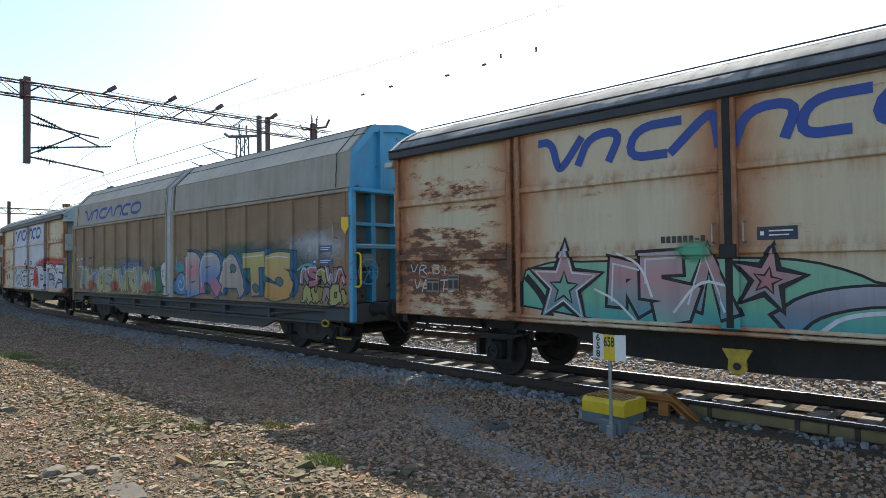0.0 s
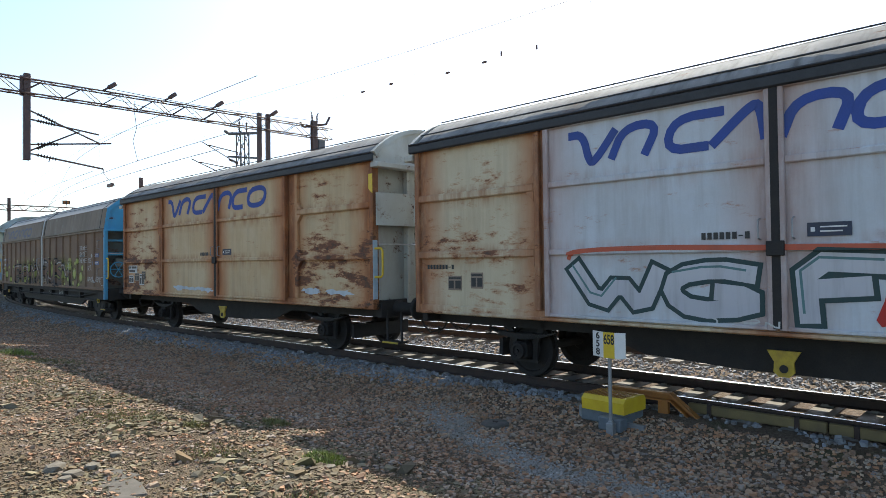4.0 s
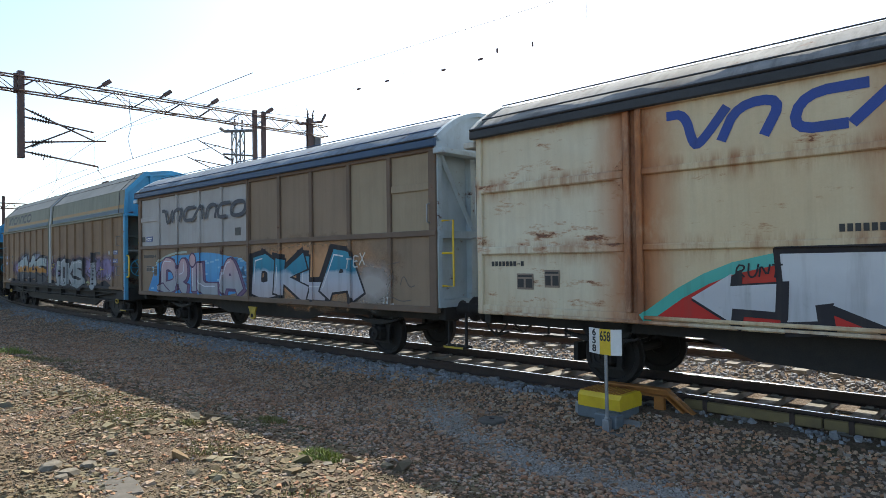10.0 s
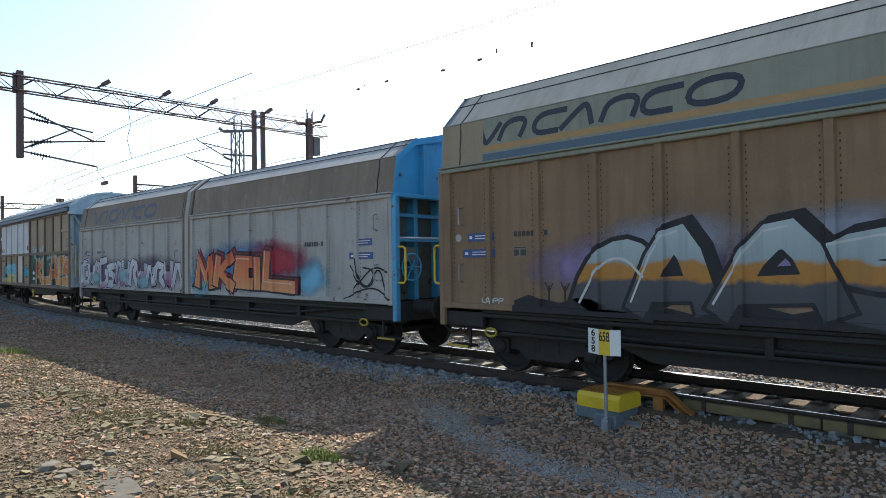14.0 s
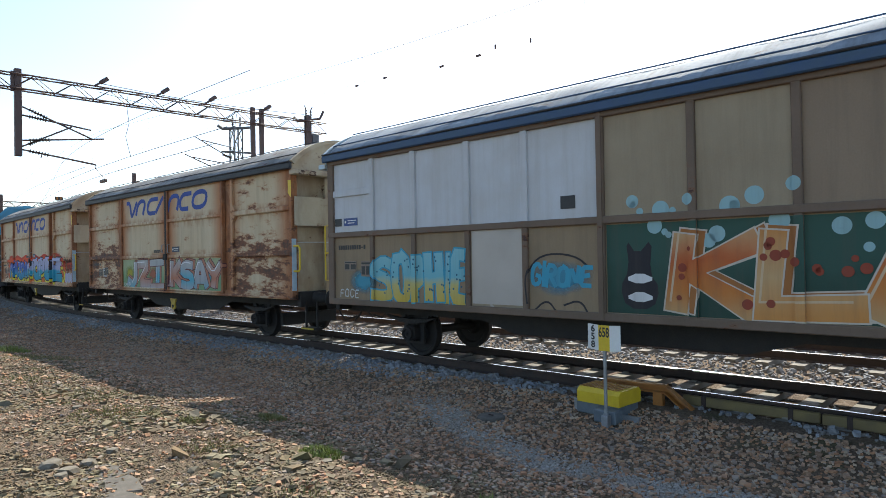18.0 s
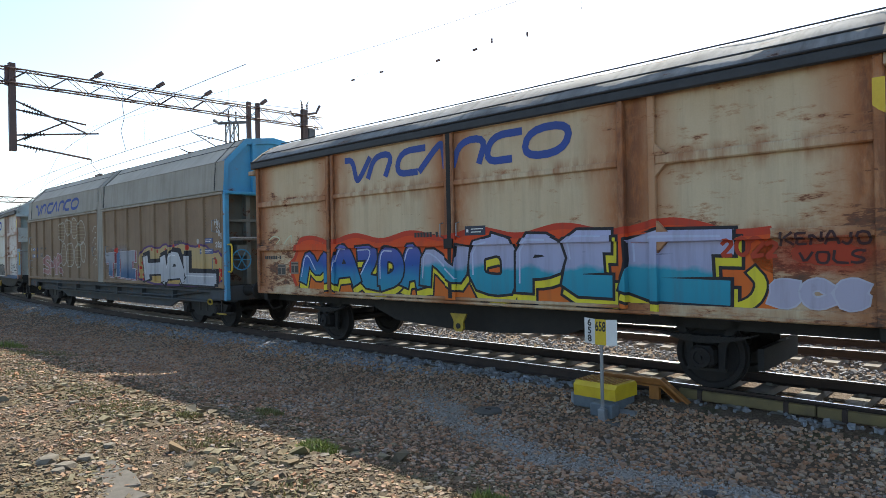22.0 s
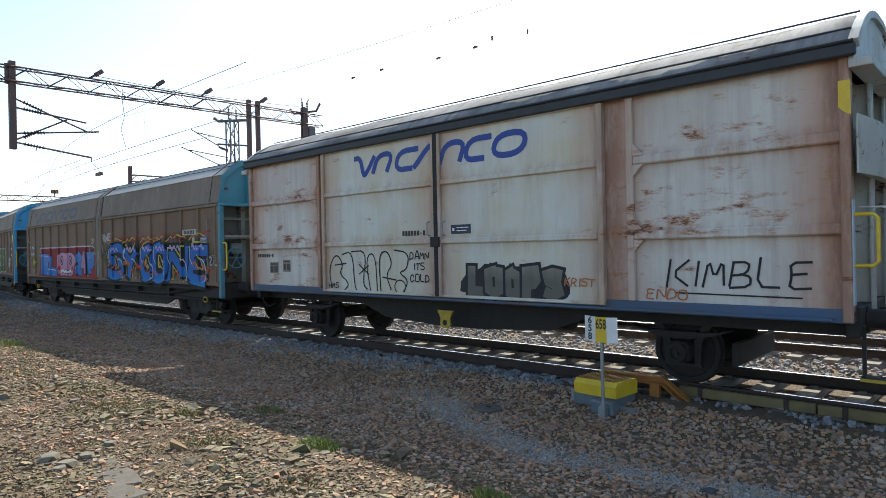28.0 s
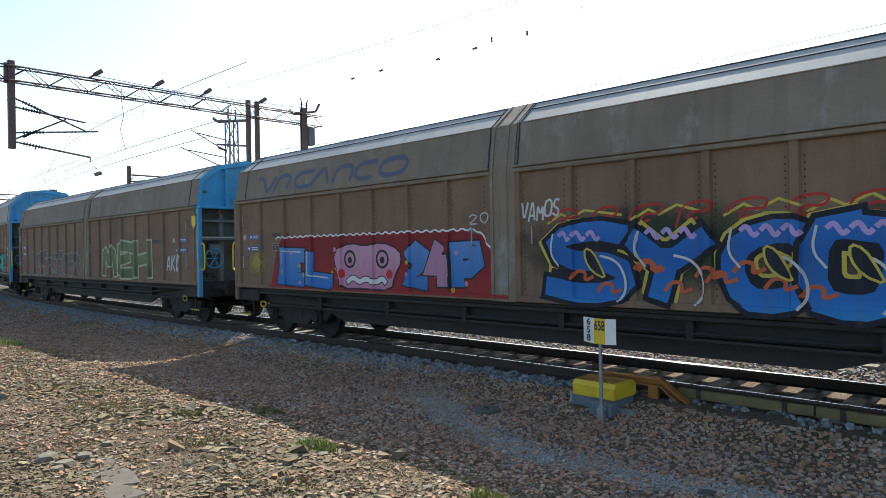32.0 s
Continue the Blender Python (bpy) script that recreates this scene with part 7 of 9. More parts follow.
def graff(root, kind, text, cells, z0, z1, fill, outline, width=0.26, ow=0.04, seed=0, level=3, hi=None, soft=1, drop=None, wobble=0.06, lean=0.0, tips=0.06):
    """Fat sprayed letters that overlap, each with outline, shine and thrown block."""
    rng = random.Random(seed)
    fills = fill if isinstance(fill, list) else [fill]
    if len(cells) == 2 and len(text) > 1 and not isinstance(cells[0], tuple):
        w = [0.5 if c == "I" else 1.0 for c in text]
        at = [cells[0] + (cells[1] - cells[0]) * sum(w[:i]) / sum(w) for i in range(len(text) + 1)]
        cells = list(zip(at, at[1:]))
    for i, (ch, (a, b)) in enumerate(zip(text, cells)):
        lo, up = z0 + rng.uniform(0, wobble) * (z1 - z0), z1 - rng.uniform(0, 2 * wobble) * (z1 - z0)
        ww = min(width, 0.46 * (b - a), 0.36 * (up - lo))
        a, b, lo, up = a + ww / 2, b - ww / 2, lo + ww / 2, up - ww / 2
        tilt = lean + rng.uniform(-wobble, wobble)
        jit = [rng.uniform(-0.05, 0.05) for _ in range(40)]
        lines = []
        for l in LETTER[ch]:
            lines.append([(a + (b - a) * (u + jit[k % 40]) + tilt * (up - lo) * v, lo + (up - lo) * (v + jit[(k + 13) % 40])) for k, (u, v) in enumerate(l)])
        lv = level + 4 * (i % 2)
        letter = lay(root, "painted_letter", strokes(lines, ww, soft, tips), fills[i % len(fills)], kind, lv + 2)
        if outline:
            lay(root, "letter_outline", strokes(lines, ww + 2 * ow, soft, ow + tips), outline, kind, lv + 1, parent=letter)
        if drop:
            dx, dz, m = drop
            off = [[(u + dx, v + dz) for u, v in l] for l in lines]
            lay(root, "letter_block", strokes(off, ww + ow, soft, ow + tips), m, kind, level - 1 + 0.5 * (i % 2), parent=letter)
            if outline:
                lay(root, "block_outline", strokes(off, ww + 3 * ow, soft, 2 * ow + tips), outline, kind, level - 2 + 0.5 * (i % 2), parent=letter)
        if hi:
            l = lines[0][:3]
            lay(root, "letter_shine", ribbon([(u - ww * 0.26, v + ww * 0.24) for u, v in l], 0.03, False, soft), hi, kind, lv + 4, parent=letter)


def shape(root, kind, pts, fill, level=1, outline=None, ow=0.04, soft=1, name="painted_shape"):
    q = rounded(pts, True, soft) if soft else pts
    s = lay(root, name, (q, [tuple(range(len(q)))]), fill, kind, level)
    if outline:
        lay(root, "shape_outline", ribbon(q, ow, True, 0), outline, kind, level + 1, parent=s)
    return s


def dot(root, kind, x, z, r, fill, level=6, squash=1.0, name="painted_spot"):
    k = 18
    ring = [(x + r * math.cos(i * 2 * math.pi / k), z + r * squash * math.sin(i * 2 * math.pi / k)) for i in range(k)]
    return lay(root, name, (ring, [tuple(range(k))]), fill, kind, level)


def star(x, z, r, inner=0.42, turn=0.3, points=5):
    return [(x + (r if i % 2 == 0 else r * inner) * math.sin(turn + i * math.pi / points), z + (r if i % 2 == 0 else r * inner) * math.cos(turn + i * math.pi / points)) for i in range(points * 2)]


def tag(root, kind, text, x0, x1, z, h, ink, lean=0.12, width=0.022, level=8, slope=0.0, seed=0):
    """Thin hand writing."""
    rng = random.Random(seed + len(text))
    wid = [0.45 if c in " .:'!I1," else 1.0 for c in text]
    x = x0
    for c, w in zip(text, wid):
        cell = (x1 - x0) * w / sum(wid)
        if c in LETTER:
            cw, ch, dz = cell * rng.uniform(0.66, 0.84), h * rng.uniform(0.86, 1.08), rng.uniform(-0.05, 0.05) * h + slope * (x - x0)
            lines = [[(x + cw * (u + rng.uniform(-0.06, 0.06)) + lean * v * ch, z + dz + ch * (v + rng.uniform(-0.05, 0.05))) for u, v in l] for l in LETTER[c]]
            lay(root, "chalk_letter", strokes(lines, width, 1, width * 0.3), ink, kind, level)
        x += cell


def wild(root, kind, x0, x1, z0, z1, fills, outline, seed, step=0.62, width=0.24, ow=0.035, hi=None, level=2, soft=1):
    """Interlocked letterforms that cannot be read: bent thick strokes with outlines."""
    rng = random.Random(seed)
    x, k = x0, 0
    while x < x1 - step * 0.6:
        w = step * rng.uniform(0.85, 1.25)
        h = z1 - z0
        a, b = x + width / 2, min(x + w, x1) - width / 4
        lo, up = z0 + width / 2 + rng.uniform(0, 0.06) * h, z1 - width / 2 - rng.uniform(0, 0.16) * h
        mid = (lo + up) / 2
        pts = [[(a, lo), (a + 0.12 * w, up), (b, up - 0.12 * h), (a + 0.4 * w, mid), (b + 0.05 * w, lo)],
               [(b, up), (a, up - 0.05 * h), (a + 0.05 * w, lo), (b, lo + 0.06 * h), (b, mid), (a + 0.45 * w, mid)],
               [(a, up), (a + 0.2 * w, lo), ((a + b) / 2, mid + 0.1 * h), (b - 0.15 * w, lo), (b, up)],
               [(b, up), (a, up), (a, mid + 0.05 * h), (b, mid - 0.05 * h), (b - 0.05 * w, lo), (a, lo)],
               [(a - 0.05 * w, lo), ((a + b) / 2, up), (b + 0.08 * w, lo)]][(k * 2 + rng.randrange(2)) % 5]
        pts = [(u + rng.uniform(-0.06, 0.06) * w, v + rng.uniform(-0.05, 0.05) * h) for u, v in pts]
        m = fills[k % len(fills)]
        ww = width * rng.uniform(0.9, 1.25)
        s = stroke(root, kind, pts, ww, m, level + 2 * (k % 2) + 1, outline, ow, soft=soft, name="painted_letterform")
        if hi:
            stroke(root, kind, [(u - ww * 0.26, v + ww * 0.2) for u, v in pts[:3]], 0.028, hi, level + 5, soft=soft, parent=s, name="shine")
        x += w * 0.86
        k += 1


K = spray((0.022, 0.02, 0.024))
WHT = spray((0.60, 0.60, 0.60), (0.68, 0.68, 0.68))
CHROME = spray((0.46, 0.47, 0.49), (0.58, 0.59, 0.60))
RED = spray((0.46, 0.028, 0.02), (0.50, 0.05, 0.03))
TEAL = spray((0.07, 0.38, 0.31), (0.10, 0.42, 0.36))
CHALK = spray((0.52, 0.52, 0.50))

# --- first wagon: stars and letters in pink, grey and blue on green
g = W1
shape(g, "doors", [(-3.27, 1.12), (-3.27, 1.86), (-3.0, 1.94), (-2.62, 2.02), (-2.0, 2.0), (-1.2, 2.03), (0.3, 2.03), (0.9, 1.98), (1.35, 1.84), (1.6, 1.7), (2.2, 1.68), (3.2, 1.5), (3.2, 1.12)], tones([(1.12, (0.05, 0.28, 0.30)), (1.45, (0.16, 0.38, 0.25)), (2.0, (0.24, 0.42, 0.30))]), 0, K, 0.03)
PINKGREY = tones([(1.10, (0.05, 0.24, 0.34)), (1.35, (0.16, 0.25, 0.28)), (1.60, (0.28, 0.27, 0.28)), (1.82, (0.42, 0.22, 0.22)), (2.2, (0.44, 0.32, 0.31))])
PINKG2 = tones([(1.10, (0.14, 0.34, 0.30)), (1.40, (0.30, 0.28, 0.29)), (1.75, (0.46, 0.25, 0.25)), (2.2, (0.38, 0.35, 0.35))])
SHINE1 = spray((0.55, 0.57, 0.62))
wild(g, "doors", -1.75, 0.25, 1.16, 2.22, [PINKGREY, PINKG2], K, 5, 0.62, 0.25, 0.045, SHINE1, 3, 0)
haze(g, "doors", -0.45, 2.12, 0.28, 0.18, (0.10, 0.36, 0.22), 0.9, 14)
for p in ([(-1.55, 2.12), (-1.2, 1.95), (-1.05, 1.5)], [(-0.75, 1.3), (-0.4, 1.75), (-0.05, 1.68)], [(-1.95, 1.6), (-1.6, 1.45), (-1.3, 1.16)]):
    stroke(g, "doors", p, 0.035, WHT, 15)
shape(g, "doors", star(-2.48, 1.66, 0.70, 0.42, 0.05), PINKG2, 10, K, 0.06, 0)
shape(g, "doors", star(-2.48, 1.655, 0.56, 0.42, 0.05), PINKGREY, 11, SHINE1, 0.025, 0)
shape(g, "doors", star(-2.48, 1.60, 0.26, 0.42, 0.05), spray((0.16, 0.34, 0.26)), 12, K, 0.03, 0)
shape(g, "doors", star(0.43, 1.76, 0.44, 0.42, 0.2), PINKGREY, 10, K, 0.07, 0)
shape(g, "doors", star(0.43, 1.74, 0.17, 0.42, 0.2), spray((0.40, 0.16, 0.17)), 12, K, 0.025, 0)
stroke(g, "doors", [(0.6, 1.2), (0.95, 1.5), (1.8, 1.62), (3.15, 1.38)], 0.34, tones([(1.12, (0.06, 0.2, 0.3)), (1.4, (0.2, 0.2, 0.24)), (1.8, (0.38, 0.38, 0.42))]), 5, K, 0.05, taper=0.3)
stroke(g, "doors", [(-3.2, 1.78), (-2.9, 1.5), (-2.72, 1.15)], 0.12, K, 6)
stroke(g, "doors", [(1.0, 1.15), (1.25, 1.36), (1.9, 1.42), (2.9, 1.2)], 0.05, SHINE1, 8)
tag(g, "doors", "VR 31", -6.0, -5.0, 1.82, 0.16, CHALK, 0.1)
tag(g, "doors", "VALTS", -5.9, -4.75, 1.5, 0.2, CHALK, 0.1)

# --- second wagon: pale letters and pastel strokes
g = W2
haze(g, "ribbed", 4.4, 1.98, 4.1, 0.75, (0.05, 0.15, 0.125), 0.9)
haze(g, "ribbed", 7.3, 2.42, 1.5, 0.45, (0.46, 0.46, 0.48), 0.75)
haze(g, "ribbed", -4.6, 1.7, 3.6, 0.75, (0.30, 0.30, 0.14), 0.6)
haze(g, "ribbed", -3.0, 1.95, 1.7, 0.5, (0.14, 0.22, 0.34), 0.6, 1)
haze(g, "ribbed", -0.9, 1.6, 0.9, 0.7, (0.05, 0.14, 0.07), 0.9, 1)
NAVY = spray((0.03, 0.065, 0.11))
B1 = tones([(1.15, (0.12, 0.22, 0.42)), (1.5, (0.30, 0.27, 0.30)), (1.9, (0.46, 0.20, 0.22)), (2.3, (0.42, 0.36, 0.34))])
B2 = tones([(1.15, (0.44, 0.16, 0.20)), (1.5, (0.40, 0.14, 0.20)), (1.75, (0.14, 0.22, 0.40)), (2.3, (0.38, 0.35, 0.33))])
B3 = spray((0.34, 0.28, 0.25), (0.38, 0.33, 0.29))
B4 = tones([(1.15, (0.40, 0.20, 0.16)), (1.6, (0.38, 0.27, 0.12)), (2.3, (0.42, 0.37, 0.13))])
B5 = tones([(1.15, (0.46, 0.24, 0.06)), (1.7, (0.44, 0.28, 0.12)), (2.3, (0.44, 0.36, 0.14))])
graff(g, "ribbed", "BRATS", [(1.0, 2.05), (1.85, 3.15), (2.9, 4.35), (4.15, 5.4), (5.15, 6.5)], 1.16, 2.42, [B1, B2, B3, B4, B5], NAVY, 0.38, 0.035, 4, 4, spray((0.55, 0.52, 0.50)), 2, (0.13, 0.03, spray((0.04, 0.13, 0.24))), 0.04)
for i, (x, z) in enumerate(((2.35, 1.42), (3.7, 1.95), (4.8, 1.45), (5.85, 1.62))):
    shape(g, "ribbed", [(x - 0.2, z + 0.05), (x, z + 0.14), (x + 0.22, z + 0.02), (x + 0.05, z - 0.14)], spray((0.08, 0.14, 0.12)), 13, NAVY, 0.03, 2)
wild(g, "ribbed", 6.7, 8.4, 1.55, 2.05, [spray((0.30, 0.20, 0.22)), spray((0.36, 0.14, 0.16)), spray((0.36, 0.32, 0.12))], K, 4, 0.36, 0.12, 0.03, CHALK)
wild(g, "ribbed", 6.8, 8.45, 1.14, 1.6, [spray((0.34, 0.32, 0.12)), spray((0.34, 0.27, 0.10)), spray((0.30, 0.22, 0.20))], K, 7, 0.36, 0.12, 0.03)
stroke(g, "ribbed", [(6.6, 1.9), (6.9, 2.05), (7.4, 1.98)], 0.05, spray((0.10, 0.30, 0.36)), 5)
wild(g, "ribbed", -7.8, -1.2, 1.16, 2.14, [tones([(1.15, (0.36, 0.33, 0.13)), (1.6, (0.22, 0.27, 0.26)), (2.2, (0.34, 0.30, 0.16))]), tones([(1.15, (0.34, 0.16, 0.14)), (1.7, (0.36, 0.32, 0.16)), (2.2, (0.14, 0.20, 0.30))]), spray((0.30, 0.26, 0.16), (0.13, 0.20, 0.30)), spray((0.36, 0.32, 0.14), (0.28, 0.25, 0.17))], spray((0.40, 0.38, 0.32)), 9, 0.74, 0.22, 0.02, spray((0.50, 0.47, 0.42)))
for x in (-6.6, -4.4, -1.6):
    haze(g, "ribbed", x, 1.4, 0.5, 0.26, (0.42, 0.09, 0.07), 0.7, 9)
shape(g, "ribbed", [(-0.72, 2.05), (-0.45, 2.2), (-0.05, 2.18), (0.06, 1.9), (0.0, 1.5), (0.06, 1.16), (-0.5, 1.16), (-0.42, 1.4), (-0.62, 1.55)], spray((0.44, 0.46, 0.46)), 4, K, 0.03, 2)
for dx, z, r in ((-0.48, 1.82, 0.10), (-0.12, 1.98, 0.08)):
    stroke(g, "ribbed", [(dx + r * math.cos(i * 0.785), z + r * math.sin(i * 0.785)) for i in range(8)], 0.025, K, 7, closed=True)
for p in ([(-0.45, 1.5), (-0.3, 1.42), (-0.12, 1.46), (-0.05, 1.55)], [(-0.2, 1.8), (-0.26, 1.62), (-0.14, 1.6)], [(-0.1, 1.3), (-0.02, 1.7), (-0.08, 1.8)]):
    stroke(g, "ribbed", p, 0.03, K, 7)
shape(g, "ribbed", [(0.25, 1.2), (0.3, 1.62), (0.6, 1.88), (0.95, 1.82), (1.15, 1.5), (1.2, 1.2)], spray((0.08, 0.20, 0.36), (0.16, 0.26, 0.42)), 2, NAVY, 0.05, 2)
stroke(g, "ribbed", [(0.68 + (0.04 + 0.03 * i) * math.cos(i * 0.9), 1.52 + (0.04 + 0.03 * i) * math.sin(i * 0.9)) for i in range(9)], 0.03, CHALK, 5)
for x, z in ((0.45, 2.0), (0.62, 2.1), (0.78, 2.0), (0.62, 1.93)):
    dot(g, "ribbed", x, z, 0.10, spray((0.06, 0.28, 0.32)), 3)

# --- third wagon: white letters edged in dark violet under a red mist
g = W3
VIO = spray((0.05, 0.035, 0.085))
PALE = spray((0.46, 0.46, 0.49), (0.52, 0.52, 0.54))
haze(g, "doors", 4.2, 2.24, 3.4, 0.34, (0.46, 0.04, 0.03), 1.0)
shape(g, "doors", [(1.6, 1.12), (1.7, 1.9), (2.1, 2.15), (3.2, 2.1), (4.3, 2.26), (5.2, 2.05), (6.2, 2.16), (6.24, 1.12)], spray((0.36, 0.36, 0.40), (0.42, 0.41, 0.44)), 1, None, 0, 0)
stroke(g, "doors", [(1.2, 1.75), (1.6, 2.1), (2.2, 2.24), (3.3, 2.16), (4.2, 2.33), (5.2, 2.2), (6.2, 2.28)], 0.16, RED, 2)
stroke(g, "doors", [(-2.95, 2.0), (-2.9, 2.14), (-1.5, 2.16), (-0.2, 2.12), (0.4, 2.12), (1.2, 2.1)], 0.07, spray((0.48, 0.11, 0.06)), 2)
graff(g, "doors", "WGF", [(-2.85, -1.35), (-1.45, -0.2), (0.15, 1.25)], 1.16, 2.06, PALE, spray((0.03, 0.06, 0.06)), 0.22, 0.06, 2, 3, spray((0.10, 0.2, 0.2)), 1)
shape(g, "doors", [(0.95, 1.2), (1.1, 1.6), (1.15, 1.95), (1.5, 2.05), (1.8, 1.92), (2.15, 1.6), (2.0, 1.3), (1.6, 1.18), (1.3, 1.3)], RED, 9, None)
tag(g, "doors", "XLSEM", 1.3, 2.0, 1.55, 0.2, VIO, 0.1, 0.03, 11)
SILV3 = spray((0.46, 0.46, 0.49), (0.52, 0.52, 0.55))
graff(g, "doors", "dd", [(1.9, 3.6), (3.35, 5.25)], 1.10, 2.26, SILV3, VIO, 0.42, 0.07, 5, 4, WHT, 0, None, 0.02)
graff(g, "doors", "s", [(5.0, 6.36), (6.4, 6.5)], 1.12, 2.26, SILV3, VIO, 0.27, 0.07, 5, 9, WHT, 0, None, 0.02, 0.1)
tag(g, "doors", "K.", 3.05, 3.4, 1.62, 0.2, VIO, 0.1, 0.03, 12)
for i, w in enumerate(("XLS", "CLE", "UBK")):
    tag(g, "doors", w, 4.25, 4.85, 1.72 - 0.2 * i, 0.15, VIO, 0.1, 0.026, 12)
tag(g, "doors", "QLRN", -0.9, 0.1, 1.14, 0.1, CHALK, 0.1)

# --- fourth wagon: labels and flaking white along the foot
g = W4
plate(g, -1, -6.03, -5.37, 1.74, 1.99, M_WHITECARD, 1.49, [(0.05, 0.25, 0.60, 0.88), (0.35, 0.92, 0.60, 0.88), (0.05, 0.75, 0.12, 0.42)], name="label_card", label="white lettered label card")
plate(g, -1, -5.18, -4.82, 1.35, 1.72, M_WHITECARD, 1.49, CARD_LINES, name="label_card", label="white lettered label card")
plate(g, -1, -6.02, -5.66, 1.42, 1.66, M_WHITECARD, 1.49, CARD_LINES, name="label_card", label="white lettered label card")
for i, (x, z, w) in enumerate(((-2.2, 1.33, 0.42), (-1.4, 1.32, 0.7), (-0.6, 1.3, 0.4), (4.2, 1.38, 0.4), (5.2, 1.36, 0.5))):
    rng = random.Random(i)
    ring = [(x + w * math.cos(k * math.pi / 10) * rng.uniform(0.6, 1.15), z + 0.08 * math.sin(k * math.pi / 10) * rng.uniform(0.3, 1.2)) for k in range(20)]
    shape(g, "doors", ring, spray((0.48, 0.52, 0.55)), 1, None, 0, 0, "flaking_white_patch")

# --- fifth wagon: thin pale outlines, yellow spots and a chalked saying
g = W5
PALEY = spray((0.36, 0.36, 0.24), (0.44, 0.43, 0.32))
DIMY = spray((0.32, 0.33, 0.10), (0.42, 0.42, 0.17))
haze(g, "ribbed", -2.8, 1.75, 3.4, 0.62, (0.30, 0.31, 0.09), 0.8)
haze(g, "ribbed", 2.6, 1.8, 3.2, 0.64, (0.30, 0.31, 0.09), 0.8)
BRN = tones([(1.2, (0.06, 0.045, 0.04)), (1.6, (0.14, 0.075, 0.045)), (2.2, (0.19, 0.105, 0.06))])
GRYB = tones([(1.2, (0.05, 0.045, 0.045)), (1.7, (0.15, 0.08, 0.05)), (2.2, (0.16, 0.13, 0.11))])
graff(g, "ribbed", "EAPHYX", [(-5.5, -4.6), (-4.75, -3.8), (-3.9, -2.9), (-3.0, -2.0), (-2.1, -1.1), (-1.25, -0.2)], 1.2, 2.2, [BRN, GRYB], spray((0.012, 0.011, 0.011)), 0.19, 0.05, 21, 4, CHALK, 1, None, 0.06, 0.1)
graff(g, "ribbed", "RUESM", [(-0.15, 1.0), (1.1, 2.0), (1.75, 2.4), (2.2, 3.1), (2.95, 4.6)], 1.2, 2.34, [GRYB, BRN], spray((0.012, 0.011, 0.011)), 0.21, 0.05, 24, 4, CHALK, 1, None, 0.06, 0.08)
rng = random.Random(3)
for i in range(34):
    x = rng.uniform(-5.8, 5.0)
    dot(g, "ribbed", x, rng.choice((rng.uniform(2.1, 2.36), rng.uniform(1.2, 1.5))), rng.uniform(0.03, 0.09), DIMY, 3)
for x, z, r in ((4.32, 1.98, 0.19), (4.9, 1.7, 0.24), (5.75, 1.6, 0.22), (6.25, 1.56, 0.12), (5.97, 1.92, 0.12), (5.38, 2.19, 0.12), (5.0, 2.1, 0.1), (4.75, 1.32, 0.12), (5.5, 1.28, 0.1), (-7.9, 1.9, 0.16), (-7.3, 1.6, 0.2), (-6.9, 1.95, 0.12), (-6.4, 1.35, 0.16), (-5.8, 2.0, 0.1)):
    haze(g, "ribbed", x, z, r * 1.5, r * 1.35, (0.40, 0.41, 0.13), 0.95, 12)
    stroke(g, "ribbed", [(x - r * 0.5, z + r * 0.2), (x - r * 0.2, z + r * 0.5), (x + r * 0.2, z + r * 0.45)], r * 0.16, PALEY, 13)
for x, z, r in ((-2.9, 1.95, 0.2), (0.45, 1.4, 0.16), (4.2, 1.95, 0.3)):
    for k in range(4):
        a = k * math.pi / 4
        stroke(g, "ribbed", [(x - r * math.cos(a), z - r * math.sin(a)), (x + r * math.cos(a), z + r * math.sin(a))], 0.012, CHALK, 13 + k, soft=0)
for w, a, b, z in (("THE MORE.", 5.58, 6.6, 2.60), ("YOU TAKE.", 5.58, 6.6, 2.36), ("THE MORE. YOU", 5.58, 7.08, 2.12), ("GET.", 6.62, 7.1, 1.84)):
    tag(g, "ribbed", w, a, b, z, 0.16, CHALK, 0.05, 0.019, 8)
tag(g, "ribbed", "JAPHYTAIJSMC", 6.5, 8.15, 1.40, 0.19, CHALK, 0.05, 0.022, 8)
for w, a, b in (("B.E.Z!", -1.5, -0.8), ("T.O.J!!", 0.1, 1.0), ("2013", 1.7, 2.3)):
    tag(g, "beam", w, a, b, 0.82, 0.17, CHALK, 0.05, 0.024, 2)
stroke(g, "ribbed", [(8.42 + 0.15 * math.cos(i * 0.785), 1.44 + 0.15 * math.sin(i * 0.785)) for i in range(8)], 0.022, CHALK, 8, closed=True)

# --- sixth wagon: chrome block letters on red, edged in teal
g = W6
field = [(-3.3, 1.12), (-2.6, 1.62), (-1.9, 1.9), (-0.8, 2.02), (0.2, 1.96), (1.0, 2.03), (2.0, 2.0), (3.25, 2.03), (4.55, 1.99), (4.9, 1.80), (5.3, 1.66), (5.7, 1.40), (5.92, 1.14)]
lay(g, "painted_field", (field, [tuple(range(len(field)))]), RED, "doors", 1)
lay(g, "teal_edge", ribbon(field, 0.15, False, 1, 0), TEAL, "doors", 2)
graff(g, "doors", "RJUNT", [(-1.5, -0.05), (-0.12, 0.75), (0.55, 1.95), (1.8, 3.2), (3.1, 4.55)], 1.12, 2.06, CHROME, K, 0.40, 0.075, 8, 4, None, 0, (0.07, -0.02, K), 0.02)
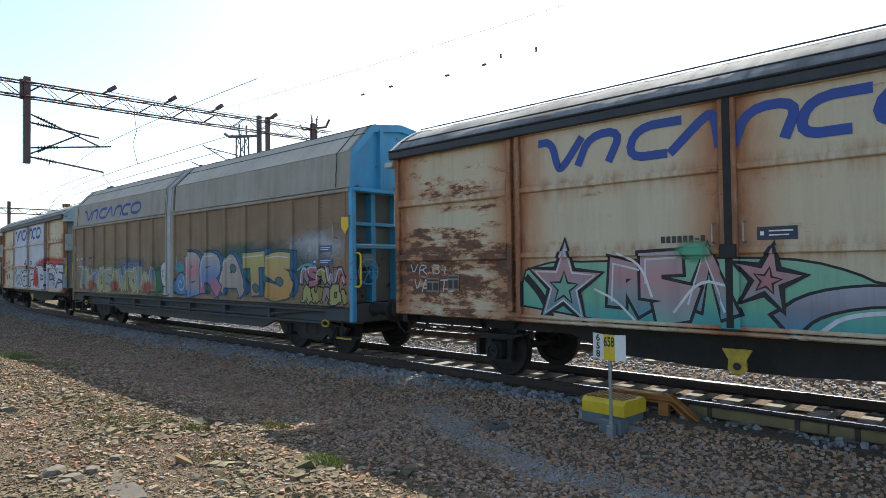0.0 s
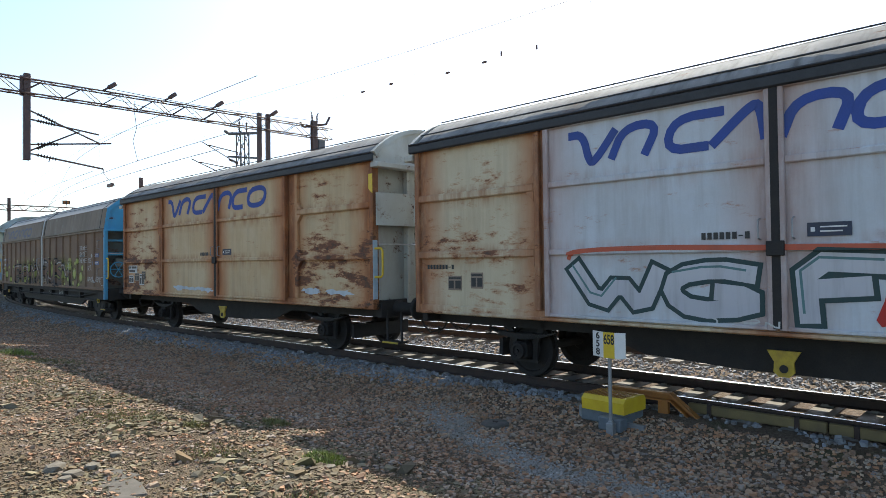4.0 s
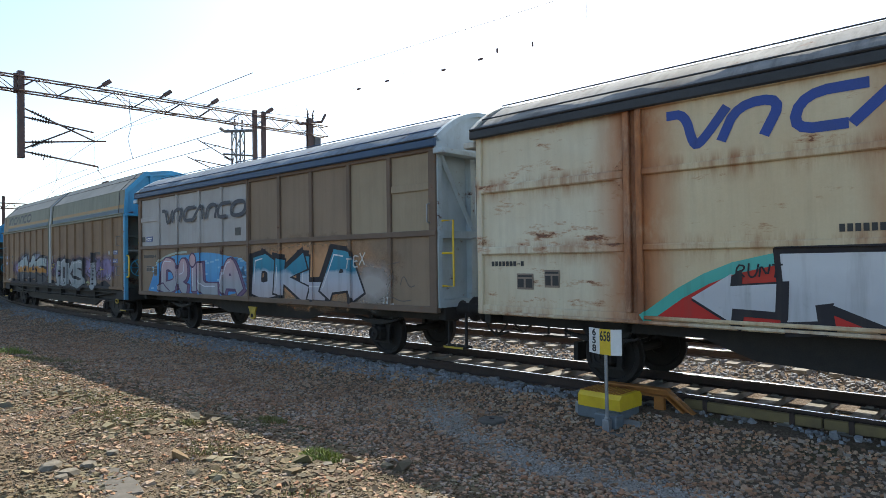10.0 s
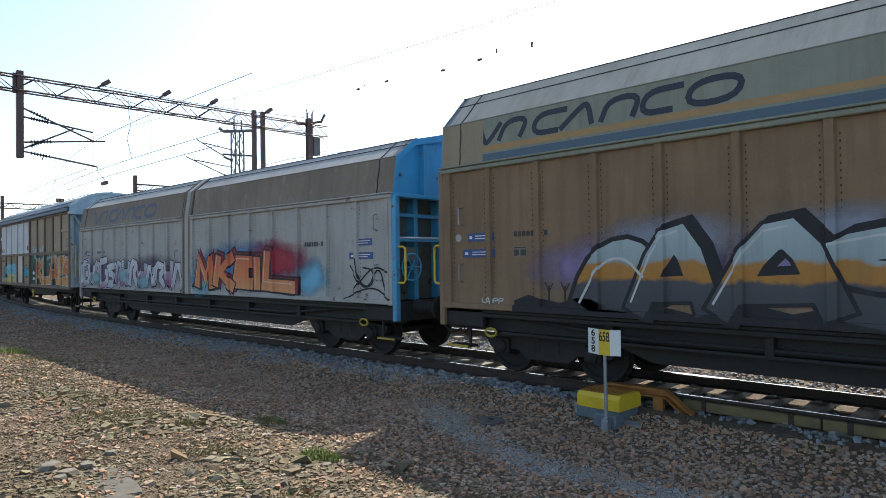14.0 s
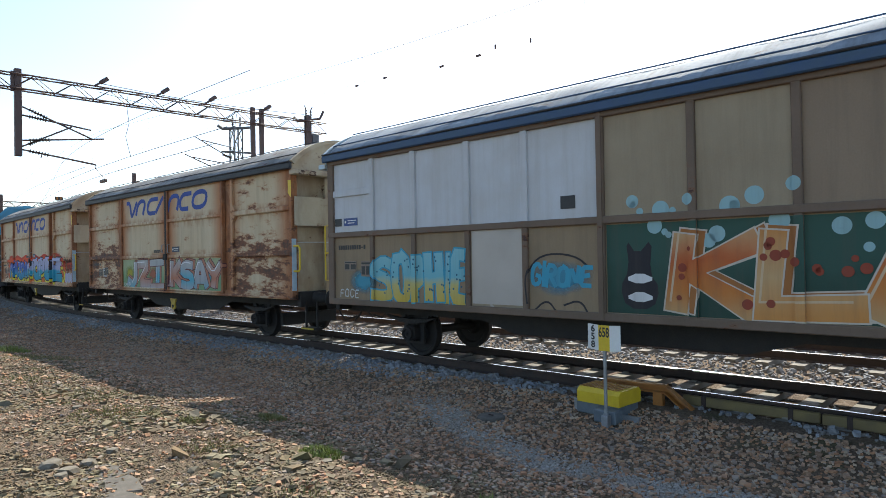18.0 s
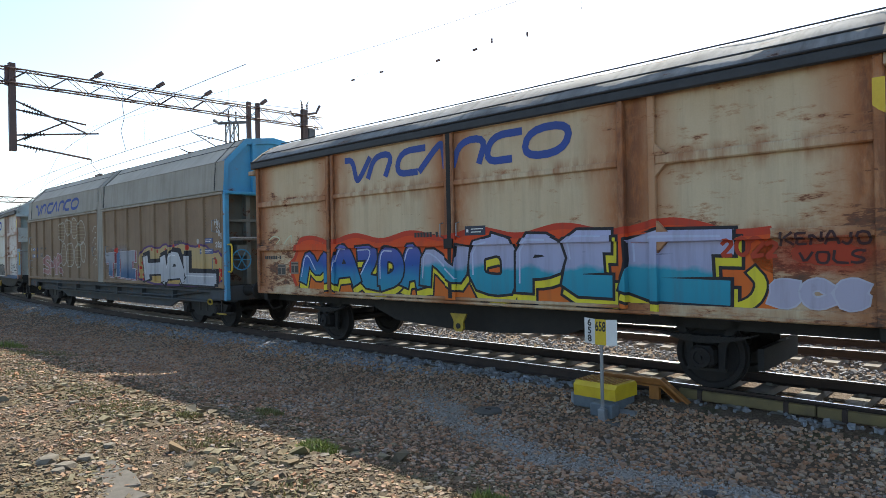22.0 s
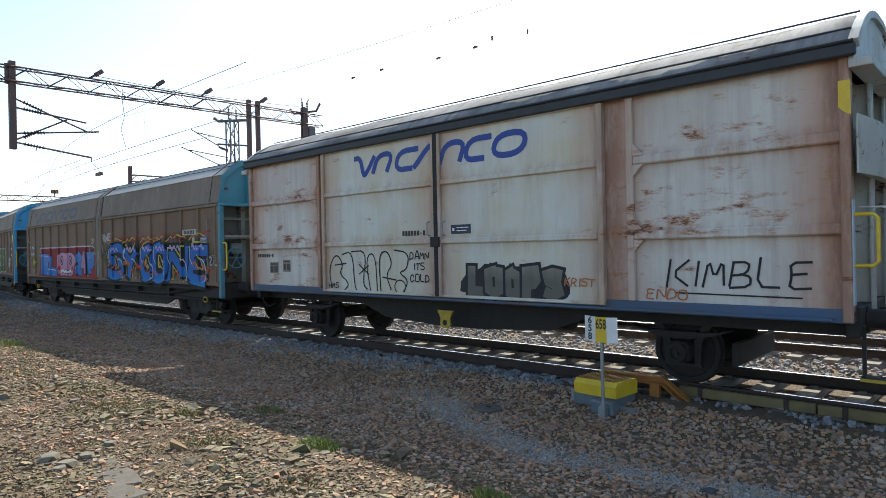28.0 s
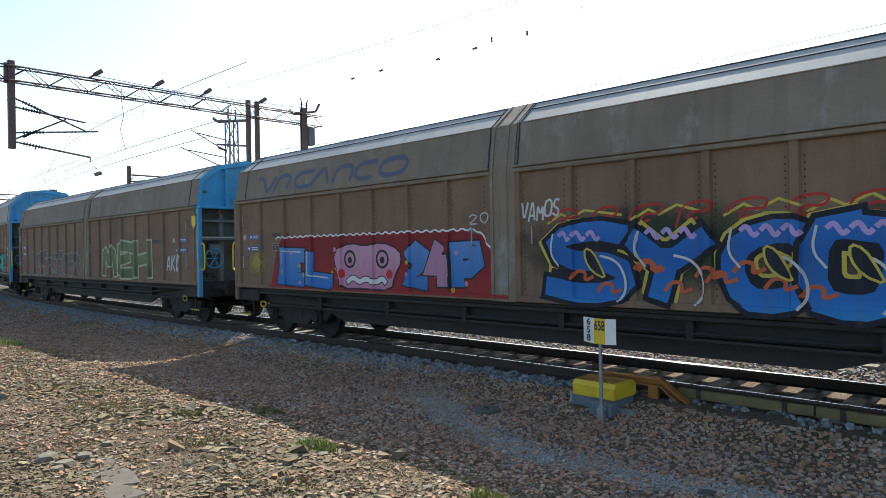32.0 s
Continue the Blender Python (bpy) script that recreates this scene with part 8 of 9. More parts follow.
for cx in (-2.0, 4.75):
    arrow = [(cx - 0.62, 1.44), (cx - 0.10, 1.76), (cx - 0.12, 1.60), (cx + 0.42, 1.64), (cx + 0.40, 1.30), (cx - 0.10, 1.32), (cx - 0.12, 1.14)]
    shape(g, "doors", [(a + 0.08, b - 0.03) for a, b in arrow], K, 11, K, 0.13, 0, "arrow_shadow")
    shape(g, "doors", arrow, CHROME, 13, None, 0, 0, "painted_arrow")
tag(g, "doors", "RUNT", -2.05, -1.5, 1.72, 0.16, K, 0.15, 0.022, 14)
tag(g, "doors", "2022", 4.2, 4.85, 1.16, 0.14, K, 0.1, 0.026, 14)
tag(g, "doors", "YO:FLURY:.", 4.98, 6.16, 1.68, 0.23, K, 0.16, 0.026, 8)
stroke(g, "doors", [(5.28, 1.62), (5.78, 1.64)], 0.02, K, 8)

# --- seventh wagon: pink letters on blue, then dark-edged letters in blue and white
g = W7
SKY7 = spray((0.06, 0.24, 0.50), (0.10, 0.32, 0.56))
shape(g, "posts", [(-5.95, 1.06), (-5.7, 1.4), (-5.45, 1.75), (-5.1, 2.0), (-4.6, 2.12), (-4.0, 2.22), (-3.4, 2.2), (-2.6, 2.28), (-1.6, 2.24), (-0.9, 2.14), (-0.4, 2.1), (0.0, 1.95), (0.03, 1.06)], SKY7, 0, None, 0, 1)
stroke(g, "posts", [(-5.55, 1.78), (-5.1, 2.06), (-4.6, 2.2), (-4.0, 2.28), (-3.3, 2.3)], 0.06, spray((0.36, 0.42, 0.36)), 1)
OILA = tones([(1.05, (0.28, 0.31, 0.33)), (1.45, (0.33, 0.33, 0.36)), (1.75, (0.42, 0.33, 0.36)), (2.15, (0.50, 0.32, 0.33))])
PLUM = spray((0.10, 0.06, 0.12))
graff(g, "posts", "DeILA", [(-4.95, -3.8), (-3.85, -3.2), (-3.15, -2.6), (-2.7, -1.4), (-1.5, -0.3)], 1.06, 2.14, OILA, PLUM, 0.33, 0.04, 4, 3, spray((0.6, 0.6, 0.66)), 2, (0.09, -0.02, spray((0.16, 0.10, 0.17))), 0.06)
shape(g, "posts", [(-5.25, 1.24), (-4.85, 1.42), (-4.7, 1.3), (-4.3, 1.12), (-4.9, 1.1)], OILA, 12, PLUM, 0.04, 1)
dot(g, "posts", -2.95, 2.06, 0.22, PLUM, 13)
dot(g, "posts", -2.95, 2.06, 0.17, OILA, 14)
rng = random.Random(8)
for i in range(30):
    x, z = rng.choice((rng.uniform(-5.7, -4.9), rng.uniform(-0.55, -0.1), rng.uniform(-2.4, -1.2))), rng.uniform(1.2, 2.1)
    stroke(g, "posts", [(x, z), (x + 0.2, z + 0.01)], 0.045, spray((0.24, 0.46, 0.62)), 1, soft=1)
haze(g, "posts", 2.5, 1.75, 3.4, 0.95, (0.56, 0.30, 0.15), 0.85)
OKLA = tones([(1.05, (0.40, 0.34, 0.34)), (1.5, (0.42, 0.43, 0.48)), (1.72, (0.36, 0.42, 0.48)), (1.80, (0.03, 0.20, 0.30)), (2.2, (0.05, 0.26, 0.36))])
graff(g, "posts", "OKLA", [(0.2, 1.25), (1.15, 2.6), (2.2, 3.3), (2.95, 4.45)], 1.05, 2.24, OKLA, K, 0.40, 0.05, 3, 4, WHT, 0, (-0.09, 0.04, K), 0.06, 0.06)
haze(g, "posts", 4.7, 1.5, 0.8, 0.6, (0.40, 0.36, 0.33), 0.9, 1)
tag(g, "posts", "TEX", 3.9, 4.5, 1.82, 0.22, CHALK, 0.1, 0.03, 14, 0.2)
for p in ([(5.2, 1.9), (5.5, 1.95)], [(5.1, 1.5), (5.35, 1.75), (5.2, 1.45)], [(5.5, 1.5), (5.6, 1.72), (5.75, 1.45), (5.9, 1.5)], [(4.9, 1.2), (5.2, 1.3), (5.5, 1.18), (5.8, 1.22)]):
    stroke(g, "posts", p, 0.02, spray((0.12, 0.10, 0.09)), 4)
tag(g, "posts", "18.", 5.0, 5.35, 1.12, 0.15, CHALK, 0.1)

# --- eighth wagon: winter night with chrome letters and a snowman
g = W8
for x, rx in ((-4.9, 1.9), (-2.4, 2.2), (-0.5, 1.5), (1.6, 1.7), (3.4, 1.8), (5.3, 1.7), (6.8, 1.2)):
    haze(g, "ribbed", x, 1.85, rx, 0.55, (0.25, 0.20, 0.34), 0.95)
for x, rx in ((-4.2, 1.2), (-2.2, 1.2)):
    haze(g, "ribbed", x, 2.25, rx, 0.4, (0.28, 0.30, 0.36), 0.8, 1)
hills = [(-6.9 + i * 0.3, 1.30 + 0.07 * math.sin(i * 1.7) + 0.06 * math.sin(i * 0.6)) for i in range(48)]
verts = [(x, 1.125) for x, _ in hills] + hills
lay(g, "painted_hill", (verts, [(i, i + 1, i + 49, i + 48) for i in range(47)]), K, "ribbed", 2, "black painted hill line")
for x in (-6.2, -5.9, -0.55, 0.15, 0.4, 4.75, 6.05, 6.3, 6.6):
    stroke(g, "ribbed", [(x, 1.30), (x, 1.56)], 0.03, K, 3, soft=0)
    stroke(g, "ribbed", [(x - 0.08, 1.62), (x, 1.46), (x + 0.08, 1.60)], 0.022, K, 3, soft=0)
MIX8 = tones([(1.15, (0.06, 0.06, 0.065)), (1.62, (0.08, 0.08, 0.085)), (1.68, (0.42, 0.19, 0.04)), (1.86, (0.42, 0.20, 0.05)), (1.92, (0.30, 0.36, 0.36)), (2.35, (0.38, 0.44, 0.44))])
shape(g, "ribbed", [(-5.9, 1.16), (-5.6, 1.9), (-5.2, 2.24), (-4.7, 2.3), (-4.3, 1.95), (-4.2, 1.16)], MIX8, 2, K, 0.07, 1)
graff(g, "ribbed", "AAS", [(-4.9, -3.5), (-3.7, -2.1), (-2.5, -0.6)], 1.13, 2.4, MIX8, K, 0.34, 0.05, 31, 4, CHALK, 1, (0.10, 0.04, K), 0.06, 0.1)
stroke(g, "ribbed", [(-5.65, 1.3), (-5.3, 1.9), (-4.9, 2.02), (-4.6, 1.7)], 0.04, CHALK, 13)
stroke(g, "ribbed", [(-1.2, 1.6), (-0.6, 1.45), (-0.25, 1.3)], 0.07, K, 12)
graff(g, "ribbed", "COKS", [(0.72, 1.6), (1.45, 2.35), (2.2, 3.2), (3.0, 4.45)], 1.08, 2.2, tones([(1.1, (0.20, 0.23, 0.24)), (1.4, (0.30, 0.32, 0.32)), (1.7, (0.22, 0.25, 0.26)), (2.2, (0.34, 0.36, 0.36))]), K, 0.30, 0.06, 6, 4, CHALK, 0, (0.12, 0.02, K), 0.03)
for dx, dz, sz in ((1.85, 1.35, 0.06), (1.95, 1.24, 0.05), (1.8, 1.5, 0.04)):
    dot(g, "ribbed", dx, dz, sz, K, 14)
ICE = tones([(0.9, (0.20, 0.22, 0.23)), (1.3, (0.32, 0.33, 0.34)), (1.6, (0.22, 0.235, 0.245)), (2.3, (0.36, 0.37, 0.37))])
for x, z, r in ((5.42, 1.36, 0.34), (5.42, 1.66, 0.29), (5.45, 1.93, 0.22)):
    dot(g, "ribbed", x, z, r + 0.05, K, 5, 0.92)
for x, z, r in ((5.42, 1.36, 0.34), (5.42, 1.66, 0.29), (5.45, 1.93, 0.22)):
    dot(g, "ribbed", x, z, r, ICE, 8 + r, 0.92)
shape(g, "ribbed", [(5.10, 2.03), (5.82, 2.05), (5.80, 2.15), (5.66, 2.15), (5.72, 2.38), (5.24, 2.42), (5.26, 2.15), (5.10, 2.13)], K, 10, None, 0, 0)
shape(g, "ribbed", [(5.32, 1.97), (5.30, 1.87), (4.90, 1.80)], spray((0.42, 0.13, 0.05)), 10, K, 0.02, 0)
for x, z in ((5.37, 1.99), (5.55, 1.99), (5.44, 1.74), (5.44, 1.60), (5.42, 1.44), (5.42, 1.28)):
    dot(g, "ribbed", x, z, 0.035, K, 10)
stroke(g, "ribbed", [(5.4, 1.85), (5.50, 1.82), (5.60, 1.88)], 0.02, K, 10)
for p in ([(5.12, 1.60), (4.86, 1.68), (4.72, 1.66)], [(4.86, 1.68), (4.74, 1.76)], [(5.74, 1.62), (5.98, 1.74), (6.1, 1.9)], [(5.98, 1.74), (6.16, 1.76)]):
    stroke(g, "ribbed", p, 0.035, K, 9)
for x, z in ((0.30, 1.86), (0.44, 1.98), (6.28, 1.86), (6.42, 1.80)):
    shape(g, "ribbed", star(x, z, 0.13, 0.25, 0, 4), spray((0.52, 0.42, 0.08)), 9, None, 0, 0)
tag(g, "ribbed", "CIPS.", 6.78, 7.3, 1.46, 0.17, CHALK, 0.05)
tag(g, "ribbed", "LAPP", -7.6, -7.1, 1.24, 0.09, CHALK, 0.05)
stroke(g, "ribbed", [(4.6, 1.3), (4.8, 1.34), (5.0, 1.28)], 0.06, spray((0.30, 0.33, 0.15)), 4)

# --- ninth wagon: white and violet forms, orange letters, a black tag
g = W9
DARKV = spray((0.04, 0.028, 0.045))
haze(g, "ribbed", -6.4, 1.75, 2.2, 0.6, (0.16, 0.11, 0.17), 0.8)
haze(g, "ribbed", -2.6, 1.75, 2.8, 0.6, (0.14, 0.10, 0.14), 0.8)
PL9 = tones([(1.15, (0.30, 0.12, 0.22)), (1.4, (0.44, 0.46, 0.48)), (2.2, (0.50, 0.51, 0.53))])
wild(g, "ribbed", -8.4, -0.3, 1.14, 2.2, [PL9, spray((0.42, 0.42, 0.45), (0.50, 0.50, 0.52)), spray((0.30, 0.12, 0.22), (0.40, 0.38, 0.42))], DARKV, 41, 0.72, 0.20, 0.03, spray((0.62, 0.62, 0.64)))
for x, z in ((-7.0, 1.5), (-4.6, 1.6), (-3.0, 1.4)):
    haze(g, "ribbed", x, z, 0.6, 0.3, (0.25, 0.46, 0.50), 0.6, 13)
haze(g, "ribbed", 3.0, 1.9, 2.9, 0.72, (0.10, 0.22, 0.42), 0.9)
haze(g, "ribbed", 5.7, 1.65, 1.0, 0.5, (0.16, 0.42, 0.58), 0.95)
haze(g, "ribbed", 0.9, 1.6, 0.9, 0.6, (0.16, 0.42, 0.58), 0.9)
haze(g, "ribbed", 4.4, 2.0, 1.6, 0.6, (0.34, 0.03, 0.05), 0.95, 1)
OR9 = tones([(1.2, (0.62, 0.30, 0.14)), (1.7, (0.64, 0.20, 0.07)), (2.35, (0.52, 0.10, 0.06))])
graff(g, "ribbed", "MKEIL", [(0.4, 1.6), (1.45, 2.6), (2.45, 3.5), (3.3, 3.95), (3.8, 5.3)], 1.2, 2.36, OR9, K, 0.30, 0.045, 43, 4, spray((0.62, 0.42, 0.32)), 0, (0.10, 0.04, spray((0.24, 0.02, 0.035))), 0.09, 0.08)
for p in ([(7.2, 1.9), (7.7, 1.3), (8.1, 1.95), (8.3, 1.3)], [(7.3, 1.35), (7.9, 1.9), (8.4, 1.75)], [(7.05, 1.2), (7.9, 1.5), (8.45, 1.2)], [(7.4, 2.05), (7.5, 1.5), (7.9, 1.45), (7.95, 1.8), (7.6, 1.85)]):
    stroke(g, "ribbed", p, 0.035, K, 8)
tag(g, "ribbed", "MRLK", -8.2, -7.4, 2.28, 0.2, K, 0.1, 0.03)
tag(g, "ribbed", "220", -4.75, -4.3, 1.85, 0.2, spray((0.08, 0.22, 0.30)), 0.1, 0.03, 14)

PALE_SHEET = plain("bare_pale_sheet", (0.46, 0.42, 0.38), (0.40, 0.36, 0.32), 1.5, 0.45, 0.2, 0.05)
# --- tenth wagon: dotted letters, then orange forms on dark green
g = W10
BLUEL = spray((0.05, 0.30, 0.42))
DOTTED = tones([(1.1, (0.52, 0.36, 0.05)), (1.45, (0.48, 0.42, 0.16)), (1.6, (0.16, 0.42, 0.48)), (2.1, (0.22, 0.46, 0.50))])
graff(g, "posts", "SOPHIE", [(-5.15, -4.45), (-4.5, -3.95), (-4.0, -3.55), (-3.6, -3.1), (-3.15, -2.95), (-2.98, -2.55)], 1.06, 2.12, DOTTED, BLUEL, 0.20, 0.03, 5, 3, None, 1, None, 0.05)
plate(g, -1, -2.44, -1.36, 1.16, 2.42, PALE_SHEET, 1.494, name="patch_panel", label="pale bare metal patch panel")
rng = random.Random(6)
for i in range(60):
    dot(g, "posts", rng.uniform(-4.95, -2.5), rng.uniform(1.1, 2.0), 0.02, spray((0.03, 0.12, 0.18)), 13)
for p in ([(-1.25, 1.2), (-1.3, 1.7), (-1.0, 2.0), (-0.4, 1.98), (-0.1, 1.75)], [(-1.2, 1.05), (-0.9, 1.3), (-0.7, 1.05)], [(-0.6, 1.2), (-0.3, 1.3), (-0.15, 1.05)]):
    stroke(g, "posts", p, 0.03, K, 4)
haze(g, "posts", -0.65, 1.62, 0.62, 0.3, (0.06, 0.28, 0.40), 0.75, 1)
tag(g, "posts", "GIRONE", -1.2, -0.1, 1.5, 0.34, BLUEL, 0.1, 0.07, 6)
tag(g, "posts", "FOCE", -6.15, -5.5, 1.16, 0.18, CHALK, 0.1)
haze(g, "posts", -5.4, 1.5, 0.5, 0.28, (0.06, 0.28, 0.38), 0.9)
stroke(g, "posts", [(-2.25, 1.2), (-2.3, 1.75), (-2.05, 1.8), (-1.95, 1.5), (-2.1, 1.2), (-1.9, 1.05)], 0.05, spray((0.40, 0.36, 0.30)), 4)
lay(g, "painted_field", ([(0.15, 1.13), (0.15, 2.40), (6.4, 2.40), (6.4, 1.13)], [(0, 1, 2, 3)]), spray((0.02, 0.055, 0.04), (0.03, 0.08, 0.06)), "posts", 0)
ORG = tones([(1.12, (0.50, 0.30, 0.13)), (1.5, (0.52, 0.18, 0.04)), (1.9, (0.46, 0.11, 0.03)), (2.3, (0.52, 0.33, 0.16))])
ORG2 = tones([(1.12, (0.56, 0.24, 0.06)), (1.7, (0.54, 0.34, 0.16)), (2.3, (0.50, 0.20, 0.05))])
graff(g, "posts", "KLAEs", [(1.05, 2.3), (2.1, 3.4), (3.2, 4.65), (4.5, 5.5), (5.35, 6.42)], 1.1, 2.38, [ORG, ORG2], spray((0.52, 0.46, 0.38)), 0.31, 0.022, 12, 3, spray((0.58, 0.42, 0.26)), 0, (0.10, 0.03, spray((0.34, 0.13, 0.035))), 0.05, 0.12)
for i in range(30):
    dot(g, "posts", rng.uniform(0.2, 6.3), rng.choice((rng.uniform(2.0, 2.36), rng.uniform(2.55, 2.85))), rng.uniform(0.04, 0.13), spray((0.26, 0.42, 0.44)), 2)
for i in range(26):
    dot(g, "posts", rng.uniform(1.2, 6.2), rng.uniform(1.2, 2.3), rng.uniform(0.03, 0.07), spray((0.26, 0.05, 0.025)), 13)
shape(g, "posts", [(0.45, 1.2), (0.35, 1.5), (0.5, 1.75), (0.45, 2.2), (0.62, 1.95), (0.85, 2.2), (0.8, 1.7), (0.95, 1.5), (0.85, 1.2)], K, 3, None, 0, 1)
for z in (1.62, 1.36):
    shape(g, "posts", [(0.42, z), (0.65, z + 0.10), (0.9, z), (0.65, z - 0.08)], WHT, 5, None, 0, 1)

# --- eleventh wagon: pale green field with white, turquoise and red forms
g = W11
GRN = spray((0.18, 0.30, 0.15), (0.34, 0.38, 0.22))
for a, b in ((-3.26, -0.14), (0.14, 3.2)):
    lay(g, "painted_field", ([(a, 1.12), (a, 2.04), (b, 2.04), (b, 1.12)], [(0, 1, 2, 3)]), GRN, "doors", 0)
MAROON, SALMON = spray((0.12, 0.045, 0.045)), spray((0.44, 0.19, 0.12))
G11 = [tones([(1.1, (0.08, 0.34, 0.42)), (1.5, (0.34, 0.34, 0.35)), (2.0, (0.40, 0.40, 0.39))]), tones([(1.1, (0.38, 0.37, 0.37)), (1.5, (0.46, 0.18, 0.10)), (2.0, (0.40, 0.40, 0.38))]), tones([(1.1, (0.36, 0.36, 0.37)), (1.5, (0.08, 0.36, 0.46)), (1.85, (0.38, 0.38, 0.38)), (2.1, (0.42, 0.41, 0.40))])]
graff(g, "doors", "JZI", [(-3.0, -2.0), (-2.2, -1.1), (-1.2, -0.1)], 1.12, 2.06, G11, MAROON, 0.26, 0.022, 51, 3, WHT, 1, (0.10, 0.03, SALMON))
stroke(g, "doors", [(-1.2, 1.93), (-0.12, 1.96)], 0.2, G11[0], 9, MAROON, 0.022, soft=0)
stroke(g, "doors", [(-1.15, 1.2), (-0.12, 1.22)], 0.2, G11[1], 9, MAROON, 0.022, soft=0)
graff(g, "doors", "KSAY", [(0.12, 0.95), (0.8, 1.7), (1.55, 2.45), (2.35, 3.25)], 1.12, 2.06, G11[1:] + G11[:1], MAROON, 0.24, 0.022, 54, 3, WHT, 1, (0.10, 0.03, SALMON))
for x, m in ((-2.7, (0.46, 0.40, 0.05)), (-1.0, (0.46, 0.14, 0.08)), (1.2, (0.46, 0.14, 0.08)), (2.6, (0.10, 0.36, 0.44))):
    haze(g, "doors", x, 1.6, 0.4, 0.3, m, 0.7, 1)
tag(g, "doors", "SMUP", -3.2, -2.65, 1.17, 0.14, CHALK, 0.1)
plate(g, -1, -5.15, -4.85, 1.48, 1.78, M_WHITECARD, 1.49, CARD_LINES, name="label_card")

# --- twelfth wagon: blue bulging letters over yellow on an orange field
g = W12
top = [(-4.7 + i * 0.3, 2.27 + 0.07 * math.sin(i * 1.15) - 0.16 * max(0, (i - 30) / 4)) for i in range(34)]
edge = [(-4.8, 1.25), (-5.1, 1.72), (-4.8, 1.9)] + top + [(5.2, 1.5), (5.4, 1.12), (-4.3, 1.12)]
shape(g, "doors", edge, tones([(1.1, (0.60, 0.15, 0.02)), (1.7, (0.66, 0.13, 0.02)), (2.2, (0.64, 0.07, 0.015))]), 0, None, 0, 0, "painted_field")
lay(g, "red_wave", ribbon([(-4.8, 1.25), (-5.1, 1.72), (-4.8, 1.9)] + top, 0.10, False, 1), spray((0.50, 0.05, 0.02)), "doors", 1)
YEL = spray((0.68, 0.58, 0.04))
BUL = tones([(1.2, (0.03, 0.24, 0.34)), (1.5, (0.03, 0.22, 0.38)), (1.75, (0.03, 0.09, 0.33)), (2.2, (0.13, 0.13, 0.40))])
BUL2 = tones([(1.2, (0.02, 0.24, 0.34)), (1.66, (0.03, 0.30, 0.40)), (1.74, (0.34, 0.36, 0.52)), (2.2, (0.42, 0.42, 0.58))])
LILAC = spray((0.45, 0.50, 0.66))
graff(g, "doors", "MAZDAN", [(-4.65, -3.4), (-3.5, -2.5), (-2.6, -1.85), (-1.95, -1.2), (-1.35, -0.6), (-0.75, 0.38)], 1.24, 2.16, [BUL] * 5 + [BUL2], K, 0.27, 0.04, 17, 5, LILAC, 2, (0.03, -0.12, YEL), 0.04)
graff(g, "doors", "OPEE", [(0.42, 1.45), (1.4, 2.35), (2.25, 3.2), (3.22, 4.8)], 1.22, 2.26, BUL2, K, 0.32, 0.045, 18, 5, LILAC, 1, (0.04, -0.13, YEL), 0.03)
stroke(g, "doors", [(3.6, 1.2), (4.4, 1.12), (4.95, 1.22), (5.1, 1.5), (4.95, 1.68)], 0.13, YEL, 4, K, 0.03)
tag(g, "doors", "2022", 4.6, 5.3, 1.86, 0.22, spray((0.42, 0.05, 0.02)), 0.1, 0.05, 13, -0.05)
tag(g, "doors", "KENAJO", 5.3, 6.25, 1.98, 0.14, spray((0.05, 0.02, 0.02)), 0.05, 0.03, 9)
tag(g, "doors", "VOLS", 5.5, 6.2, 1.76, 0.14, spray((0.05, 0.02, 0.02)), 0.05, 0.03, 9)
haze(g, "doors", 5.75, 1.85, 0.8, 0.3, (0.45, 0.05, 0.02), 0.8)
graff(g, "doors", "SCG", (5.15, 6.2), 1.2, 1.6, spray((0.40, 0.38, 0.48)), spray((0.45, 0.45, 0.52)), 0.16, 0.02, 61)
stroke(g, "doors", [(-5.9, 2.32), (-5.7, 2.42), (-5.4, 2.34), (-5.6, 2.22)], 0.03, spray((0.5, 0.52, 0.35)), 3)
stroke(g, "doors", [(-5.3, 2.2), (-5.1, 2.36), (-4.95, 2.42), (-4.98, 2.24)], 0.03, spray((0.5, 0.52, 0.35)), 3)

# --- thirteenth wagon: grey block letters, dotted yellow edge, chalky bubbles
g = W13
SAND = spray((0.46, 0.30, 0.10), (0.44, 0.32, 0.15))
PURP = spray((0.10, 0.045, 0.14))
halo = [(3.05, 1.15), (3.1, 1.75), (3.4, 2.2), (4.0, 2.32), (4.6, 2.2), (5.0, 2.36), (5.4, 2.24), (6.2, 2.38), (6.8, 2.2), (7.4, 2.3), (7.9, 2.05), (8.3, 2.1), (8.55, 1.85), (8.52, 1.15)]
shape(g, "ribbed", halo, SAND, 1, PURP, 0.06, 1)
rng = random.Random(13)
for i in range(26):
    dot(g, "ribbed", *[(3.15 + 0.35 * rng.random(), rng.uniform(1.25, 1.9)), (rng.uniform(3.6, 7.6), rng.uniform(2.12, 2.26)), (rng.uniform(8.0, 8.45), rng.uniform(1.2, 1.9))][i % 3], rng.uniform(0.04, 0.075), RED, 3)
graff(g, "ribbed", "HAL", [(3.5, 5.15), (4.8, 6.45), (6.15, 8.2)], 1.14, 2.16, spray((0.40, 0.40, 0.42), (0.48, 0.48, 0.49)), K, 0.44, 0.05, 9, 5, WHT, 0, (0.10, 0.05, K), 0.05, 0.08)
haze(g, "ribbed", 1.6, 1.85, 1.6, 0.6, (0.34, 0.31, 0.33), 0.7)
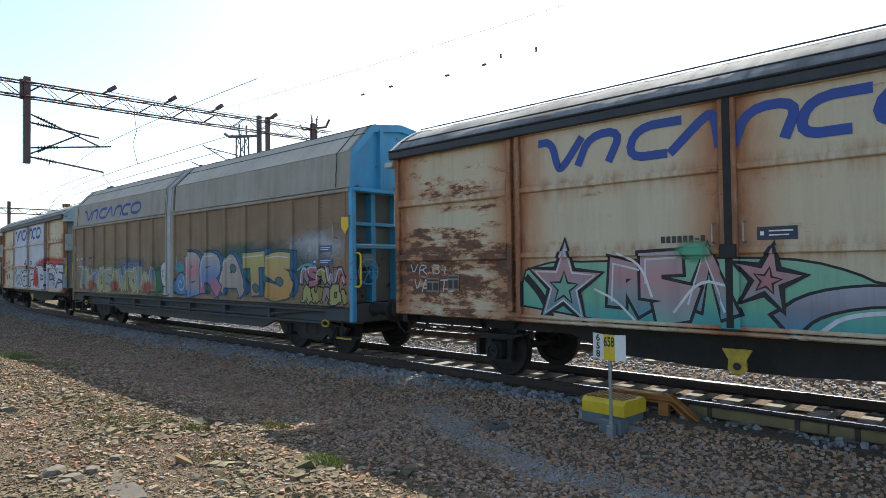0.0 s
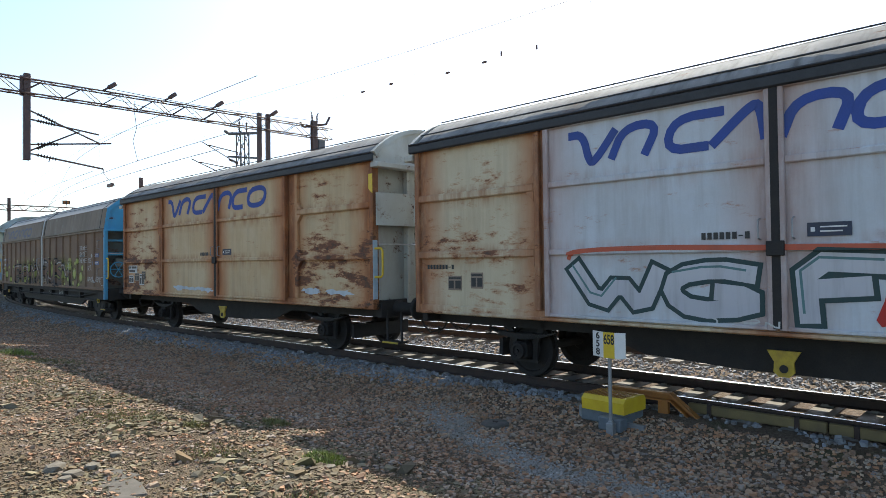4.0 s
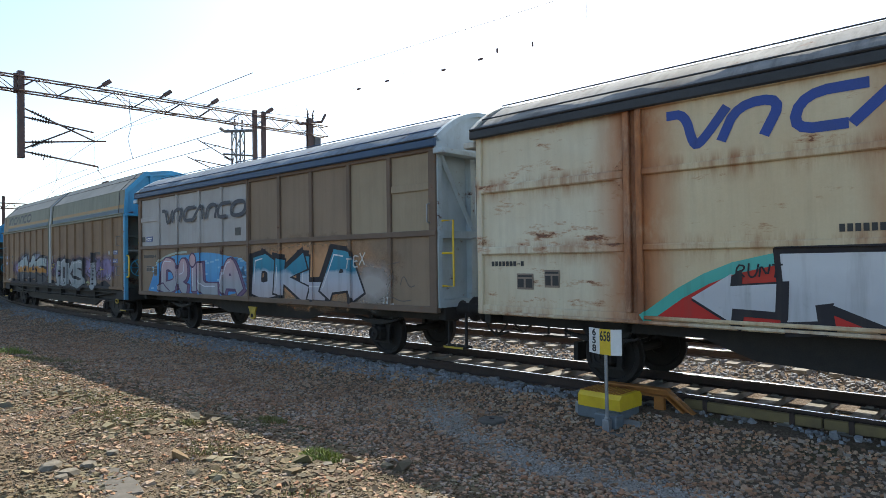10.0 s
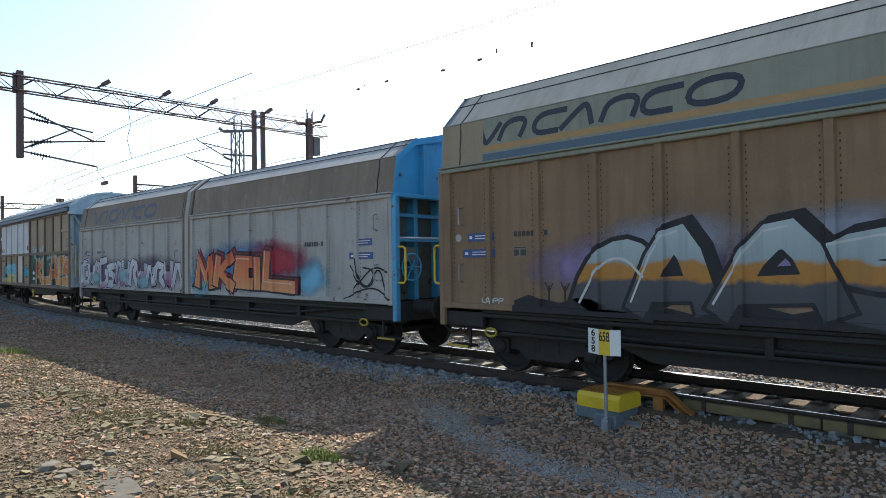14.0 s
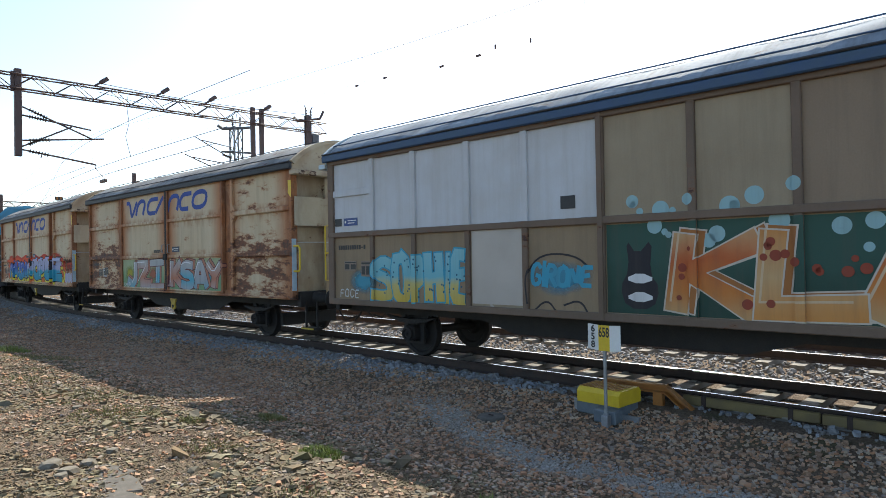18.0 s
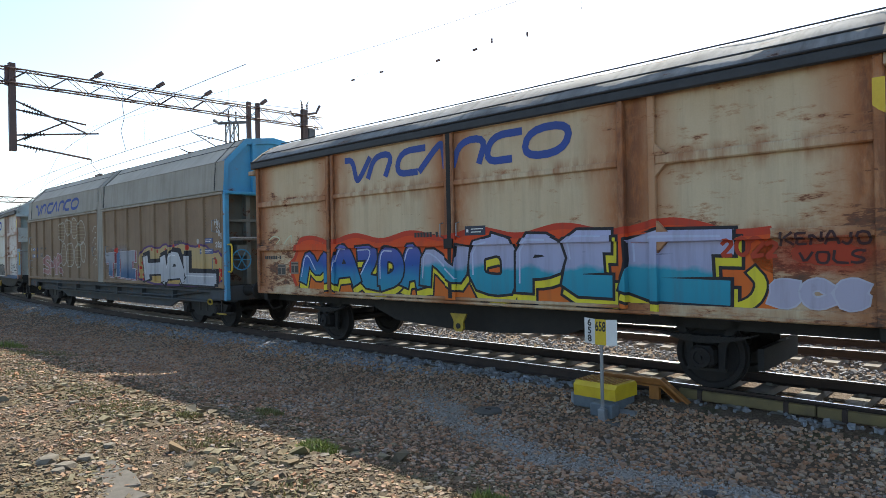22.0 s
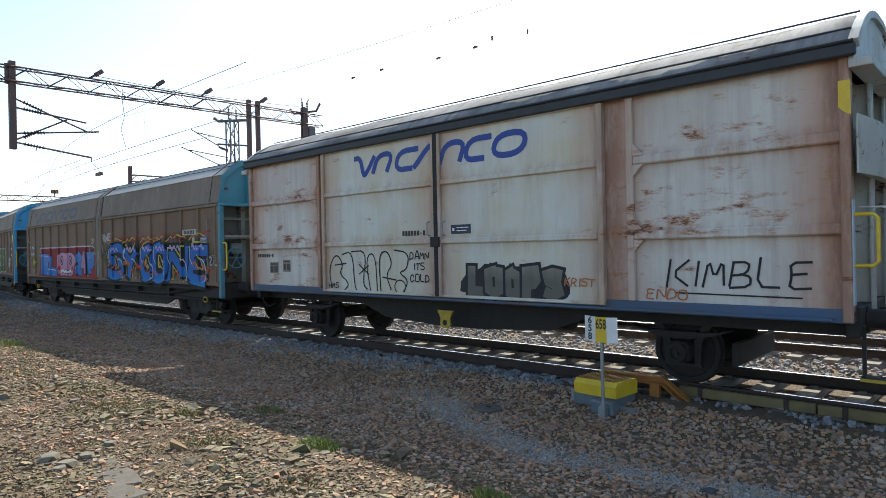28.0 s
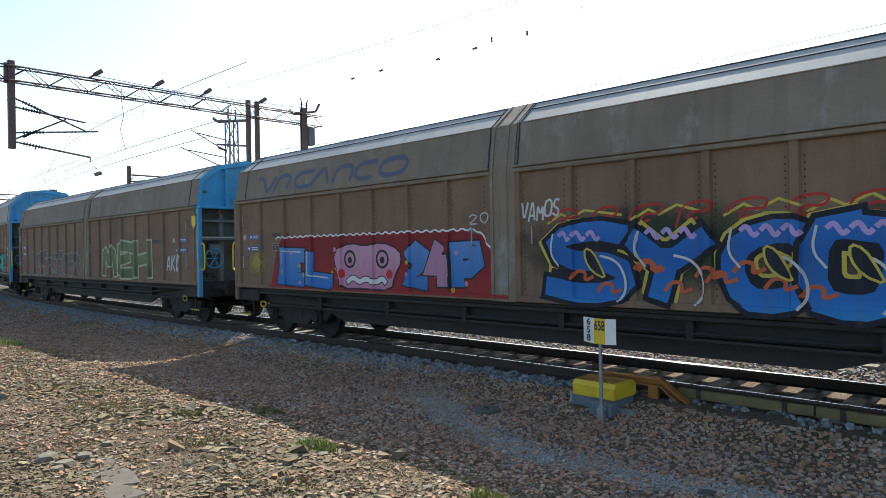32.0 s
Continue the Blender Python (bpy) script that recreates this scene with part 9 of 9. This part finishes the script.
graff(g, "ribbed", "TIE", [(0.25, 1.35), (1.2, 1.75), (1.65, 2.95)], 1.24, 2.22, [spray((0.05, 0.11, 0.21), (0.30, 0.30, 0.32)), spray((0.05, 0.12, 0.23), (0.08, 0.16, 0.28))], spray((0.46, 0.42, 0.43)), 0.34, 0.02, 71, 3, None, 0, (0.09, -0.03, spray((0.26, 0.06, 0.07))), 0.06, 0.06)
dot(g, "ribbed", 1.4, 2.2, 0.1, RED, 13)
DUST, DUSTY = spray((0.42, 0.38, 0.30)), spray((0.33, 0.26, 0.16))
for i, (cx, cz, a, b) in enumerate(((-4.1, 3.0, 0.36, 0.42), (-3.42, 3.16, 0.40, 0.34), (-2.72, 3.1, 0.38, 0.40), (-1.98, 2.9, 0.42, 0.46), (-3.95, 2.1, 0.34, 0.46), (-3.2, 2.08, 0.44, 0.50), (-2.36, 2.05, 0.40, 0.48), (-1.82, 2.2, 0.30, 0.40))):
    ring = [(cx + a * math.cos(k * 0.785 + 0.3) * (1 + 0.14 * math.sin(k * 2.4 + i)), cz + b * math.sin(k * 0.785 + 0.3) * (1 + 0.12 * math.cos(k * 1.9 + i))) for k in range(8)]
    stroke(g, "ribbed", ring, 0.045, DUST, 4 + 0.3 * i, closed=True)
    for k in range(6):
        z = cz - b * 0.7 + k * b * 0.28
        w = a * math.sqrt(max(0.05, 1 - ((z - cz) / b) ** 2)) * 0.86
        stroke(g, "ribbed", [(cx - w, z), (cx, z + 0.015), (cx + w, z - 0.01)], 0.022, DUSTY, 3.5)
for z in (2.9, 2.5, 2.1, 1.75):
    stroke(g, "ribbed", [(-0.85, z), (-0.6, z + 0.25), (-0.35, z), (-0.6, z - 0.05)], 0.03, DUST, 4)
graff(g, "ribbed", "SMR", (-6.4, -4.1), 1.3, 2.15, spray((0.34, 0.17, 0.15)), spray((0.46, 0.40, 0.38)), 0.15, 0.03, 3, 4)
tag(g, "ribbed", "HOI", 8.02, 8.42, 2.78, 0.15, CHALK, 0.0, 0.03, 6, -0.3)
tag(g, "ribbed", "2001!", 8.1, 8.5, 2.58, 0.15, CHALK, 0.0, 0.03, 6, -0.5)
tag(g, "ribbed", "2018", 8.06, 8.48, 2.2, 0.14, CHALK, 0.0, 0.03, 6, -0.1)

# --- fourteenth wagon: black line tags
g = W14
for p in ([(-3.1, 1.2), (-3.2, 1.6), (-2.95, 1.95), (-2.7, 1.7), (-2.85, 1.5), (-2.5, 1.3), (-2.7, 1.15)], [(-2.75, 1.9), (-2.4, 1.98), (-2.35, 1.2), (-2.2, 1.13)], [(-2.45, 1.96), (-1.95, 1.98), (-2.1, 1.3), (-1.95, 1.2)], [(-1.85, 1.13), (-2.0, 1.85), (-1.7, 1.95), (-1.65, 1.15)], [(-1.55, 1.15), (-1.6, 1.9), (-1.35, 1.98), (-1.2, 1.7), (-1.4, 1.5), (-1.25, 1.2)], [(-1.15, 1.98), (-0.75, 1.92), (-0.8, 1.6), (-1.05, 1.55), (-0.75, 1.4), (-0.95, 1.13)], [(-2.2, 1.7), (-1.9, 1.5)], [(-2.2, 1.5), (-1.9, 1.68)], [(-3.0, 1.68), (-2.6, 1.72)], [(-1.5, 1.45), (-1.1, 1.4)]):
    stroke(g, "doors", p, 0.028, K, 5)
stroke(g, "doors", [(-1.0 + 0.16 * math.cos(i * 0.785), 1.27 + 0.14 * math.sin(i * 0.785)) for i in range(8)], 0.022, K, 6, closed=True)
tag(g, "doors", "DAMN", -0.72, -0.2, 1.80, 0.14, K, 0.05)
tag(g, "doors", "ITS", -0.62, -0.32, 1.60, 0.13, K, 0.05)
tag(g, "doors", "COLD", -0.72, -0.2, 1.38, 0.14, K, 0.05)
tag(g, "doors", "HMS", -3.2, -2.85, 1.2, 0.11, K, 0.05)
shape(g, "doors", [(0.5, 1.15), (0.55, 1.5), (0.95, 1.62), (1.1, 1.75), (1.45, 1.6), (1.8, 1.7), (2.2, 1.6), (2.6, 1.66), (2.75, 1.3), (2.6, 1.15)], K, 1, None, 0, 1)
graff(g, "doors", "LOOPS", (0.7, 2.6), 1.14, 1.7, spray((0.13, 0.12, 0.10), (0.30, 0.28, 0.22)), K, 0.17, 0.05, 4, 3, None, 0)
tag(g, "doors", "KIMBLE", 4.2, 6.02, 1.42, 0.34, K, 0.12, 0.03)
stroke(g, "doors", [(4.3, 1.33), (5.85, 1.31)], 0.02, K, 8)
tag(g, "doors", "ENDO", 3.9, 4.5, 1.24, 0.15, spray((0.42, 0.16, 0.07)), 0.1)
tag(g, "doors", "KRIST", 2.62, 3.15, 1.38, 0.12, spray((0.42, 0.16, 0.07)), 0.1)

# --- fifteenth wagon: blue letters with gold edges, and a red field with pink
g = W15
haze(g, "ribbed", 2.4, 1.95, 2.4, 0.7, (0.012, 0.04, 0.02), 0.95)
haze(g, "ribbed", 6.2, 1.95, 2.4, 0.75, (0.012, 0.04, 0.02), 0.95)
REDL = spray((0.40, 0.03, 0.025))
rng = random.Random(15)
for i in range(11):
    x = 0.9 + i * 0.66
    stroke(g, "ribbed", [(x, 2.3 + rng.uniform(-0.1, 0.1)), (x + 0.1, 2.55), (x + 0.5, 2.58), (x + 0.45, 2.42), (x + 0.2, 2.45), (x + 0.15, 2.3), (x + 0.3, 2.36)], 0.035, REDL, 2)
GOLD = spray((0.50, 0.40, 0.07))
BLU = tones([(1.15, (0.02, 0.19, 0.46)), (1.35, (0.012, 0.14, 0.42)), (1.9, (0.01, 0.10, 0.34)), (2.4, (0.02, 0.15, 0.44))])
SY = [(0.75, 2.3), (2.15, 3.4), (3.4, 4.6), (4.35, 5.45), (5.3, 6.85), (6.7, 7.95)]
NIGHT = spray((0.006, 0.008, 0.016))
graff(g, "ribbed", "SYCONE", SY, 1.12, 2.38, NIGHT, GOLD, 0.60, 0.05, 15, 2, None, 1, None, 0.03)
graff(g, "ribbed", "SYCONE", SY, 1.10, 2.36, BLU, NIGHT, 0.29, 0.07, 15, 12, None, 1, None, 0.05, 0.06)
for i in range(16):
    x, z = rng.uniform(0.7, 7.9), rng.uniform(1.25, 1.7)
    stroke(g, "ribbed", [(x, z), (x + 0.1, z + 0.14), (x + 0.25, z + 0.12), (x + 0.22, z - 0.02), (x + 0.38, z + 0.05)], 0.05, spray((0.48, 0.10, 0.04)), 20)
for i, (a, b) in enumerate(SY):
    for k in range(3):
        x = a + 0.3 + k * 0.24
        stroke(g, "ribbed", [(x, 2.16), (x + 0.08, 2.24), (x + 0.16, 2.08), (x + 0.22, 2.14)], 0.06, spray((0.40, 0.30, 0.56)), 21)
    stroke(g, "ribbed", [(a + 0.2, 2.2), (a + 0.14, 1.9), (a + 0.3, 1.7)], 0.03, CHALK, 22)
    stroke(g, "ribbed", [(b - 0.55, 1.86), (b - 0.3, 1.8), (b - 0.16, 1.6), (b - 0.14, 1.35), (b - 0.26, 1.2)], 0.035, CHALK, 22)
    c = (a + b) / 2 + 0.1
    eye = [(c - 0.12, 1.98), (c + 0.02, 1.92), (c + 0.14, 1.7), (c + 0.22, 1.52), (c, 1.62), (c - 0.12, 1.8)]
    if i not in (1, 4):
        shape(g, "ribbed", eye, NIGHT, 23, GOLD, 0.03, 1)
    crest = [(a + 0.1, 2.36), (a + 0.35, 2.5), (a + 0.5, 2.42), (a + 0.75, 2.54), (b - 0.2, 2.44)]
    stroke(g, "ribbed", crest, 0.035, GOLD, 1.5, soft=0)
red = [(-7.0, 1.16), (-6.7, 2.1), (-6.5, 2.3), (-5.0, 2.34), (-3.0, 2.36), (-1.0, 2.34), (-0.4, 2.2), (-0.15, 1.75), (0.1, 1.16)]
shape(g, "ribbed", red, spray((0.26, 0.02, 0.02), (0.20, 0.015, 0.018)), 1, None, 0, 0, "painted_field")
lace = []
for i in range(60):
    q = i / 59
    lace.append((-6.75 + 6.5 * q, 2.30 + 0.06 * abs(math.sin(i * 1.571)) - 0.35 * max(0.0, (q - 0.93) / 0.07) ** 2))
stroke(g, "ribbed", lace, 0.03, WHT, 3, soft=1)
SPOTS = tones([(1.15, (0.02, 0.14, 0.42)), (1.6, (0.05, 0.18, 0.44)), (2.1, (0.10, 0.22, 0.48))])
graff(g, "ribbed", "EL", [(-6.65, -5.5), (-5.6, -4.5)], 1.18, 2.14, SPOTS, K, 0.34, 0.03, 3, 3, CHALK, 0)
shape(g, "ribbed", [(-4.5, 2.0), (-4.55, 1.75), (-4.35, 1.5), (-4.3, 1.2), (-3.5, 1.22), (-2.75, 1.2), (-2.65, 1.5), (-2.45, 1.75), (-2.5, 2.0), (-3.0, 2.16), (-3.5, 2.08), (-4.0, 2.16)], spray((0.46, 0.20, 0.30), (0.50, 0.26, 0.36)), 8, K, 0.03, 1)
for x in (-4.0, -3.0):
    dot(g, "ribbed", x, 1.82, 0.19, K, 10)
    dot(g, "ribbed", x, 1.82, 0.14, spray((0.46, 0.24, 0.32)), 11)
    dot(g, "ribbed", x, 1.80, 0.07, K, 12)
for x in (-4.25, -2.8):
    dot(g, "ribbed", x, 1.52, 0.09, RED, 10)
stroke(g, "ribbed", [(-4.1, 1.34), (-3.9, 1.46), (-3.7, 1.34), (-3.5, 1.44), (-3.2, 1.34), (-3.0, 1.45), (-2.9, 1.34)], 0.10, WHT, 11, K, 0.02)
graff(g, "ribbed", "24P", [(-2.4, -1.7), (-1.85, -1.1), (-1.2, -0.4)], 1.2, 2.25, [SPOTS, spray((0.40, 0.20, 0.30)), SPOTS], K, 0.30, 0.03, 5, 3, None, 0)
for i in range(26):
    x = rng.uniform(-6.5, -0.5)
    dot(g, "ribbed", x, rng.uniform(1.25, 2.1), rng.uniform(0.03, 0.06), (spray((0.46, 0.34, 0.05)), spray((0.46, 0.22, 0.34)))[i % 2], 7.5)
tag(g, "ribbed", "VAMOS", 0.35, 1.1, 2.42, 0.26, CHALK, 0.1, 0.035, 9, 0.1)
tag(g, "ribbed", "2014", -0.75, 0.1, 2.42, 0.18, CHALK, 0.1, 0.022, 9, 0.0)
tag(g, "ribbed", "23.", 8.02, 8.47, 1.66, 0.26, CHALK, 0.0, 0.035, 30)
haze(g, "ribbed", -7.6, 1.75, 0.5, 0.4, (0.40, 0.34, 0.10), 0.7)
plate(g, -1, 6.5, 7.32, 2.50, 2.66, M_PALEPLATE, 1.535, [(0.12 + 0.11 * i, 0.20 + 0.11 * i, 0.2, 0.8) for i in range(7)], name="number_plate")

# --- sixteenth and seventeenth wagons: pale outline forms
g = W16
wild(g, "ribbed", -6.2, -0.5, 1.2, 2.2, [spray((0.20, 0.11, 0.09), (0.14, 0.10, 0.08))], spray((0.22, 0.25, 0.20)), 81, 0.8, 0.26, 0.04)
graff(g, "ribbed", "MEH", (1.5, 5.6), 1.2, 2.5, spray((0.10, 0.12, 0.05), (0.16, 0.18, 0.09)), spray((0.40, 0.42, 0.30)), 0.30, 0.06, 83)
tag(g, "ribbed", "AKR", 6.6, 7.5, 1.5, 0.42, CHALK, 0.1, 0.06)
g = W17
haze(g, "ribbed", 4.5, 1.7, 4.0, 0.7, (0.08, 0.28, 0.30), 0.8)
graff(g, "ribbed", "BASEL", (1.0, 8.2), 1.2, 2.2, [spray((0.45, 0.16, 0.05)), spray((0.10, 0.32, 0.32))], K, 0.3, 0.05, 91)


# ---------------------------------------------------------------- the train's run
def motions():
    for root, s0 in S_OF.items():
        rows = []
        for k in range(0, 65):
            x, y, h = on_track(s0 + run(k * 0.5))
            rows.append((k * 0.5, pose(x, y, 0, 0, 0, h)))
        walk(root, rows)
    for ob, root, x in WHEELSETS:
        rows, last = [], None
        for k in range(0, 481):
            t = k / 15
            s = S_OF[root] + x + run(t)
            shown = -52 < s < 12
            if shown or k in (0, 480):
                a = s if shown else (-52 if s <= -52 else 12)
                rows.append((t, pose(x, 0, WHEEL_R, 0, math.degrees(a / WHEEL_R) % 360, 0)))
        walk(ob, rows)


motions()
